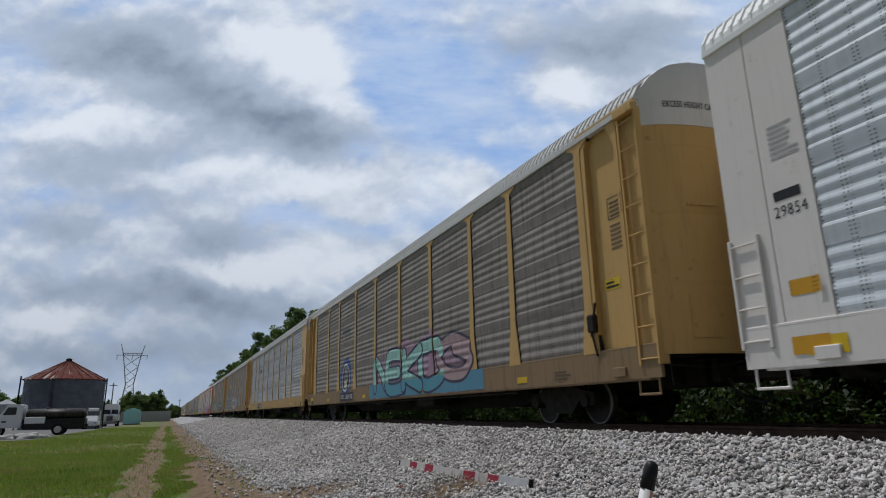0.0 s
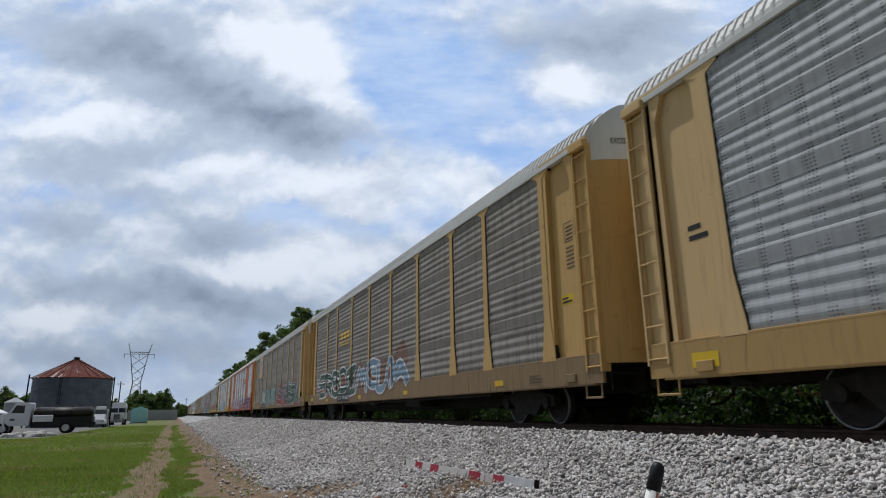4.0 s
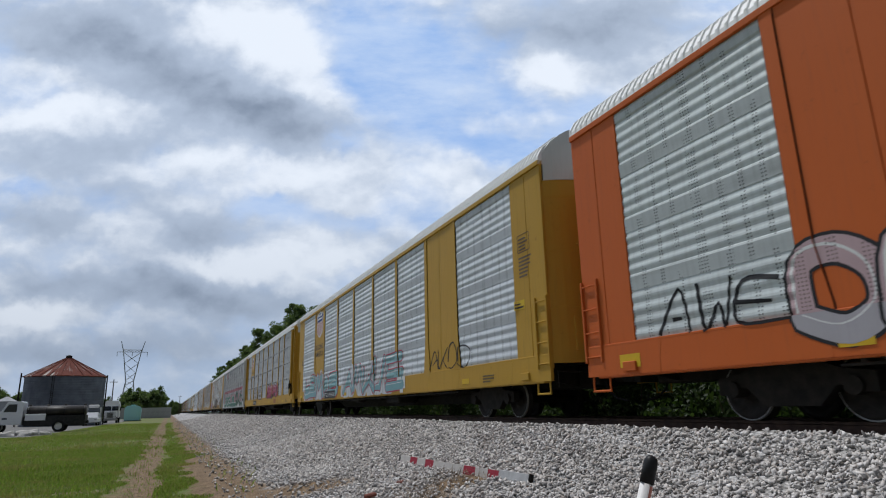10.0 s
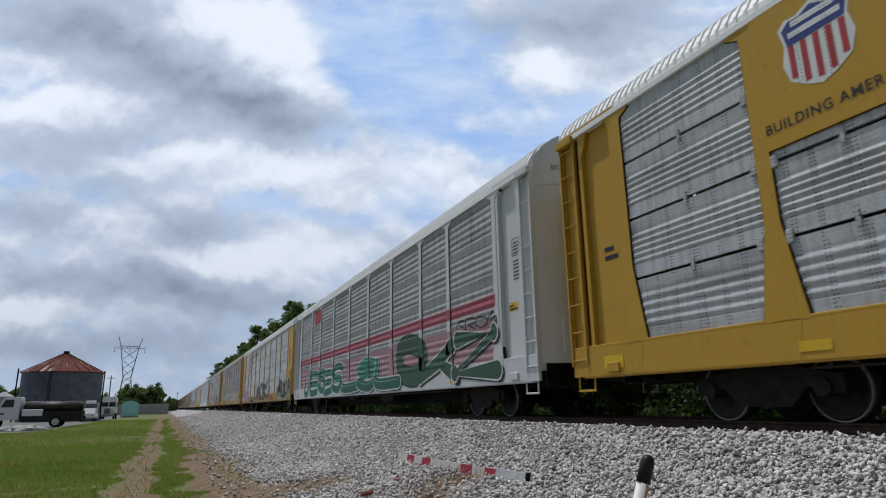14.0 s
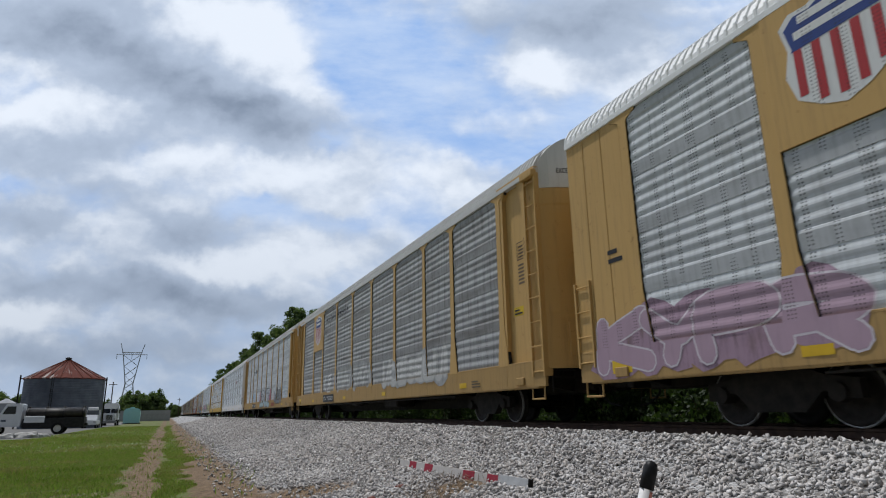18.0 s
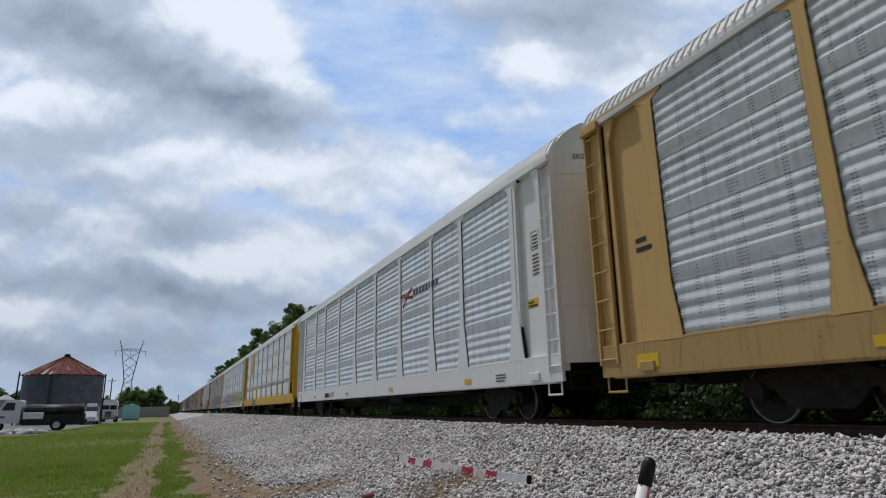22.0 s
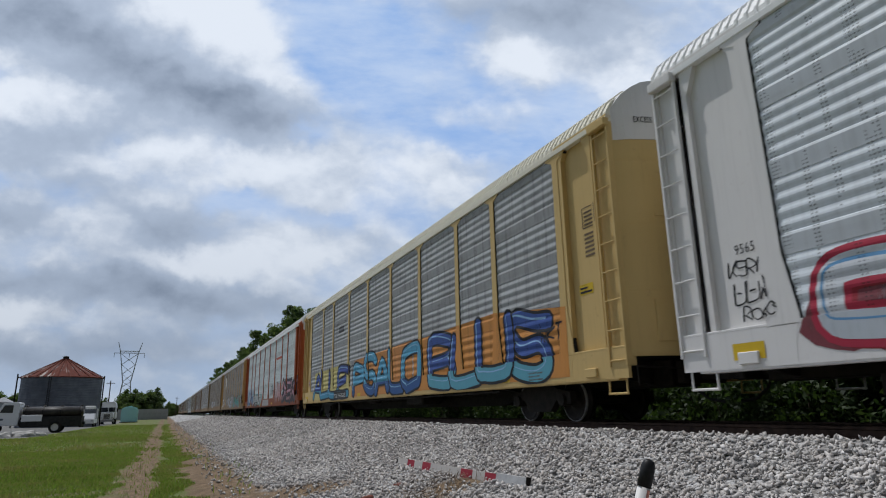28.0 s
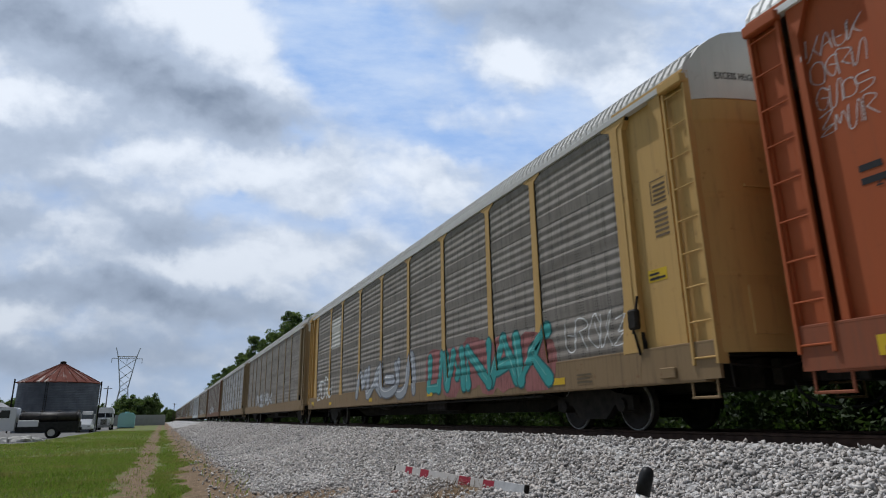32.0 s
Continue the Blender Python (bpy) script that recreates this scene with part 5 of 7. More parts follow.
SHEET_PUNCHED = sheet_metal("silver_perforated_sheet", (0.74, 0.77, 0.79), 0.12, 0.3, 0.0, 0.42, (0.10, 0.085, 0.07), True)
SHEET_PUNCHED_GREY = sheet_metal("grey_perforated_sheet", (0.47, 0.48, 0.485), 0.5, 0.25, 0.9, 0.5, (0.10, 0.085, 0.07), True, 0.12)
SHEET_BLUE = sheet_metal("pale_blue_sheet", (0.68, 0.72, 0.75), 0.2, 0.2, 0.9, 0.5)
SHEET_GREEN = sheet_metal("pale_green_sheet", (0.60, 0.645, 0.635), 0.28, 0.35)
LILAC, MAROON = (0.50, 0.42, 0.52), (0.17, 0.03, 0.05)
SILVER = (0.55, 0.56, 0.57)


def spec_of(frame, sheet, roof=ROOF_GREY, cap=CAP_GREY, **more):
    if frame in (YELLOW, TAN):
        more.setdefault("sill", SILL_TAN)
    return dict(frame=frame, sheet=sheet, roof=roof, cap=cap, **more)


def sill_marks(car, spec, seed=0, digits="", rear=""):
    """Reporting plate, small stencils and warning patches that every car carries."""
    rng = np.random.default_rng(seed)
    if digits:
        lay("number_plate", rect(6.5, 0.80, 2.15, 0.34), 0.019, spray((0.03, 0.028, 0.026)), car, spec)
        words(car, spec, "ETTX" if digits[0] == "7" else "TTGX", 6.4, 0.88, 0.62, 0.17, WHITE, 0.021)
        words(car, spec, digits, 5.6, 0.88, 1.15, 0.17, WHITE, 0.021)
    bars(car, spec, -11.2 + rng.random(), 0.84, 0.6, 0.2, 3, (0.12, 0.09, 0.05))
    for v in (-9.6, -3.2, 2.6, 8.9):
        lay("reflector_patch", rect(v + rng.random() * 0.4, 0.85, 0.42, 0.13), 0.004, spray((0.66, 0.42, 0.02)), car, spec)
    bars(car, spec, -12.62, 3.05, 0.55, 0.5, 6, (0.16, 0.11, 0.06))
    box_v = -12.6
    edge = [(box_v, 3.62), (box_v - 0.5, 3.62), (box_v - 0.5, 4.02), (box_v, 4.02), (box_v, 3.62)]
    lay("stencil_box", ribbon(edge, 0.025), 0.005, spray((0.12, 0.08, 0.04)), car, spec)
    bars(car, spec, -12.65, 3.66, 0.4, 0.32, 4, (0.12, 0.08, 0.04))
    lay("warning_label", rect(-12.35, 2.35, 0.42, 0.2), 0.004, spray((0.68, 0.46, 0.02)), car, spec)
    bars(car, spec, -12.38, 2.38, 0.36, 0.15, 2, BLACK, 0.007)
    if rear:
        lay("stencil", rect(12.66, 2.90, 0.46, 0.13), 0.005, spray(BLACK), car, spec)
        words(car, spec, rear, 12.64, 2.70, 0.115 * len(rear), 0.14, BLACK)
    elif digits:
        bars(car, spec, 12.65, 2.78, 0.42, 0.32, 2, BLACK)
    lay("warning_label", rect(12.75, 0.86, 0.5, 0.22), 0.004, spray((0.68, 0.46, 0.02)), car, spec)


def crest(car, spec, slogan=1):
    if slogan == 1:
        shield(car, spec, 8.15, 4.02, 0.95, 1.15)
    else:
        shield(car, spec, 8.07, 3.72, 1.4, 1.6)
    if slogan == 1:
        words(car, spec, "BUILDING AMERICA", 9.0, 3.66, 1.85, 0.14, BLACK, 0.006, 0.01)


def build_train():
    cars = []

    def add(spec, label, seed, digits="", rear=""):
        car = build_car(spec, label)
        sill_marks(car, spec, seed, digits, rear)
        cars.append(car)
        return car, spec

    c, s = add(spec_of(WARM_WHITE, SHEET_BLUE, ROOF_WHITE, WARM_WHITE, rear="flush", front="flush"), "white car carrier with pale blue corrugated sides", 0)
    words(c, s, "29854", 12.92, 2.62, 0.46, 0.15, BLACK)
    lay("stencil", rect(12.90, 2.84, 0.38, 0.13), 0.005, spray(BLACK), c, s)
    lay("label_plate", rect(12.88, 1.6, 0.42, 0.2), 0.005, spray(AMBER), c, s)
    lay("label_plate", rect(12.95, 0.88, 0.5, 0.22), 0.005, spray(AMBER), c, s)
    bars(c, s, 12.85, 3.4, 0.4, 0.5, 7, (0.42, 0.41, 0.40))

    c, s = add(spec_of(YELLOW, SHEET_DARK, sill=SILL_GRIME, brake=True), "yellow framed car carrier with grimy sides and turquoise graffiti", 1, "160958", "6256")
    lay("graffiti_band", rect(2.0, 0.80, 9.6, 0.5), 0.003, spray((0.10, 0.26, 0.36)), c, s)
    piece(c, s, "NEKC", 1.5, -4.9, 0.86, 2.3, (0.34, 0.60, 0.52), (0.05, 0.04, 0.085), 11, 0.27, 0.075, (0.40, 0.26, 0.33), (0.10, 0.30, 0.38))
    piece(c, s, "7", -4.6, -6.6, 1.0, 2.2, (0.42, 0.30, 0.30), (0.06, 0.05, 0.08), 12, 0.27, 0.08, (0.36, 0.24, 0.30))
    egg_badge(c, s, 5.7, 1.8)
    bars(c, s, 6.4, 3.7, 2.0, 0.5, 1, (0.12, 0.12, 0.12))

    c, s = add(spec_of(TAN, SHEET_MID, front="flush"), "faded yellow car carrier with clean grey sides", 2, "115161")
    lay("logo_mark", ribbon([(6.1, 3.55), (6.35, 3.55), (6.35, 4.15), (6.1, 4.15)], 0.06) + ribbon([(5.0, 3.55), (4.75, 3.55), (4.75, 4.15), (5.0, 4.15)], 0.06) + rect(6.1, 3.7, 1.1, 0.3), 0.006, spray((0.07, 0.07, 0.08)), c, s)
    tag(c, s, 3.5, 1.8, 1.4, 1.68, 6, WHITE, 22, 0.04)

    c, s = add(spec_of(YELLOW, SHEET_DARK, sill=SILL_GRIME), "yellow framed car carrier with dark sides and green graffiti", 3, "996045")
    lay("logo_mark", [f for x in (6.3, 5.7, 5.1) for f in rect(x, 3.62, 0.45, 0.36)] + rect(6.36, 3.46, 1.7, 0.06) + rect(6.36, 3.36, 1.7, 0.04), 0.006, spray((0.70, 0.42, 0.03)), c, s)
    piece(c, s, "60S93", 10.6, 3.6, 1.05, 2.15, (0.055, 0.10, 0.07), WHITE, 31, 0.24, 0.065, (0.27, 0.12, 0.085), None, None, None, False, 0.1)
    piece(c, s, "2714", 3.4, -3.0, 1.1, 2.2, (0.22, 0.32, 0.42), WHITE, 33, 0.24, 0.06, (0.25, 0.14, 0.10))
    tag(c, s, 11.4, 10.75, 1.25, 2.1, 2, WHITE, 32, 0.05)
    no_step_sign(c, s, 11.65, 1.55)
    lay("yellow_sign", rect(12.75, 3.9, 0.5, 0.55), 0.004, spray((0.66, 0.42, 0.02)), c, s)
    bars(c, s, 12.7, 3.95, 0.4, 0.45, 3, BLACK, 0.007)

    c, s = add(spec_of(TAN, SHEET_DARK, crest=7, sill=SILL_GRIME), "faded yellow framed car carrier with a railway shield and teal graffiti", 4, "996124")
    crest(c, s, 0)
    piece(c, s, "281476", 6.9, -1.4, 1.0, 2.15, (0.20, 0.32, 0.30), (0.36, 0.45, 0.43), 41, 0.24, 0.03, (0.20, 0.26, 0.24), (0.17, 0.22, 0.20), (0.60, 0.64, 0.62), None, True)
    piece(c, s, "19", 6.9, 4.5, 1.28, 1.95, (0.50, 0.47, 0.40), (0.42, 0.40, 0.35), 44, 0.34, 0.05, (0.40, 0.36, 0.30))
    piece(c, s, "90", -2.7, -6.6, 0.85, 2.2, (0.13, 0.14, 0.145), WHITE, 42, 0.27, 0.03, (0.32, 0.07, 0.06), (0.22, 0.035, 0.03))
    piece(c, s, "3SE5", -6.3, -11.6, 0.9, 2.25, (0.045, 0.10, 0.07), (0.64, 0.66, 0.64), 43, 0.34, 0.03, (0.30, 0.10, 0.09), (0.05, 0.09, 0.07), WHITE)

    c, s = add(spec_of(ORANGE, SHEET_GREEN, ROOF_WHITE, GREY_PAINT, front="flush", rear="flush", solid={1: ORANGE, 7: ORANGE}, head=False, rail=ORANGE),
               "orange car carrier with pale green sides and maroon graffiti", 5)
    tag(c, s, 11.75, 9.5, 1.3, 1.9, 3, BLACK, 51, 0.07, "AWE")
    piece(c, s, "909", 9.4, 6.2, 0.88, 2.1, (0.50, 0.36, 0.37), BLACK, 52, 0.30, 0.045, None, (0.42, 0.40, 0.42), WHITE)
    piece(c, s, "C0U8", 5.05, -0.9, 0.86, 2.05, LILAC, BLACK, 53, 0.36, 0.05, None, (0.40, 0.36, 0.46), (0.62, 0.58, 0.64))
    piece(c, s, "31284", -1.7, -6.95, 0.82, 1.95, (0.12, 0.05, 0.075), (0.62, 0.55, 0.58), 54, 0.34, 0.03, None, MAROON, WHITE, None, True)
    piece(c, s, "X1EVS", -7.05, -12.45, 0.82, 1.9, (0.22, 0.045, 0.085), (0.68, 0.64, 0.66), 55, 0.33, 0.035, (0.04, 0.10, 0.17), (0.20, 0.04, 0.075), None, None, False, 0.12)
    for i in range(4):
        lay("logo_mark", [[(-4.45 - i * 0.62, 3.72), (-4.95 - i * 0.62, 3.78), (-5.0 - i * 0.62, 4.1), (-4.5 - i * 0.62, 4.04)]], 0.006, spray((0.55, 0.10, 0.03)), c, s)
    lay("logo_mark", rect(-4.45, 3.56, 2.5, 0.1), 0.006, spray(BLACK), c, s)

    c, s = add(spec_of(OLD_GOLD, SHEET_SILVER, ROOF_WHITE, GREY_PAINT, front="flush", rear="flush", solid={1: OLD_GOLD, 7: OLD_GOLD}, head=False, rail=OLD_GOLD, excess=False),
               "golden yellow car carrier with silver sides, shield panel and teal graffiti", 6, "697428")
    shield(c, s, 8.07, 3.95, 1.5, 1.4)
    words(c, s, "BUILDING", 9.0, 3.34, 1.8, 0.26, BLACK, 0.006, 0.01)
    words(c, s, "AMERICA", 9.0, 2.98, 1.8, 0.26, BLACK, 0.006, 0.01)
    piece(c, s, "8B246", 11.65, 4.2, 0.84, 2.0, (0.24, 0.42, 0.44), (0.46, 0.04, 0.07), 61, 0.33, 0.05, (0.60, 0.61, 0.62), (0.22, 0.40, 0.43), WHITE)
    piece(c, s, "42516", 3.0, -4.6, 0.84, 2.0, (0.24, 0.42, 0.45), (0.46, 0.04, 0.07), 62, 0.30, 0.04, (0.58, 0.60, 0.62), (0.20, 0.37, 0.40), WHITE, None, True)
    lay("paint_drip", rect(-4.3, 0.9, 0.8, 0.6) + rect(-4.6, 0.55, 0.3, 0.4), 0.008, spray(WHITE), c, s)
    tag(c, s, -7.2, -9.9, 1.3, 1.9, 4, BLACK, 63, 0.05)

    c, s = add(spec_of(OLD_GOLD, SHEET_PUNCHED_GREY, ROOF_WHITE, CAP_GREY, split=True, foot=True, crest=7, brake=True), "golden yellow car carrier with split grey sheets and pink graffiti", 7, "992659")
    crest(c, s)
    piece(c, s, "SKN26E", 6.9, 1.3, 1.2, 2.15, (0.40, 0.36, 0.33), (0.03, 0.03, 0.03), 71, 0.27, 0.05, None, (0.36, 0.26, 0.20), WHITE, None, True)
    piece(c, s, "S3AP9", -1.8, -7.0, 1.22, 2.1, (0.40, 0.055, 0.11), (0.08, 0.045, 0.055), 72, 0.34, 0.05, (0.13, 0.10, 0.105), None, (0.64, 0.55, 0.56))
    for i, f in enumerate(((0.0, 0.28), (0.36, 0.64))):
        lay("logo_mark", rect(-5.5 - f[0] * 1.4, 0.84, 0.4, 0.26), 0.006, spray((0.30, 0.075, 0.05)), c, s)

    c, s = add(spec_of(GREY_PAINT, SHEET_GREY, ROOF_WHITE, GREY_PAINT), "light grey car carrier with a red stripe and green graffiti", 8)
    lay("red_stripe", rect(11.9, 2.55, 23.8, 0.32), 0.003, spray((0.40, 0.10, 0.13)), c, s)
    lay("red_plate", rect(8.5, 4.55, 1.5, 0.7), 0.004, spray(RED), c, s)
    lay("graffiti_backing", rect(11.7, 1.3, 23.4, 0.95), 0.0015, spray((0.42, 0.25, 0.27)), c, s)
    piece(c, s, "1E7ES", 10.6, 2.6, 0.85, 2.05, (0.03, 0.17, 0.11), WHITE, 81, 0.30, 0.05, None, (0.025, 0.14, 0.10))
    piece(c, s, "LSL", 2.4, -4.8, 0.85, 2.05, (0.025, 0.20, 0.135), (0.62, 0.66, 0.62), 84, 0.36, 0.05, None, (0.03, 0.12, 0.085), (0.25, 0.42, 0.36), BLACK)
    piece(c, s, "9", -4.9, -7.0, 0.85, 2.3, (0.045, 0.10, 0.06), (0.025, 0.05, 0.03), 82, 0.42, 0.05)
    piece(c, s, "5Z", -6.95, -11.7, 0.84, 2.15, (0.045, 0.11, 0.065), (0.66, 0.66, 0.63), 83, 0.36, 0.05, None, (0.05, 0.095, 0.06), None, BLACK, True)
    tag(c, s, -9.6, -12.0, 2.15, 2.45, 4, (0.06, 0.05, 0.05), 85, 0.06)

    c, s = add(spec_of(YELLOW, SHEET_LIGHT, ROOF_WHITE, CAP_GREY, front="wide", rear="wide", crest=7), "yellow car carrier with silver sides, shield and black graffiti", 9, "716524")
    crest(c, s, 0)
    words(c, s, "BUILDING", 6.4, 4.68, 1.9, 0.3, BLACK, 0.006, 0.01)
    words(c, s, "AMERICA", 4.1, 4.68, 1.9, 0.3, BLACK, 0.006, 0.01)
    piece(c, s, "KNOCK", 2.5, -3.0, 0.80, 2.05, (0.05, 0.053, 0.06), (0.60, 0.60, 0.60), 91, 0.38, 0.035, None, (0.028, 0.032, 0.042), (0.16, 0.17, 0.18))
    piece(c, s, "20U39", -8.65, -12.35, 0.86, 1.95, (0.018, 0.019, 0.02), (0.50, 0.52, 0.42), 95, 0.40, 0.04, (0.40, 0.43, 0.32), None, None, None, False, 0.1)
    lay("graffiti_backing", [[(-12.2, 0.85), (-13.5, 0.85), (-13.5, 1.5), (-13.0, 1.85), (-12.2, 1.95)]], 0.002, spray((0.26, 0.33, 0.21)), c, s)
    lay("graffiti_disc", [disc((-12.72, 1.75), 0.33, 20)], 0.006, spray(BLACK), c, s)
    words(c, s, "18", -12.58, 1.62, 0.28, 0.24, WHITE, 0.009)
    tag(c, s, -7.7, -8.65, 1.3, 1.68, 3, BLACK, 96, 0.05)
    emblem(c, s, -3.95, 1.72, 0.86, 0.72, BLACK, (0.55, 0.47, 0.36), (0.62, 0.60, 0.58), 93)
    emblem(c, s, 3.3, 1.55, 0.62, 0.6, BLACK, (0.50, 0.49, 0.47), (0.62, 0.60, 0.58), 94)
    piece(c, s, "KYPR", 13.1, 8.4, 0.84, 1.8, (0.44, 0.31, 0.38), (0.66, 0.60, 0.64), 92, 0.36, 0.03, (0.37, 0.25, 0.32))
    for i in range(3):
        lay("logo_mark", rect(-5.2 - i * 0.5, 0.84, 0.4, 0.26), 0.006, spray((0.30, 0.075, 0.05)), c, s)

    c, s = add(spec_of(YELLOW, SHEET_GREY, ROOF_GREY, CAP_GREY, crest=7), "yellow car carrier with grey sides, shield and silver graffiti", 10, "702001")
    crest(c, s, 0)
    words(c, s, "BUILDING", 6.4, 4.68, 1.9, 0.3, BLACK, 0.006, 0.01)
    words(c, s, "AMERICA", 4.1, 4.68, 1.9, 0.3, BLACK, 0.006, 0.01)
    piece(c, s, "24252", 4.0, -1.45, 1.3, 2.2, (0.52, 0.52, 0.50), (0.40, 0.40, 0.39), 101, 0.32, 0.04, (0.42, 0.42, 0.41), None, (0.68, 0.68, 0.66), None, True)
    piece(c, s, "1937S81", -2.9, -8.6, 1.15, 2.0, (0.55, 0.545, 0.52), (0.42, 0.415, 0.40), 102, 0.32, 0.05, (0.40, 0.40, 0.39), None, (0.70, 0.69, 0.67))
    tag(c, s, 6.9, 5.0, 1.3, 2.1, 2, WHITE, 103, 0.1)

    c, s = add(spec_of(YELLOW, SHEET_LIGHT, ROOF_GREY, CAP_GREY), "yellow car carrier with silver sides and black outlined graffiti", 11, "706390")
    lay("graffiti_backing", rect(2.2, 1.3, 1.1, 0.8) + rect(-3.4, 1.28, 0.95, 0.85), 0.003, spray((0.46, 0.15, 0.19)), c, s)
    piece(c, s, "DEKOZ", 1.65, -3.5, 0.82, 2.1, (0.42, 0.435, 0.46), (0.025, 0.025, 0.03), 111, 0.36, 0.05, None, (0.36, 0.47, 0.50), (0.60, 0.62, 0.64), None, False, 0.08)
    piece(c, s, "W1ZER", -5.9, -9.1, 1.02, 1.9, (0.24, 0.25, 0.26), (0.08, 0.08, 0.085), 112, 0.34, 0.045)
    tag(c, s, -9.65, -11.8, 1.35, 2.0, 3, (0.22, 0.33, 0.50), 115, 0.05)
    tag(c, s, 6.8, 4.5, 1.4, 2.0, 4, (0.25, 0.42, 0.6), 113, 0.12)
    lay("logo_mark", rect(6.9, 3.95, 0.9, 0.08) + rect(6.7, 3.82, 0.9, 0.07) + rect(6.5, 3.69, 0.9, 0.06) + rect(5.6, 3.8, 1.1, 0.32), 0.006, spray((0.08, 0.08, 0.09)), c, s)
    for i in range(3):
        lay("logo_mark", rect(-4.7 - i * 0.5, 0.84, 0.4, 0.26), 0.006, spray((0.30, 0.075, 0.05)), c, s)
    tag(c, s, -4.9, -5.6, 1.3, 1.75, 1, (0.5, 0.12, 0.12), 114, 0.04)

    c, s = add(spec_of(CREAM, SHEET_BLUE, ROOF_WHITE, CREAM, foot=True), "white car carrier with pale blue corrugated sides and red cross emblem", 12)
    lay("logo_cross", ribbon([(-4.5, 3.55), (-5.0, 3.95), (-5.4, 4.1)], 0.12) + ribbon([(-4.4, 3.95), (-4.9, 3.88), (-5.45, 3.75)], 0.12), 0.007, spray((0.34, 0.04, 0.05)), c, s)
    lay("logo_mark", [f for i in range(8) for f in rect(-5.45 - i * 0.27, 3.82, 0.19, 0.17)], 0.007, spray((0.04, 0.04, 0.055)), c, s)
    words(c, s, "8570", 5.6, 0.84, 0.85, 0.22, BLACK)
    lay("stencil", rect(6.6, 0.84, 0.85, 0.2), 0.005, spray(BLACK), c, s)

    c, s = add(spec_of(GOLD, SHEET_PUNCHED, ROOF_WHITE, CREAM, split=True, foot=True, crest=7), "bright yellow car carrier with silver perforated sides and shield", 13, "962647")
    shield(c, s, 8.07, 4.15, 0.85, 0.95)
    words(c, s, "BUILDING AMERICA", 8.95, 3.75, 1.75, 0.13, BLACK, 0.006, 0.01)
    words(c, s, "BSH11", -4.5, 0.86, 0.6, 0.16, (0.12, 0.08, 0.03), 0.006)
    lay("painted_band", [f for a, b in zip(PV, PV[1:]) for f in rect(b - 0.15, 2.03, b - a - 0.3, 0.22)], 0.003, spray((0.36, 0.38, 0.39)), c, s)

    c, s = add(spec_of(CREAM, SHEET_BLUE, ROOF_WHITE, GREY_PAINT), "white car carrier with silver sides and red, white and blue graffiti", 14)
    lay("logo_mark", ribbon([(4.45, 4.1), (5.2, 4.1), (5.25, 3.62), (4.55, 3.62), (4.5, 4.0), (4.2, 4.25), (3.75, 3.7), (3.5, 4.3)], 0.11), 0.006, spray((0.55, 0.05, 0.04)), c, s)
    bars(c, s, 5.3, 3.22, 2.1, 0.3, 1, (0.05, 0.05, 0.06))
    piece(c, s, "COLBO", 11.4, 4.75, 0.95, 1.95, (0.62, 0.65, 0.68), (0.40, 0.03, 0.06), 141, 0.36, 0.09, (0.20, 0.05, 0.06), (0.50, 0.54, 0.58), (0.14, 0.32, 0.55), (0.26, 0.02, 0.03), False, 0.16)
    lay("number_plate", rect(6.75, 0.84, 2.0, 0.28), 0.016, spray((0.03, 0.02, 0.02)), c, s)
    words(c, s, "NKCR 9265", 6.65, 0.89, 1.8, 0.17, WHITE, 0.019)
    piece(c, s, "P4E1", 4.5, -4.5, 0.95, 2.3, (0.58, 0.25, 0.38), (0.09, 0.34, 0.36), 142, 0.30, 0.06, (0.10, 0.36, 0.18), None, WHITE, None, True)
    piece(c, s, "3X5276", -5.0, -12.0, 0.95, 2.2, (0.55, 0.50, 0.10), (0.05, 0.12, 0.08), 143, 0.27, 0.06, (0.45, 0.45, 0.45), None, WHITE, None, True)
    tag(c, s, 12.75, 12.15, 2.0, 2.2, 4, BLACK, 145, 0.025)
    tag(c, s, 12.7, 12.1, 1.62, 1.9, 3, BLACK, 146, 0.03)
    tag(c, s, 12.6, 12.0, 1.38, 1.55, 4, BLACK, 147, 0.025)
    words(c, s, "9565", 12.6, 2.3, 0.32, 0.14, BLACK)

    c, s = add(spec_of(PALE, SHEET_MID, paint("cream_roof", (0.74, 0.70, 0.58), 0.5, 0.2, 0.1), CREAM), "pale yellow car carrier with silver sides and blue letter graffiti", 15, "963635", "802026")
    lay("graffiti_backing", [[(-3.6, 0.85), (-12.0, 0.85), (-12.0, 2.2), (-9.0, 2.5), (-3.6, 2.4)]], 0.002, spray((0.62, 0.27, 0.06)), c, s)
    lay("graffiti_backing", [[(3.6, 0.85), (-3.5, 0.85), (-3.5, 2.45), (3.2, 2.3)]], 0.002, spray((0.60, 0.26, 0.07)), c, s)
    lay("graffiti_backing", [[(11.0, 0.85), (3.9, 0.85), (3.9, 2.3), (10.8, 2.2)]], 0.002, spray((0.60, 0.52, 0.20)), c, s)
    piece(c, s, "BLUS", -5.0, -11.2, 0.84, 2.3, (0.05, 0.10, 0.34), (0.012, 0.015, 0.03), 151, 0.24, 0.07, None, (0.12, 0.36, 0.46), (0.30, 0.50, 0.75), None, False, 0.1)
    piece(c, s, "PSALO", 3.3, -4.1, 0.84, 2.2, (0.10, 0.36, 0.55), (0.012, 0.015, 0.03), 152, 0.26, 0.07, None, (0.035, 0.10, 0.28), (0.30, 0.55, 0.75), None, False, 0.12)
    tag(c, s, -10.95, -11.85, 1.6, 1.92, 3, BLACK, 153, 0.06, "WKT")
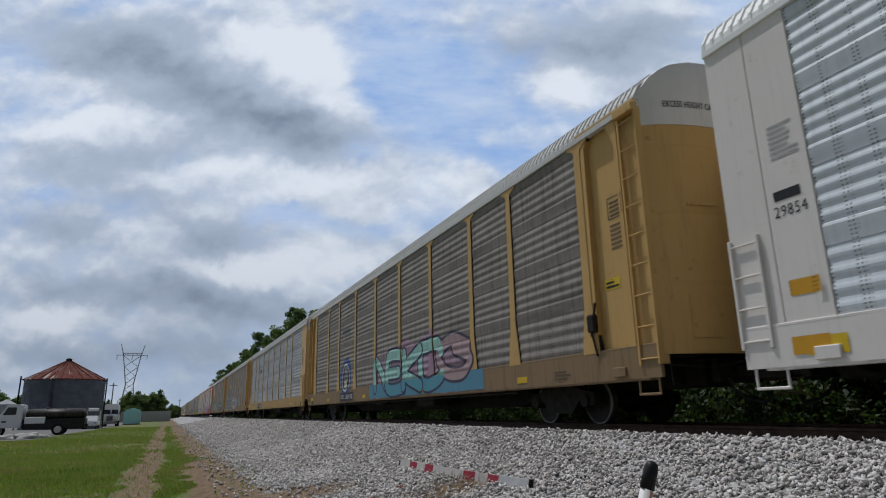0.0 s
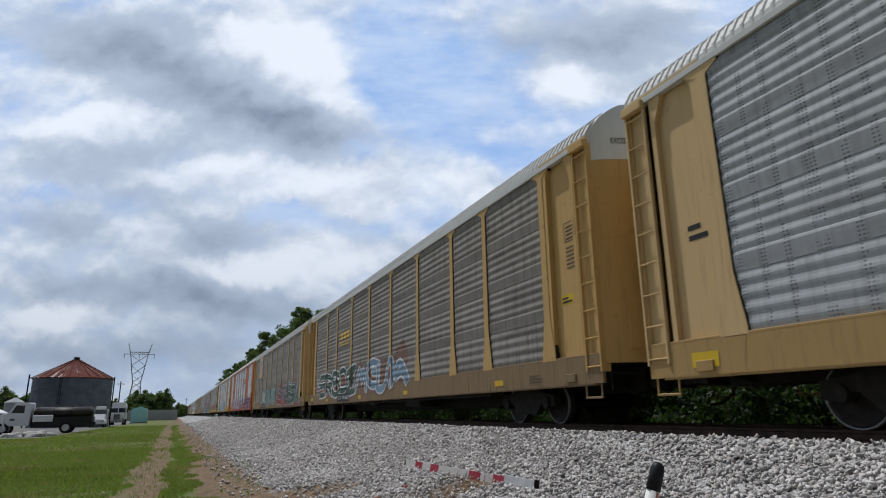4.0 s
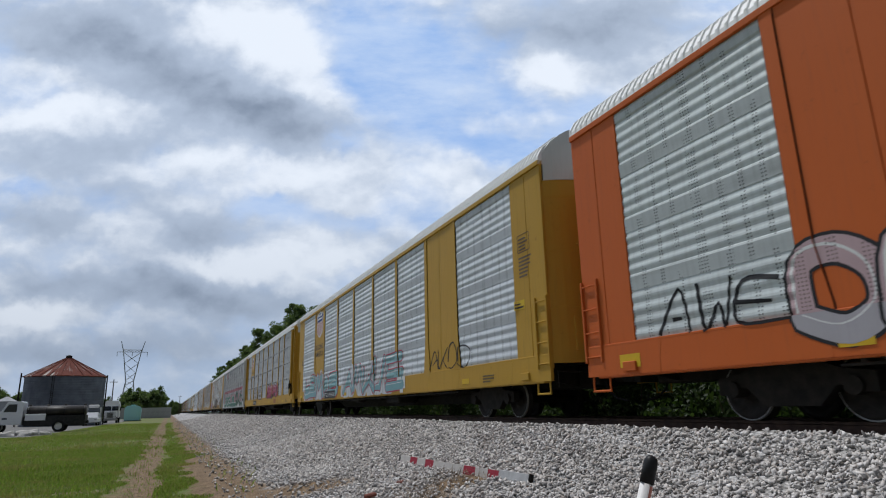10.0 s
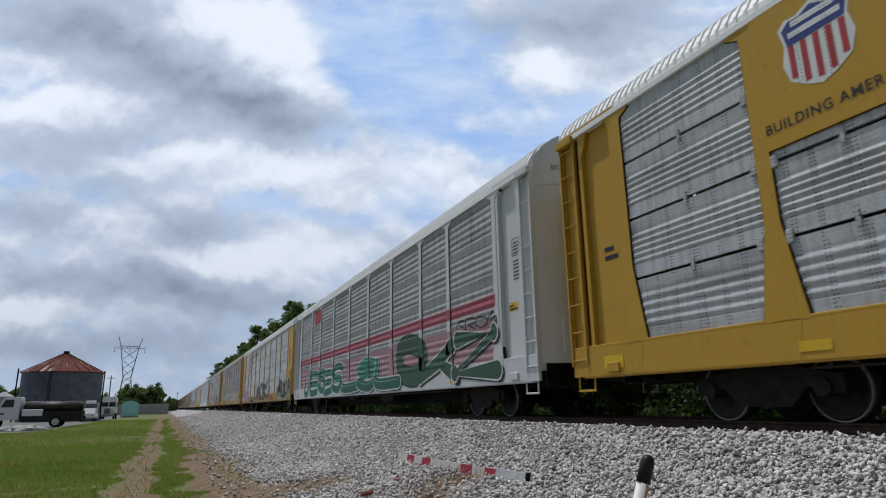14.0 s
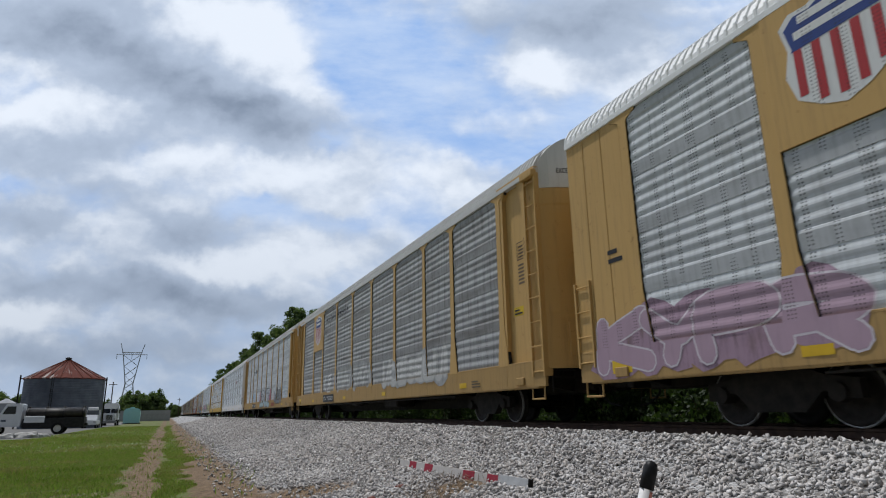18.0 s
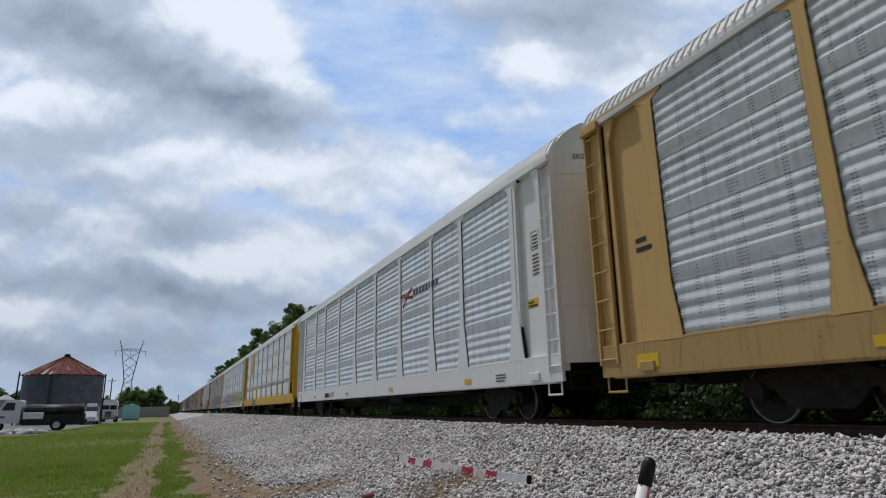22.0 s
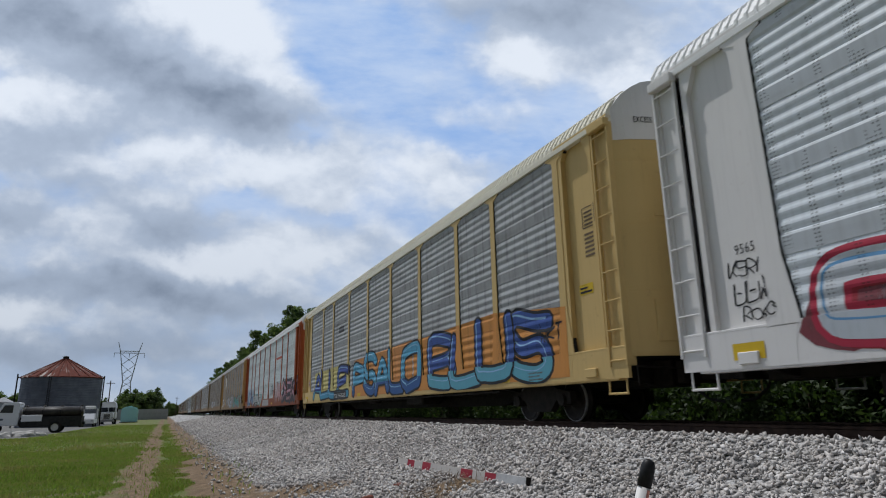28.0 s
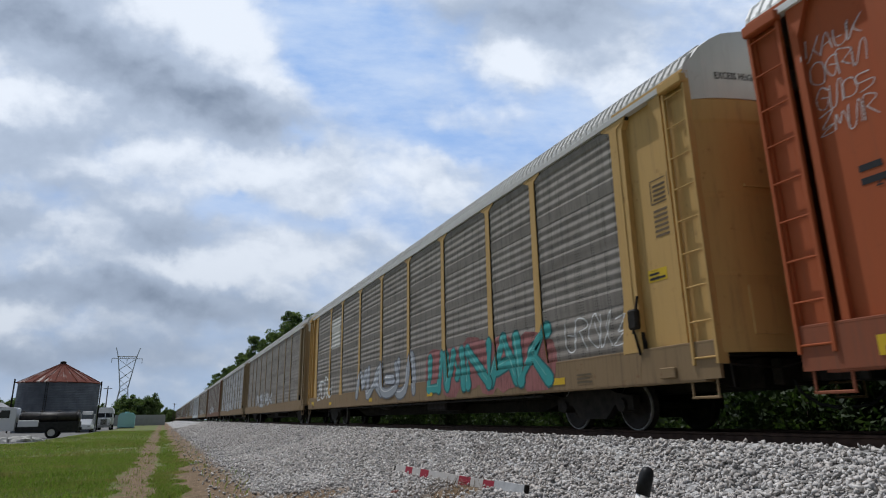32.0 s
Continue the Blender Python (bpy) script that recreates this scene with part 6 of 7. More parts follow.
    no_step_sign(c, s, 12.1, 1.75)
    piece(c, s, "AULE", 11.0, 4.2, 0.86, 2.1, (0.05, 0.085, 0.32), (0.012, 0.015, 0.03), 154, 0.24, 0.08, None, (0.06, 0.27, 0.42), (0.30, 0.48, 0.72), None, False, 0.1)
    tag(c, s, 4.3, 3.4, 1.75, 2.1, 3, BLACK, 155, 0.05, "WKT")
    lay("logo_mark", ribbon([(6.1, 3.6), (6.35, 3.6), (6.35, 4.2), (6.1, 4.2)], 0.06) + ribbon([(5.0, 3.6), (4.75, 3.6), (4.75, 4.2), (5.0, 4.2)], 0.06) + rect(6.0, 3.75, 0.95, 0.26), 0.006, spray((0.10, 0.10, 0.10)), c, s)

    c, s = add(spec_of(RUST_ORANGE, SHEET_GREEN, ROOF_WHITE, CAP_GREY, sill=paint("grimy_orange_sill", (0.25, 0.085, 0.045), 0.65, 1.2, 0.6)), "faded orange car carrier with pale green sides and mixed graffiti", 16, "997219")
    piece(c, s, "VCR5", 11.8, 7.6, 0.84, 2.2, (0.075, 0.20, 0.38), (0.62, 0.64, 0.66), 161, 0.34, 0.03, None, (0.06, 0.17, 0.33), WHITE, (0.02, 0.022, 0.03), True, 0.1)
    piece(c, s, "3174264", 7.3, 2.4, 0.95, 1.75, (0.46, 0.46, 0.46), (0.16, 0.18, 0.18), 162, 0.27, 0.04, (0.20, 0.38, 0.36), None, WHITE, None, True)
    piece(c, s, "VAK", -4.25, -7.7, 0.95, 2.2, (0.52, 0.28, 0.27), (0.10, 0.08, 0.07), 163, 0.32, 0.05, None, (0.44, 0.22, 0.20), (0.66, 0.52, 0.48), None, True)
    tag(c, s, -2.5, -4.1, 1.5, 2.15, 3, (0.04, 0.05, 0.05), 169, 0.10)
    piece(c, s, "XE5", -8.0, -12.2, 0.98, 2.2, (0.52, 0.28, 0.32), (0.035, 0.03, 0.038), 164, 0.16, 0.20, (0.045, 0.04, 0.05), (0.30, 0.16, 0.16), None, None, True)
    lay("paint_patch", [[(1.6, 0.80), (-1.9, 0.80), (-1.7, 1.24), (1.2, 1.24)]], 0.003, spray((0.36, 0.34, 0.33)), c, s)
    for i, z in enumerate((4.6, 4.25, 3.9, 3.55)):
        tag(c, s, 13.0, 12.3, z - 0.02, z + 0.24, 4, (0.58, 0.50, 0.48), 165 + i, 0.018)
    words(c, s, "287", 12.5, 2.72, 0.3, 0.14, BLACK)
    lay("logo_mark", rect(-4.5, 3.9, 2.4, 0.16), 0.006, spray((0.5, 0.10, 0.05)), c, s)

    c, s = add(spec_of(YELLOW, SHEET_DARK, sill=SILL_GRIME, brake=True), "yellow car carrier with dark sides and turquoise graffiti", 17)
    piece(c, s, "12N45", -3.1, -9.35, 0.88, 2.0, (0.05, 0.33, 0.31), (0.03, 0.13, 0.13), 171, 0.30, 0.045, (0.34, 0.13, 0.12), None, (0.20, 0.50, 0.46), None, True, 0.08)
    piece(c, s, "2581", 4.6, -1.8, 0.95, 2.15, (0.40, 0.42, 0.46), (0.14, 0.14, 0.15), 172, 0.27, 0.05, None, (0.34, 0.36, 0.38), WHITE)
    lay("white_plate", rect(9.0, 3.4, 1.6, 1.35), 0.004, spray((0.62, 0.60, 0.55)), c, s)
    tag(c, s, -10.0, -11.8, 1.45, 2.0, 5, WHITE, 173, 0.03)
    tag(c, s, 11.5, 8.6, 1.2, 2.0, 4, WHITE, 174, 0.12)

    # far cars: dimming at a grazing view put into duller frames and sheets
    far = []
    for spec, label, seed in ((spec_of(FAR_DULL, SHEET_DARK, sill=SILL_GRIME), "brownish car carrier with grey sides, toned down for distance", 31),
                              (spec_of(FAR_DULL, SHEET_GREY, ROOF_GREY, sill=SILL_GRIME), "dull yellow car carrier with grey sides, toned down for distance", 32),
                              (spec_of(paint("far_dim_brown_paint", (0.20, 0.11, 0.07), 0.65, 0.7, 0.6), SHEET_DARK), "brown car carrier with dark grey sides, toned down for distance", 33),
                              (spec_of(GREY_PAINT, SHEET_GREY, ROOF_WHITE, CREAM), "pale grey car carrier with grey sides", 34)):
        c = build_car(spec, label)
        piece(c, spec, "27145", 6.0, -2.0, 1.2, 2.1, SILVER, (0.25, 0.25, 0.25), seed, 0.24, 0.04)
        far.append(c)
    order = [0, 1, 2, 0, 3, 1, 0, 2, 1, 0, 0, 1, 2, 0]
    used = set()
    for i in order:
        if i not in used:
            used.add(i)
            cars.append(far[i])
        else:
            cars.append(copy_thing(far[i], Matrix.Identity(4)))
    return cars


cars = build_train()


# ---- surroundings ----
LEAF_TONES = [(0.075, 0.12, 0.05), (0.115, 0.17, 0.07), (0.155, 0.21, 0.09), (0.20, 0.24, 0.115)]
# darker than the trees: shade behind the train is put into these tones
SHADED_SHRUB_TONES = [(0.018, 0.034, 0.012), (0.033, 0.06, 0.02), (0.05, 0.085, 0.027), (0.085, 0.12, 0.045)]
BARK = rough_stuff("grey_brown_bark", (0.06, 0.045, 0.033), (0.14, 0.11, 0.085), 6.0, 0.95, 0.7)
LEAVES = island_stuff("tree_leaves", LEAF_TONES, 0.7, 0.25, True)
LEAF_V = [(-0.5, 0, 0), (0, -0.28, 0.06), (0.5, 0, 0), (0, 0.28, 0.06)]


def leaf_cloud(name, centres, radii, per, size, rng, mat):
    """Leaves strewn through clumps round the given centres."""
    cs, rs = np.array(centres, float), np.array(radii, float)
    c = np.repeat(cs, per, axis=0)
    r = np.repeat(rs, per)
    d = rng.normal(size=c.shape)
    d /= np.linalg.norm(d, axis=1)[:, None]
    p = c + d * (r * rng.random(len(r)) ** 0.45)[:, None] * np.array([1, 1, 0.8])
    s = size * (0.6 + 0.8 * rng.random(len(p)))
    m = turns(len(p), rng, 1.0) * s[:, None, None]
    return scatter_mesh(name, LEAF_V, [(0, 1, 2, 3)], np.concatenate([m, p[:, :, None]], 2), mat)


def build_tree(height, spread, seed, spiky=0.0):
    rng = np.random.default_rng(seed)
    tree = thing("tree", (0, 0, 0), "tall broad-leaved tree in full summer leaf", "tree", "trees behind the railway")
    bm = bmesh.new()
    top = height * 0.8
    pts = [Vector((0, 0, 0))]
    for i in range(1, 6):
        pts.append(Vector((rng.normal() * 0.25, rng.normal() * 0.25, top * i / 5)))
    for i, (a, b) in enumerate(zip(pts, pts[1:])):
        rod(bm, a, b, 0.42 * (1 - i / 6), 8, 0.42 * (1 - (i + 1) / 6))
    centres, radii = [], []
    for i in range(17):
        z = height * (0.22 + 0.74 * (i / 16))
        a = i * 2.4 + rng.normal() * 0.3
        reach = spread * (0.45 + 0.55 * math.sin(math.pi * min(1, 0.25 + 0.75 * i / 16))) * (0.75 + 0.4 * rng.random())
        end = Vector((math.cos(a) * reach * 0.8, math.sin(a) * reach * 0.8, z))
        rod(bm, (0, 0, z * 0.75), end, 0.12, 5, 0.03)
        for k in range(4):
            q = end * (0.55 + 0.15 * k) + Vector((rng.normal() * 0.5, rng.normal() * 0.5, rng.normal() * 0.5 + 0.2 * k))
            q.z = z + rng.normal() * 0.7
            centres.append(tuple(q))
            radii.append(spread * (0.2 + 0.16 * rng.random()))
    for k in range(3 + int(spiky * 4)):
        centres.append((rng.normal() * spread * 0.25, rng.normal() * spread * 0.25, height * (0.93 + 0.07 * rng.random())))
        radii.append(spread * 0.16)
    part("trunk", bm, BARK, tree)
    crown = new("crown", leaf_cloud("crown", centres, radii, 150, 0.5, rng, LEAVES))
    crown.parent = tree
    return tree


def build_shrub(seed, height=2.6, wide=1.0):
    rng = np.random.default_rng(seed)
    bush = thing("shrub", (0, 0, 0), "dense green trackside shrub", "shrub", "shrubs beside the railway")
    bm = bmesh.new()
    centres, radii = [], []
    for i in range(9):
        a = i * 0.7 + rng.normal() * 0.2
        end = Vector((math.cos(a) * wide, math.sin(a) * 1.3 * wide, height * (0.5 + 0.4 * rng.random())))
        rod(bm, (0.1 * math.cos(a), 0.1 * math.sin(a), 0), end, 0.035, 5, 0.01)
        for k in range(3):
            q = end * (0.35 + 0.33 * k)
            centres.append((q.x + rng.normal() * 0.2, q.y + rng.normal() * 0.25, max(0.25, q.z)))
            radii.append((0.42 + 0.25 * rng.random()) * (1 if wide < 1.5 else 1.9))
    part("stem_cluster", bm, BARK, bush)
    ob = new("foliage", leaf_cloud("foliage", centres, radii, 170 if wide < 1.5 else 330, 0.16 if wide < 1.5 else 0.26, rng, island_stuff("shaded_shrub_leaves", SHADED_SHRUB_TONES, 0.6, 0.3, True)))
    ob.parent = bush
    return bush


def woods():
    rng = np.random.default_rng(12)
    kinds = [build_tree(24.5, 5.2, 1, 1.0), build_tree(23.0, 6.0, 2), build_tree(25.5, 4.6, 3, 1.0)]
    places = [(24, 139), (27, 150), (31, 143), (25, 172), (28, 181), (24, 196), (30, 210), (26, 225), (25, 243), (29, 255), (25, 270), (27, 290),
              (25, 312), (28, 335), (25, 356), (27, 380), (25, 402), (30, 430), (36, 160), (38, 200), (38, 240)]
    for i, (x, y) in enumerate(places):
        m = pose(x, y, -1.3 - 1.4 * rng.random(), 0, 0, 360 * rng.random())
        if i < 3:
            kinds[i].matrix_basis = m
        else:
            copy_thing(kinds[i % 3], m)
    low = [build_tree(9.0, 4.6, 7), build_tree(7.5, 4.2, 8)]
    spots = [(-9.5, 236), (-6.0, 238), (-4.2, 239), (-7.5, 246), (-12.5, 241), (-38, 205), (-43, 208), (-34, 214), (-48, 212), (5.5, 420), (2.5, 470), (-22, 330), (-28, 345)]
    for i, (x, y) in enumerate(spots):
        m = pose(x, y, -1.4 - (0.9 if i > 4 else 0.2) - (0.6 if i in (0, 4) else 0), 0, 0, 360 * rng.random())
        if i < 2:
            low[i].matrix_basis = m
        else:
            copy_thing(low[i % 2], m)
    shrubs = [build_shrub(21), build_shrub(22, 3.0), build_shrub(23, 2.2)]
    n = 0
    for y in np.concatenate([np.arange(0.5, 40, 1.9), np.arange(40, 140, 4.5)]):
        for row in range(2):
            x = 13.4 + 2.0 * row + rng.normal() * 0.35
            m = pose(x, y + rng.normal() * 0.4, -1.15 - (0.1 if row else 0.25), 0, 0, 360 * rng.random())
            if n < 3:
                shrubs[n].matrix_basis = m
            else:
                copy_thing(shrubs[n % 3], m)
            n += 1
    # taller rows, unseen behind the train, added to shade the low shrubs
    tall = [build_shrub(24, 6.5, 2.4), build_shrub(25, 5.5, 2.2)]
    n = 0
    for y in np.arange(-4, 150, 3.4):
        for x in (16.0, 18.6):
            m = pose(x + rng.normal() * 0.5, y + rng.normal() * 0.6, -1.2, 0, 0, 360 * rng.random())
            if n < 2:
                tall[n].matrix_basis = m
            else:
                copy_thing(tall[n % 2], m)
            n += 1


woods()


def grass():
    rng = np.random.default_rng(9)
    blade = [(-0.5, 0, 0), (0.5, 0, 0), (0.32, 0.16, 0.6), (0.0, 0.42, 1.0), (-0.26, 0.16, 0.6)]
    waves = [(rng.normal() * f, rng.normal() * f, rng.random() * 6.3) for f in (0.25, 0.4, 0.7, 1.0, 1.5, 2.2, 3.0, 0.5, 1.2)]

    def patchy(x, y, k=0.0):
        return sum(np.sin(p * x + q * y + r + k) for p, q, r in waves) / 2.2
    xs, ys, hs = [], [], []
    for y0, y1, x0, n in ((-5, 10, -6, 16000), (10, 20, -7, 70000), (20, 34, -10, 70000), (34, 58, -13, 44000), (58, 110, -9, 22000)):
        x = x0 + (1.35 - x0) * rng.random(n)
        y = y0 + (y1 - y0) * rng.random(n)
        patch = patchy(x, y)
        edge = 0.3 * patchy(x, y, 2.0)
        bare = (x > -0.95 + 0.5 * edge) & (x < -0.05 + 0.4 * edge) & (patchy(x, y, 4.0) > -1.5)
        worn = patchy(x, y, 1.0) + np.where((y < 22) & (x < -0.9), 0.5, 0.0) > 1.1
        keep = (~bare | (rng.random(n) < 0.05)) & (x < 0.62 + edge) & ((y < 56) | (x > -9.4 + (y - 56) * 0.018)) & (~worn | (rng.random(n) < 0.25))
        xs.append(x[keep]), ys.append(y[keep])
        hs.append((0.035 + 0.05 * rng.random(n) + 0.07 * np.clip(patch, 0, 2) * rng.random(n))[keep])
    n = 420                                            # taller weeds along the stones and in tufts
    tuft = rng.random((60, 2)) * np.array([8.5, 40]) + np.array([-7, 12])
    pick = rng.integers(0, 60, n)
    xs.append(np.where(rng.random(n) < 0.4, 1.5 + 0.35 * rng.normal(size=n), tuft[pick, 0] + 0.15 * rng.normal(size=n)))
    ys.append(np.where(xs[-1] > 1.2, 13 + 45 * rng.random(n) ** 1.5, tuft[pick, 1] + 0.2 * rng.normal(size=n))), hs.append(0.06 + 0.16 * rng.random(n) ** 2)
    x, y, h = map(np.concatenate, (xs, ys, hs))
    a, lean = rng.random(len(x)) * 2 * np.pi, 0.4 + 1.3 * rng.random(len(x))
    w = 0.007 + 0.008 * rng.random(len(x)) + 0.0005 * y
    c, s = np.cos(a), np.sin(a)
    m = np.zeros((len(x), 3, 4))
    m[:, 0, 0], m[:, 1, 0] = c * w, s * w
    m[:, 0, 1], m[:, 1, 1] = -s * h * lean, c * h * lean
    m[:, 2, 2] = h
    m[:, 0, 3], m[:, 1, 3], m[:, 2, 3] = x, y, [ground_z(v) - 0.01 for v in x]
    me = bpy.data.meshes.new("grass")
    k = len(blade)
    v = np.einsum("nij,kj->nki", m[:, :, :3], np.array(blade)) + m[:, None, :, 3]
    me.vertices.add(len(x) * k)
    me.vertices.foreach_set("co", v.reshape(-1))
    me.loops.add(len(x) * k)
    me.loops.foreach_set("vertex_index", np.arange(len(x) * k, dtype=np.int32))
    me.polygons.add(len(x))
    me.polygons.foreach_set("loop_start", np.arange(len(x), dtype=np.int32) * k)
    me.update(calc_edges=True)
    me.materials.append(island_stuff("grass_blades", [(0.17, 0.26, 0.06), (0.24, 0.34, 0.08), (0.30, 0.40, 0.11), (0.35, 0.38, 0.15), (0.36, 0.29, 0.17)], 0.8, 0.12, True, 0.6))
    tagged(new("grass", me), "uneven green summer grass with dry patches", "grass", kind="stuff")


grass()


def grain_bin():
    bin_ = thing("grain_bin", (-15.1, 114, -1.25), "round corrugated steel grain bin with a rusty conical roof", "silo")
    wall_m = rough_stuff("weathered_bin_steel", (0.085, 0.095, 0.115), (0.145, 0.16, 0.185), 0.9, 0.6)
    bm = bmesh.new()
    n, r, h = 48, 5.5, 7.3
    rings = []
    for i in range(60):
        z = h * i / 59
        rr = r + (0.03 if i % 2 else 0)
        rings.append([bm.verts.new((rr * math.cos(math.tau * k / n), rr * math.sin(math.tau * k / n), z)) for k in range(n)])
    for p, q in zip(rings, rings[1:]):
        for k in range(n):
            bm.faces.new((p[k], p[(k + 1) % n], q[(k + 1) % n], q[k]))
    part("wall", bm, wall_m, bin_)

    def rust_roof():
        m, nn = material("rusted_roof_sheet")
        p = nn.coords()
        s = nn.split(p)
        ang = nn.math("ARCTAN2", s[1], s[0])
        run = nn.noise(nn.join(nn.math("MULTIPLY", ang, 7.0), nn.math("MULTIPLY", s[2], 0.35), 0.0), 1.0, 5.0, 0.6)
        c = nn.mix(nn.noise(p, 1.4, 6.0, 0.65), (0.075, 0.026, 0.022), (0.19, 0.06, 0.04))
        low = nn.math("MULTIPLY", nn.ramp(run, 0.52, 0.62), nn.math("SUBTRACT", 1.0, nn.ramp(s[2], 8.2, 9.6)))
        c = nn.mix(low, c, (0.42, 0.37, 0.34))
        nn.surface(c, 0.8, 0.0, nn.bump(run, 0.3, 0.02), 0.08)
        return m
    roof_m = cached("rust_roof", rust_roof)
    bm = bmesh.new()
    tip = [bm.verts.new((0.35 * math.cos(math.tau * k / n), 0.35 * math.sin(math.tau * k / n), 10.25)) for k in range(n)]
    rim = [bm.verts.new(((r + 0.22) * math.cos(math.tau * k / n), (r + 0.22) * math.sin(math.tau * k / n), h - 0.02 + (0.05 if k % 2 else 0))) for k in range(n)]
    low = [bm.verts.new((v.co.x * 0.97, v.co.y * 0.97, v.co.z - 0.12)) for v in rim]
    for k in range(n):
        j = (k + 1) % n
        bm.faces.new((rim[k], rim[j], tip[j], tip[k]))
        bm.faces.new((low[k], low[j], rim[j], rim[k]))
    bm.faces.new(tip)
    part("roof", bm, roof_m, bin_, "rust streaked conical sheet roof")
    for k in range(24):
        a = math.tau * k / 24
        bm = bmesh.new()
        rod(bm, ((r + 0.2) * math.cos(a), (r + 0.2) * math.sin(a), h + 0.07), (0.4 * math.cos(a), 0.4 * math.sin(a), 10.3), 0.045, 5)
        part("roof_rib", bm, roof_m, bin_)
    bm = bmesh.new()
    rod(bm, (0, 0, 10.2), (0, 0, 10.6), 0.42, 16)
    rod(bm, (0, 0, 10.6), (0, 0, 10.75), 0.5, 16, 0.1)
    part("roof_cap", bm, STEEL_DARK, bin_)
    bm = bmesh.new()
    for a in (math.radians(262), math.radians(259)):
        rod(bm, ((r + 0.1) * math.cos(a), (r + 0.1) * math.sin(a), 0), ((r + 0.1) * math.cos(a), (r + 0.1) * math.sin(a), h), 0.03, 5)
    for i in range(24):
        rod(bm, ((r + 0.1) * math.cos(math.radians(262)), (r + 0.1) * math.sin(math.radians(262)), 0.3 * i + 0.2), ((r + 0.1) * math.cos(math.radians(259)), (r + 0.1) * math.sin(math.radians(259)), 0.3 * i + 0.2), 0.02, 5)
    part("ladder", bm, STEEL_DARK, bin_)
    for dx in (-5.9, 5.75):
        bm = bmesh.new()
        box(bm, dx - 0.09, dx + 0.09, -0.9, -0.72, 0, 7.9 if dx < 0 else 7.6, 0.02)
        box(bm, dx - 0.1, dx + 0.8 * (1 if dx < 0 else -1), -0.8, -0.7, 7.3, 7.45)
        part("spout_leg", bm, STEEL_DARK, bin_)


grain_bin()


def pylon():
    tower = thing("transmission_tower", (-20.6, 380, -1.25), "tall grey steel lattice power pylon", "pylon")
    m = rough_stuff("galvanised_lattice", (0.20, 0.21, 0.21), (0.30, 0.31, 0.31), 2.0, 0.6)
    def leg(sx, sy):
        return [(sx * 4.2, sy * 4.2, 0), (sx * 1.9, sy * 1.9, 18.5), (sx * 4.4, sy * 0.8, 34.5), (sx * 5.9, sy * 0.2, 40.0)]
    for sx in (-1, 1):
        for sy in (-1, 1):
            bm = bmesh.new()
            p = leg(sx, sy)
            for a, b in zip(p, p[1:]):
                rod(bm, a, b, 0.17, 5)
            part("leg", bm, m, tower)
    def at(sx, sy, z):
        p = leg(sx, sy)
        zs = [q[2] for q in p]
        return tuple(float(np.interp(z, zs, [q[i] for q in p])) for i in (0, 1)) + (z,)
    for z0, z1 in ((2, 7), (7, 12), (12, 16), (16, 19), (19, 23), (23, 28), (28, 34)):
        bars_ = [(at(-1, sy, z0), at(1, sy, z1), 0.09) for sy in (-1, 1)] + [(at(1, sy, z0), at(-1, sy, z1), 0.09) for sy in (-1, 1)]
        bars_ += [(at(sx, -1, z0), at(sx, 1, z1), 0.08) for sx in (-1, 1)]
        for p, q, r in bars_:
            bm = bmesh.new()
            rod(bm, p, q, r, 4)
            part("brace", bm, m, tower)
    bm = bmesh.new()
    for y in (-0.7, 0.7):
        rod(bm, (-7.6, 0, 34.2), (7.6, 0, 34.2), 0.14, 4)
        rod(bm, (-5, y, 35.3), (5, y, 35.3), 0.12, 4)
    for i in range(10):
        rod(bm, (-5 + i, 0.7, 34.2 + 1.1 * (i % 2)), (-4 + i, 0.7, 34.2 + 1.1 * ((i + 1) % 2)), 0.08, 4)
    part("cross_arm", bm, m, tower)
    for x in (-7.4, 0, 7.4):
        bm = bmesh.new()
        rod(bm, (x, 0, 34.1), (x, 0, 31.7), 0.14, 6)
        part("insulator", bm, m, tower)


pylon()


def wheel_part(parent, x, y, z, r, w, name="wheel", axis="y"):
    """Road wheel with tyre, rim and hub."""
    def ring(profile, closed=True):
        bm = bmesh.new()
        n = 24
        rows = [[bm.verts.new((rr * math.cos(math.tau * k / n), h, rr * math.sin(math.tau * k / n))) for k in range(n)] for rr, h in profile]
        for p, q in zip(rows, rows[1:]):
            for k in range(n):
                bm.faces.new((p[k], p[(k + 1) % n], q[(k + 1) % n], q[k]))
        if closed:
            bm.faces.new(rows[0])
            bm.faces.new(rows[-1])
        bmesh.ops.recalc_face_normals(bm, faces=bm.faces)
        return bm
    m = Matrix.Translation((x, y, z))
    if axis == "x":
        m = m @ Matrix.Rotation(math.pi / 2, 4, "Z")
    t = part(name, ring([(r * 0.6, -w / 2), (r * 0.95, -w / 2), (r, -w * 0.35), (r, w * 0.35), (r * 0.95, w / 2), (r * 0.6, w / 2)], False), RUBBER_AND_GAP, parent)
    t.matrix_local = m
    part("rim", ring([(r * 0.22, -w * 0.38), (r * 0.5, -w * 0.3), (r * 0.61, -w * 0.49), (r * 0.61, w * 0.49), (r * 0.5, w * 0.3), (r * 0.22, w * 0.38)]),
         paint("rim_white", (0.62, 0.61, 0.58), 0.5, 0.3, 0.1), t)


TRUCK_WHITE = paint("white_vehicle_paint", (0.74, 0.75, 0.76), 0.35, 0.12, 0.03)


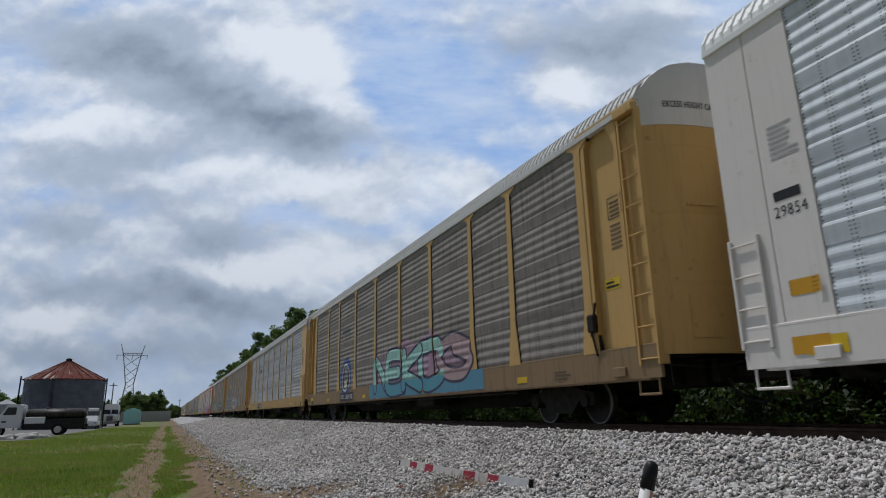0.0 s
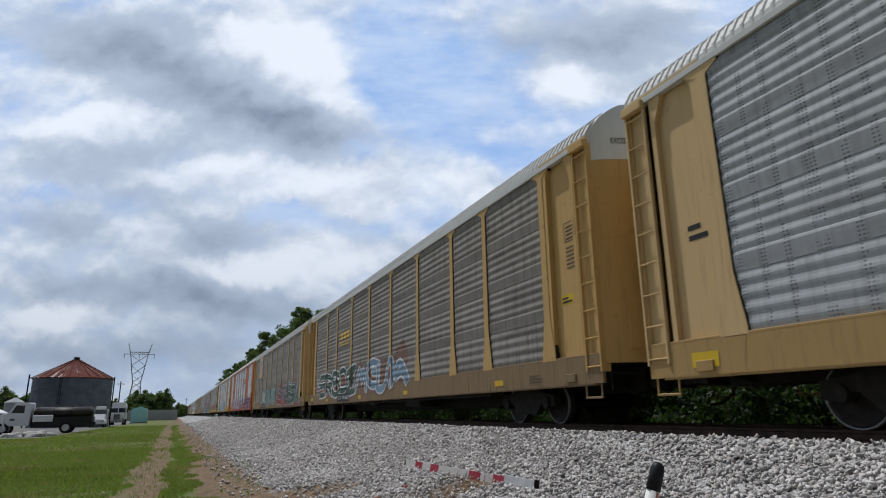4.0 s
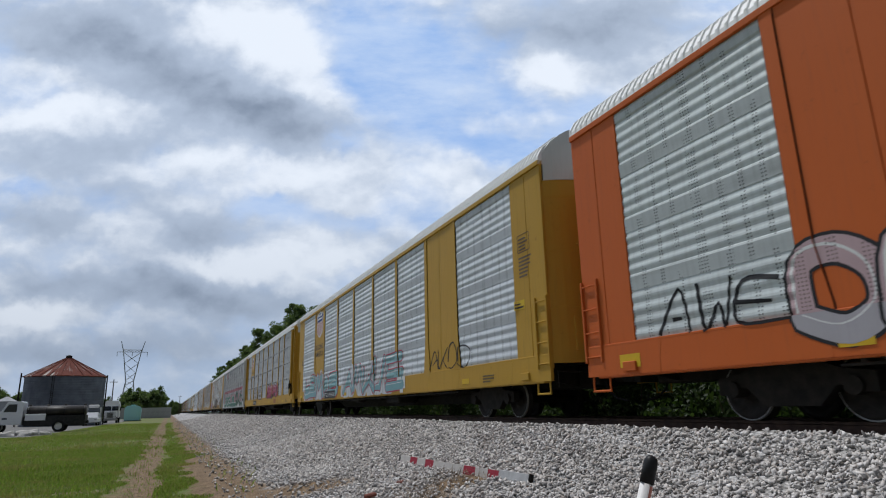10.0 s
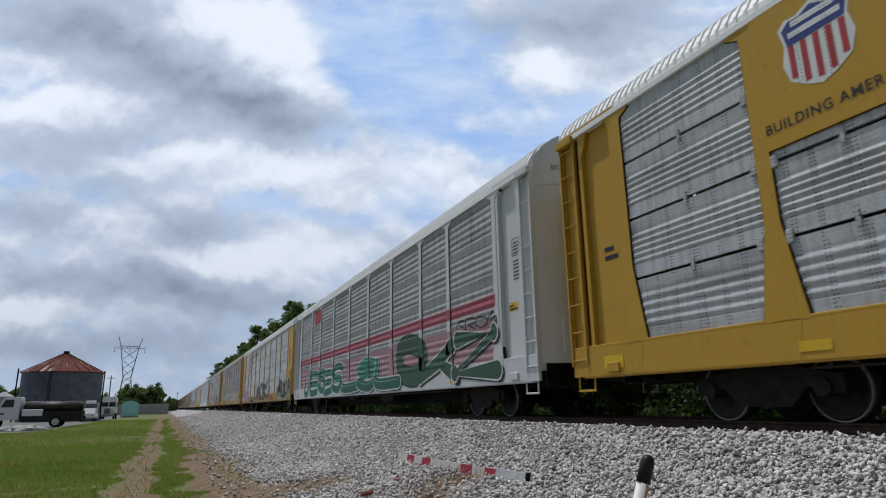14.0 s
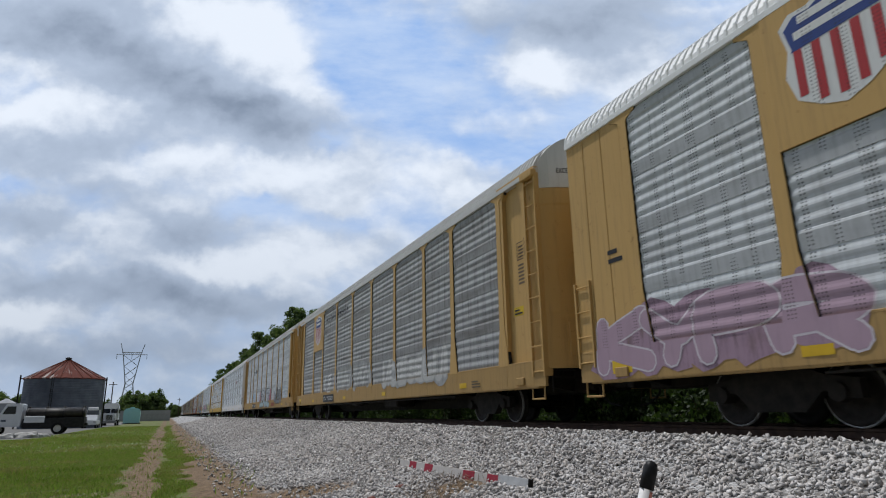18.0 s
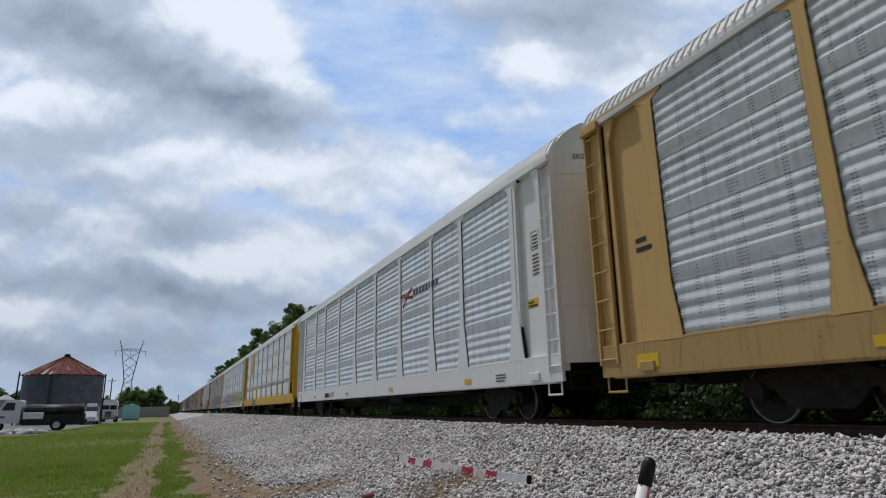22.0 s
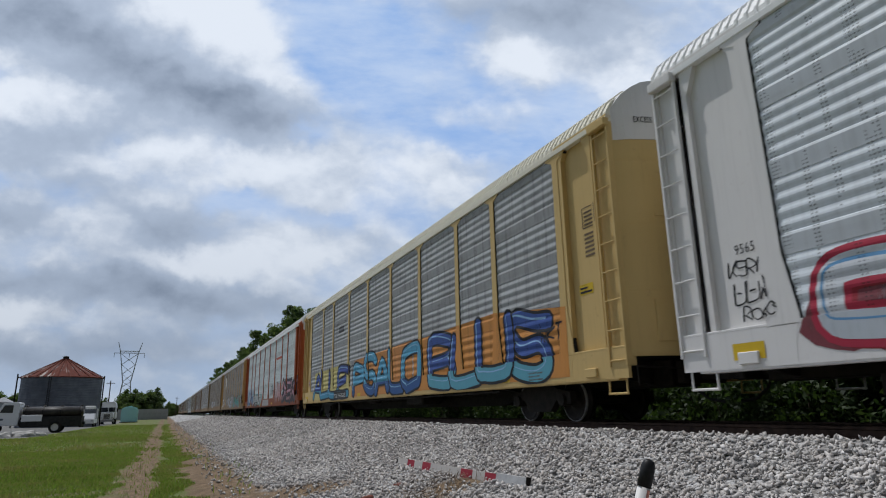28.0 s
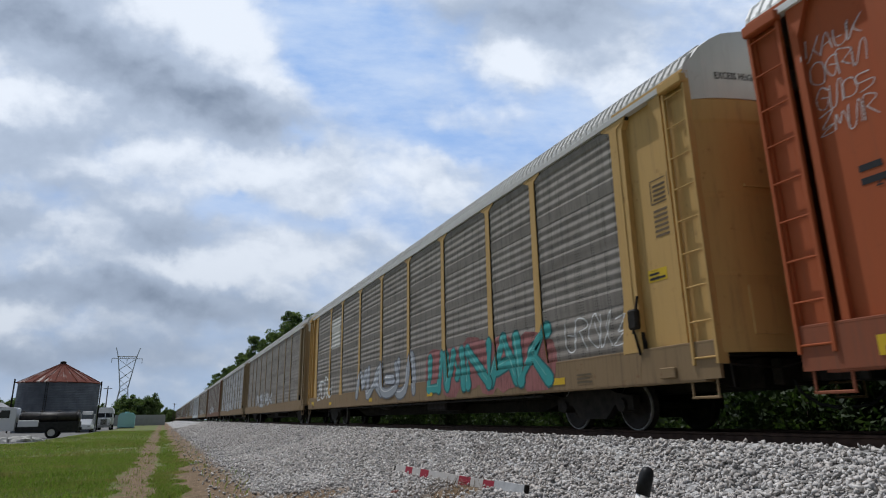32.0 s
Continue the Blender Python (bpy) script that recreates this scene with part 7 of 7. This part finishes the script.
def tank_truck():
    t = thing("tank_truck", (-11.8, 73.0, -1.25), "white cab truck with a dark tank, parked on gravel", "truck", "parked vehicles")
    black = rough_stuff("black_chassis", (0.015, 0.015, 0.016), (0.04, 0.04, 0.04), 5.0, 0.6)
    dark = rough_stuff("dark_tank_paint", (0.028, 0.026, 0.025), (0.07, 0.062, 0.055), 2.0, 0.5)
    bm = bmesh.new()
    box(bm, -3.4, 4.5, -0.45, 0.45, 0.75, 1.0, 0.02)
    box(bm, -0.7, 4.3, -1.15, -0.9, 0.62, 1.55, 0.03)
    box(bm, -0.7, 4.3, 0.9, 1.15, 0.62, 1.55, 0.03)
    box(bm, -0.9, 4.3, -0.9, 0.9, 0.6, 1.5, 0.02)
    part("chassis", bm, black, t)
    bm = bmesh.new()
    prism(bm, [(-1.0, 0.75), (-1.0, 2.85), (-1.25, 2.93), (-2.3, 2.9), (-2.75, 2.0), (-3.0, 1.9), (-3.0, 0.75)], "y", -1.1, 1.1)
    bmesh.ops.bevel(bm, geom=bm.edges[:], offset=0.05, segments=2, affect="EDGES")
    part("cab", bm, TRUCK_WHITE, t)
    bm = bmesh.new()
    prism(bm, [(-3.0, 0.8), (-3.0, 1.88), (-4.1, 1.7), (-4.35, 1.5), (-4.4, 0.8)], "y", -0.95, 0.95)
    bmesh.ops.bevel(bm, geom=bm.edges[:], offset=0.06, segments=2, affect="EDGES")
    part("hood", bm, TRUCK_WHITE, t)
    for y in (-1.115, 1.115):
        bm = bmesh.new()
        prism(bm, [(-1.5, 1.95), (-1.5, 2.65), (-2.2, 2.65), (-2.55, 1.95)], "x", 0, 0.01)
        for v in bm.verts:
            v.co = Vector((v.co.y, y + (v.co.x - 0.005), v.co.z))
        part("window", bm, glass(), t)
        bm = bmesh.new()
        box(bm, -2.6, -2.2, y - 0.02, y + 0.02, 1.25, 1.42, 0.005)
        part("door_mark", bm, spray((0.10, 0.12, 0.16)), t)
        bm = bmesh.new()
        box(bm, -0.75, 0.95, y - 0.05, y + 0.05, 1.1, 1.72, 0.03)
        part("tool_box", bm, TRUCK_WHITE, t)
        bm = bmesh.new()
        prism(bm, [(-4.25, 0.55), (-4.2, 1.0), (-3.9, 1.2), (-3.2, 1.2), (-2.95, 0.95), (-2.9, 0.55), (-3.05, 0.55), (-3.1, 0.9), (-3.3, 1.08), (-3.8, 1.08), (-4.05, 0.9), (-4.08, 0.55)], "x", 0, 0.28)
        for v in bm.verts:
            v.co = Vector((v.co.y, y - (0.14 if y > 0 else 0.14) + v.co.x, v.co.z))
        part("fender", bm, TRUCK_WHITE, t)
    bm = bmesh.new()
    prism(bm, [(0.98 * math.cos(math.tau * k / 20), 1.98 + 0.52 * math.sin(math.tau * k / 20)) for k in range(20)], "x", -0.75, 4.25)
    for v in bm.verts:
        v.co = Vector((v.co.x, v.co.y, v.co.z))
    bmesh.ops.bevel(bm, geom=[e for e in bm.edges if abs(e.verts[0].co.x - e.verts[1].co.x) < 1e-4], offset=0.08, segments=2, affect="EDGES")
    part("tank", bm, dark, t, "dark weathered tank", True)
    for x in (-0.6, 0.9, 2.4, 4.1):
        bm = bmesh.new()
        prism(bm, [(1.01 * math.cos(math.tau * k / 20), 1.98 + 0.55 * math.sin(math.tau * k / 20)) for k in range(20)], "x", x - 0.05, x + 0.05)
        part("tank_band", bm, black, t)
        bm = bmesh.new()
        box(bm, x - 0.12, x + 0.12, -0.2, 0.2, 2.46, 2.62, 0.03)
        part("hatch", bm, dark, t)
    for x, r in ((-3.1, 0.5), (2.1, 0.54)):
        for y in (-1.0, 1.0):
            wheel_part(t, x, y, r, r, 0.3 if x < 0 else 0.5)


tank_truck()


def semi_truck():
    t = thing("semi_truck", (-9.4, 128.0, -1.25), "white semi tractor parked nose towards the railway", "truck", "parked vehicles")
    bm = bmesh.new()
    prism(bm, [(-1.25, 0.9), (-1.25, 3.2), (-1.0, 3.9), (1.0, 3.9), (1.25, 3.2), (1.25, 0.9)], "y", 0.4, 3.6)
    bmesh.ops.bevel(bm, geom=bm.edges[:], offset=0.12, segments=2, affect="EDGES")
    part("cab", bm, TRUCK_WHITE, t)
    bm = bmesh.new()
    prism(bm, [(-1.0, 0.8), (-1.0, 1.75), (-0.8, 2.05), (0.8, 2.05), (1.0, 1.75), (1.0, 0.8)], "y", -1.5, 0.42)
    bmesh.ops.bevel(bm, geom=bm.edges[:], offset=0.1, segments=2, affect="EDGES")
    part("hood", bm, TRUCK_WHITE, t)
    for x in (-0.58, 0.58):
        bm = bmesh.new()
        box(bm, x - 0.52, x + 0.52, 0.36, 0.40, 2.15, 2.9, 0.02)
        part("windscreen", bm, glass(), t)
        bm = bmesh.new()
        box(bm, x * 1.5 - 0.12, x * 1.5 + 0.12, -1.54, -1.46, 1.0, 1.25, 0.02)
        part("headlight", bm, glass("lamp_glass", (0.5, 0.5, 0.5)), t)
    bm = bmesh.new()
    for i in range(7):
        box(bm, -0.5, 0.5, -1.56, -1.5, 0.95 + 0.13 * i, 1.02 + 0.13 * i)
    part("grille", bm, STEEL_DARK, t)
    bm = bmesh.new()
    box(bm, -1.2, 1.2, -1.75, -1.5, 0.45, 0.8, 0.05)
    part("bumper", bm, paint("grey_bumper", (0.3, 0.3, 0.3)), t)
    for x in (-1.45, 1.45):
        bm = bmesh.new()
        box(bm, x - 0.1, x + 0.1, 0.2, 0.28, 2.1, 2.75, 0.02)
        rod(bm, (x, 0.25, 2.7), (x * 0.85, 0.5, 2.8), 0.02, 5)
        part("mirror", bm, STEEL_DARK, t)
        wheel_part(t, x * 0.72, -0.7, 0.5, 0.5, 0.3, axis="x")
        wheel_part(t, x * 0.68, 3.9, 0.5, 0.5, 0.5, axis="x")


semi_truck()


def pickup():
    t = thing("pickup_truck", (-10.2, 106.0, -1.25), "white work pickup with a raised rack, parked on gravel", "truck", "parked vehicles")
    bm = bmesh.new()
    prism(bm, [(-0.95, 0.45), (-0.95, 1.0), (-0.85, 1.1), (0.85, 1.1), (0.95, 1.0), (0.95, 0.45)], "y", -2.4, 2.6)
    bmesh.ops.bevel(bm, geom=bm.edges[:], offset=0.06, segments=2, affect="EDGES")
    part("body", bm, TRUCK_WHITE, t)
    bm = bmesh.new()
    prism(bm, [(-1.0, 1.1), (-0.5, 1.85), (0.9, 1.85), (1.1, 1.1)], "x", -0.85, 0.85)
    bmesh.ops.bevel(bm, geom=bm.edges[:], offset=0.05, segments=2, affect="EDGES")
    part("cabin", bm, TRUCK_WHITE, t)
    bm = bmesh.new()
    prism(bm, [(-0.94, 1.16), (-0.52, 1.78), (-0.5, 1.80), (-0.96, 1.14)], "x", -0.75, 0.75)
    part("windscreen", bm, glass(), t)
    bm = bmesh.new()
    for x in (-0.9, 0.9):
        for y in (1.2, 2.5):
            rod(bm, (x, y, 1.1), (x, y, 2.5), 0.05, 5)
        rod(bm, (x, 1.0, 2.5), (x, 2.6, 2.5), 0.05, 5)
    box(bm, -0.7, 0.7, 1.2, 1.7, 2.5, 2.95, 0.1)
    part("rack", bm, paint("rack_white", (0.6, 0.6, 0.6)), t)
    for x in (-0.82, 0.82):
        wheel_part(t, x, -1.5, 0.38, 0.38, 0.25, axis="x")
        wheel_part(t, x, 1.6, 0.38, 0.38, 0.25, axis="x")
        bm = bmesh.new()
        box(bm, x * 0.85 - 0.15, x * 0.85 + 0.15, -2.44, -2.38, 0.75, 0.95, 0.02)
        part("headlight", bm, glass("lamp_glass"), t)


pickup()


def yard_things():
    t = thing("storage_tank", (-6.9, 150, -1.25), "pale turquoise plastic storage tank", "tank")
    bm = bmesh.new()
    out = [(-1.55, 0.1), (-1.6, 2.4), (-1.35, 3.0), (-0.6, 3.2), (0.6, 3.2), (1.35, 3.0), (1.6, 2.4), (1.55, 0.1)]
    prism(bm, out, "y", -1.4, 1.4)
    bmesh.ops.bevel(bm, geom=bm.edges[:], offset=0.12, segments=2, affect="EDGES")
    part("body", bm, paint("pale_turquoise", (0.36, 0.64, 0.64), 0.45, 0.15, 0.02), t)
    bm = bmesh.new()
    rod(bm, (0, 0, 3.18), (0, 0, 3.35), 0.4, 16)
    part("lid", bm, paint("pale_turquoise", (0.28, 0.56, 0.56)), t)
    bm = bmesh.new()
    box(bm, -1.7, 1.7, -1.5, 1.5, 0, 0.14, 0.02)
    part("skid", bm, STEEL_DARK, t)

    f = thing("metal_fence", (-6.2, 205, -1.25), "grey corrugated metal fence across the yard", "fence")
    fm = rough_stuff("weathered_fence_sheet", (0.30, 0.31, 0.31), (0.42, 0.43, 0.43), 0.8, 0.6)
    def sheet(bm):
        n = 12
        a = [(bm.verts.new((-0.7 + 1.4 * i / n, 0.03 * (i % 2), 0.1)), bm.verts.new((-0.7 + 1.4 * i / n, 0.03 * (i % 2), 3.1))) for i in range(n + 1)]
        for p, q in zip(a, a[1:]):
            bm.faces.new((p[0], q[0], q[1], p[1]))
    me = geo("fence_sheet", fm, sheet)
    for i in range(10):
        share("fence_sheet", me, f, Matrix.Translation((-6.2 + 1.38 * i, 0, 0)))
        if i % 2 == 0:
            share("fence_post", geo("fence_post", STEEL_DARK, lambda bm: box(bm, -0.06, 0.06, 0.04, 0.16, 0, 3.0)), f, Matrix.Translation((-6.9 + 1.38 * i, 0, 0)))

    s = thing("shed", (-23.5, 92, -1.25), "low shed with a pale metal roof", "shed")
    bm = bmesh.new()
    box(bm, -4, 4, -3, 3, 0, 2.0, 0.03)
    part("wall", bm, rough_stuff("shed_wall", (0.07, 0.07, 0.075), (0.13, 0.13, 0.135), 1.5), s)
    bm = bmesh.new()
    prism(bm, [(-4.3, 1.95), (0, 3.9), (4.3, 1.95), (4.3, 2.07), (0, 4.05), (-4.3, 2.07)], "y", -3.3, 3.3)
    part("roof", bm, paint("pale_roof", (0.66, 0.66, 0.65), 0.5, 0.2, 0.1), s)

    b = thing("small_grain_bin", (-37.5, 190, -1.25), "small pale steel grain bin beside trees", "silo")
    bm = bmesh.new()
    rod(bm, (0, 0, 0), (0, 0, 5.2), 2.2, 24)
    part("wall", bm, rough_stuff("pale_bin_steel", (0.3, 0.31, 0.32), (0.4, 0.41, 0.42), 1.0), b)
    bm = bmesh.new()
    rod(bm, (0, 0, 5.2), (0, 0, 6.4), 2.3, 24, 0.2)
    part("roof", bm, rough_stuff("pale_bin_steel", (0.3, 0.31, 0.32), (0.4, 0.41, 0.42), 1.0), b)

    for x, y, h in ((-12.6, 170, 9.6), (4.6, 330, 9.5)):
        p = thing("utility_pole", (x, y, -1.25), "weathered wooden utility pole", "pole", "utility poles")
        bm = bmesh.new()
        rod(bm, (0, 0, 0), (0, 0, h), 0.16, 8, 0.11)
        part("pole", bm, BARK, p)
        bm = bmesh.new()
        box(bm, -0.9, 0.9, -0.06, 0.06, h - 0.7, h - 0.55)
        part("cross_arm", bm, BARK, p)

    rng = np.random.default_rng(5)
    pile_m = rough_stuff("broken_concrete", (0.30, 0.29, 0.27), (0.50, 0.49, 0.46), 3.0, 0.9)
    for i, (x, y, r) in enumerate(((-11.6, 61, 0.62), (-10.9, 61.4, 0.7), (-10.1, 61, 0.75), (-9.4, 61.5, 0.6), (-12.4, 61.6, 0.5), (-10.5, 60.7, 0.45))):
        bm = bmesh.new()
        bmesh.ops.create_icosphere(bm, subdivisions=2, radius=1.0)
        for v in bm.verts:
            k = 0.8 + 0.35 * noise.noise(v.co * 1.7 + Vector((i * 3.1, 0, 0)))
            v.co = Vector((v.co.x * r * 1.3 * k, v.co.y * r * k, max(-0.1, v.co.z * r * 0.75 * k)))
        ob = link_mesh("rubble_heap", bm, pile_m)
        ob.location = (x, y, -1.22)
        tagged(ob, "pale heap of broken concrete rubble", "rubble", "rubble heaps")


yard_things()


def gate_arm():
    a, b = Vector((4.47, 12.6, -0.80)), Vector((4.62, 7.77, -0.77))
    d = b - a
    arm = thing("crossing_gate_arm", a, "broken red and white crossing gate arm lying on ballast", "gate arm")
    arm.matrix_basis = Matrix.Translation(a + Vector((0, 0, 0.055))) @ Matrix.Rotation(math.atan2(d.y, d.x), 4, "Z") @ Matrix.Rotation(radians(-12), 4, "X")
    n = d.length
    white = paint("worn_white_reflective", (0.42, 0.395, 0.37), 0.6, 0.6, 0.1)
    red = paint("red_reflective", (0.26, 0.025, 0.04), 0.55, 0.4, 0.1)
    metal = rough_stuff("dull_aluminium", (0.30, 0.30, 0.30), (0.45, 0.45, 0.45), 5.0, 0.5)
    cuts = [0.0, 0.109, 0.181, 0.262, 0.339, 0.59, 0.674, 0.759, 0.83]
    for i, (s, e) in enumerate(zip(cuts, cuts[1:])):
        bm = bmesh.new()
        box(bm, s * n, e * n, -0.022, 0.022, -0.055, 0.095 + 0.0001 * i, 0.004)
        part("red_stripe" if i % 2 else "white_stripe", bm, red if i % 2 else white, arm)
    bm = bmesh.new()
    box(bm, 0.83 * n, n, -0.03, 0.03, -0.065, 0.115, 0.006)
    part("metal_sleeve", bm, metal, arm)
    bm = bmesh.new()
    box(bm, n, n + 0.03, -0.035, 0.035, -0.07, 0.12, 0.005)
    part("end_cap", bm, STEEL_DARK, arm)
    bm = bmesh.new()
    box(bm, -0.05, 0, -0.03, 0.03, -0.06, 0.065, 0.005)
    part("end_cap", bm, STEEL_DARK, arm)


gate_arm()


def marker_post():
    top, base = Vector((2.82, 3.23, -0.03)), Vector((2.48, 3.37, -1.16))
    up = (top - base)
    p = thing("cable_marker_post", base, "white plastic marker post with a black domed cap", "marker post")
    p.matrix_basis = Matrix.Translation(base) @ up.to_track_quat("Z", "Y").to_matrix().to_4x4()
    h, r = up.length, 0.042
    bm = bmesh.new()
    rod(bm, (0, 0, 0), (0, 0, h - 0.15), r * 0.94, 20)
    part("tube", bm, paint("white_plastic", (0.70, 0.68, 0.66), 0.4, 0.15, 0.0), p, "", True)
    bm = bmesh.new()
    n = 20
    prof = [(r * 1.04, h - 0.17), (r * 1.04, h - 0.06), (r * 0.98, h - 0.035), (r * 0.8, h - 0.012), (r * 0.45, h), (0.004, h + 0.004)]
    rows = [[bm.verts.new((q * math.cos(math.tau * k / n), q * math.sin(math.tau * k / n), z)) for k in range(n)] for q, z in prof]
    for c, d in zip(rows, rows[1:]):
        for k in range(n):
            bm.faces.new((c[k], c[(k + 1) % n], d[(k + 1) % n], d[k]))
    bm.faces.new(rows[-1])
    bm.faces.new(rows[0])
    bmesh.ops.recalc_face_normals(bm, faces=bm.faces)
    part("cap", bm, rough_stuff("black_plastic", (0.012, 0.012, 0.013), (0.025, 0.025, 0.026), 40.0, 0.45, 0.1), p, "black domed cap", True)
    for z0, z1, c, name in ((h - 0.29, h - 0.18, (0.62, 0.26, 0.20), "warning_band"), (h - 0.42, h - 0.34, BLACK, "text_band")):
        bm = bmesh.new()
        a0, a1 = radians(195), radians(285)
        m = 10
        q = [(r * 0.955 * math.cos(a0 + (a1 - a0) * k / m), r * 0.955 * math.sin(a0 + (a1 - a0) * k / m)) for k in range(m + 1)]
        vs = [(bm.verts.new((x, y, z0)), bm.verts.new((x, y, z1))) for x, y in q]
        for c1, c2 in zip(vs, vs[1:]):
            bm.faces.new((c1[0], c2[0], c2[1], c1[1]))
        part(name, bm, spray(c), p)


marker_post()


def loose_bits():
    for name, at, size, turn, label, cat, col in (
            ("stick", (4.7, 21.3, -0.72), (0.5, 0.05, 0.04), 25, "short dark stick on the ballast", "stick", (0.03, 0.025, 0.02)),
            ("rust_plate", (3.75, 10.6, -0.95), (0.16, 0.12, 0.03), 40, "small rusty plate among the stones", "scrap metal", (0.12, 0.04, 0.03)),
            ("brick_piece", (3.0, 9.9, -1.05), (0.2, 0.1, 0.06), 10, "broken red brick among the stones", "brick", (0.16, 0.06, 0.045))):
        bm = bmesh.new()
        box(bm, -size[0] / 2, size[0] / 2, -size[1] / 2, size[1] / 2, 0, size[2], min(size) * 0.3)
        ob = link_mesh(name, bm, rough_stuff(name + "_surface", tuple(0.7 * c for c in col), tuple(1.4 * c for c in col), 12.0))
        ob.matrix_basis = pose(*at, 4, -8, turn)
        tagged(ob, label, cat)


def dry_weeds():
    rng = np.random.default_rng(31)
    n = 420
    x = np.where(rng.random(n) < 0.5, 4.25, 3.5) + 0.22 * rng.normal(size=n)
    y = np.where(x > 3.9, 9.6, 9.0) + 0.5 * rng.normal(size=n)
    m = turns(n, rng, 1.1) * (0.12 + 0.22 * rng.random(n))[:, None, None]
    z = np.array([ground_z(v) for v in x]) + 0.05
    me = scatter_mesh("dry_weeds", [(-0.5, 0, 0), (0, -0.02, 0.05), (0.5, 0, 0.1), (0, 0.02, 0.05)], [(0, 1, 2, 3)], np.concatenate([m, np.stack([x, y, z], 1)[:, :, None]], 2),
                      island_stuff("dry_straw", [(0.16, 0.11, 0.075), (0.24, 0.18, 0.12), (0.32, 0.25, 0.17)], 0.8, 0.2))
    tagged(new("dry_weeds", me), "dry brown weed stalks matted on the ballast", "weeds", kind="stuff")


loose_bits()
dry_weeds()


def motions():
    times = [2.0 * i for i in range(17)]
    slack = {0: -0.35}
    for k, car in enumerate(cars):
        walk(car, [(t, pose(TRACK_X, (k - 0.5) * PITCH + slack.get(k, 0.0) - train_shift(t), 0)) for t in times])
    drift = Vector((-7.27, -2.95, 0))
    walk(clouds, [(t, Matrix.Translation(EYE + drift * (t - 16.5))) for t in (0.0, 16.0, 32.0)])


motions()
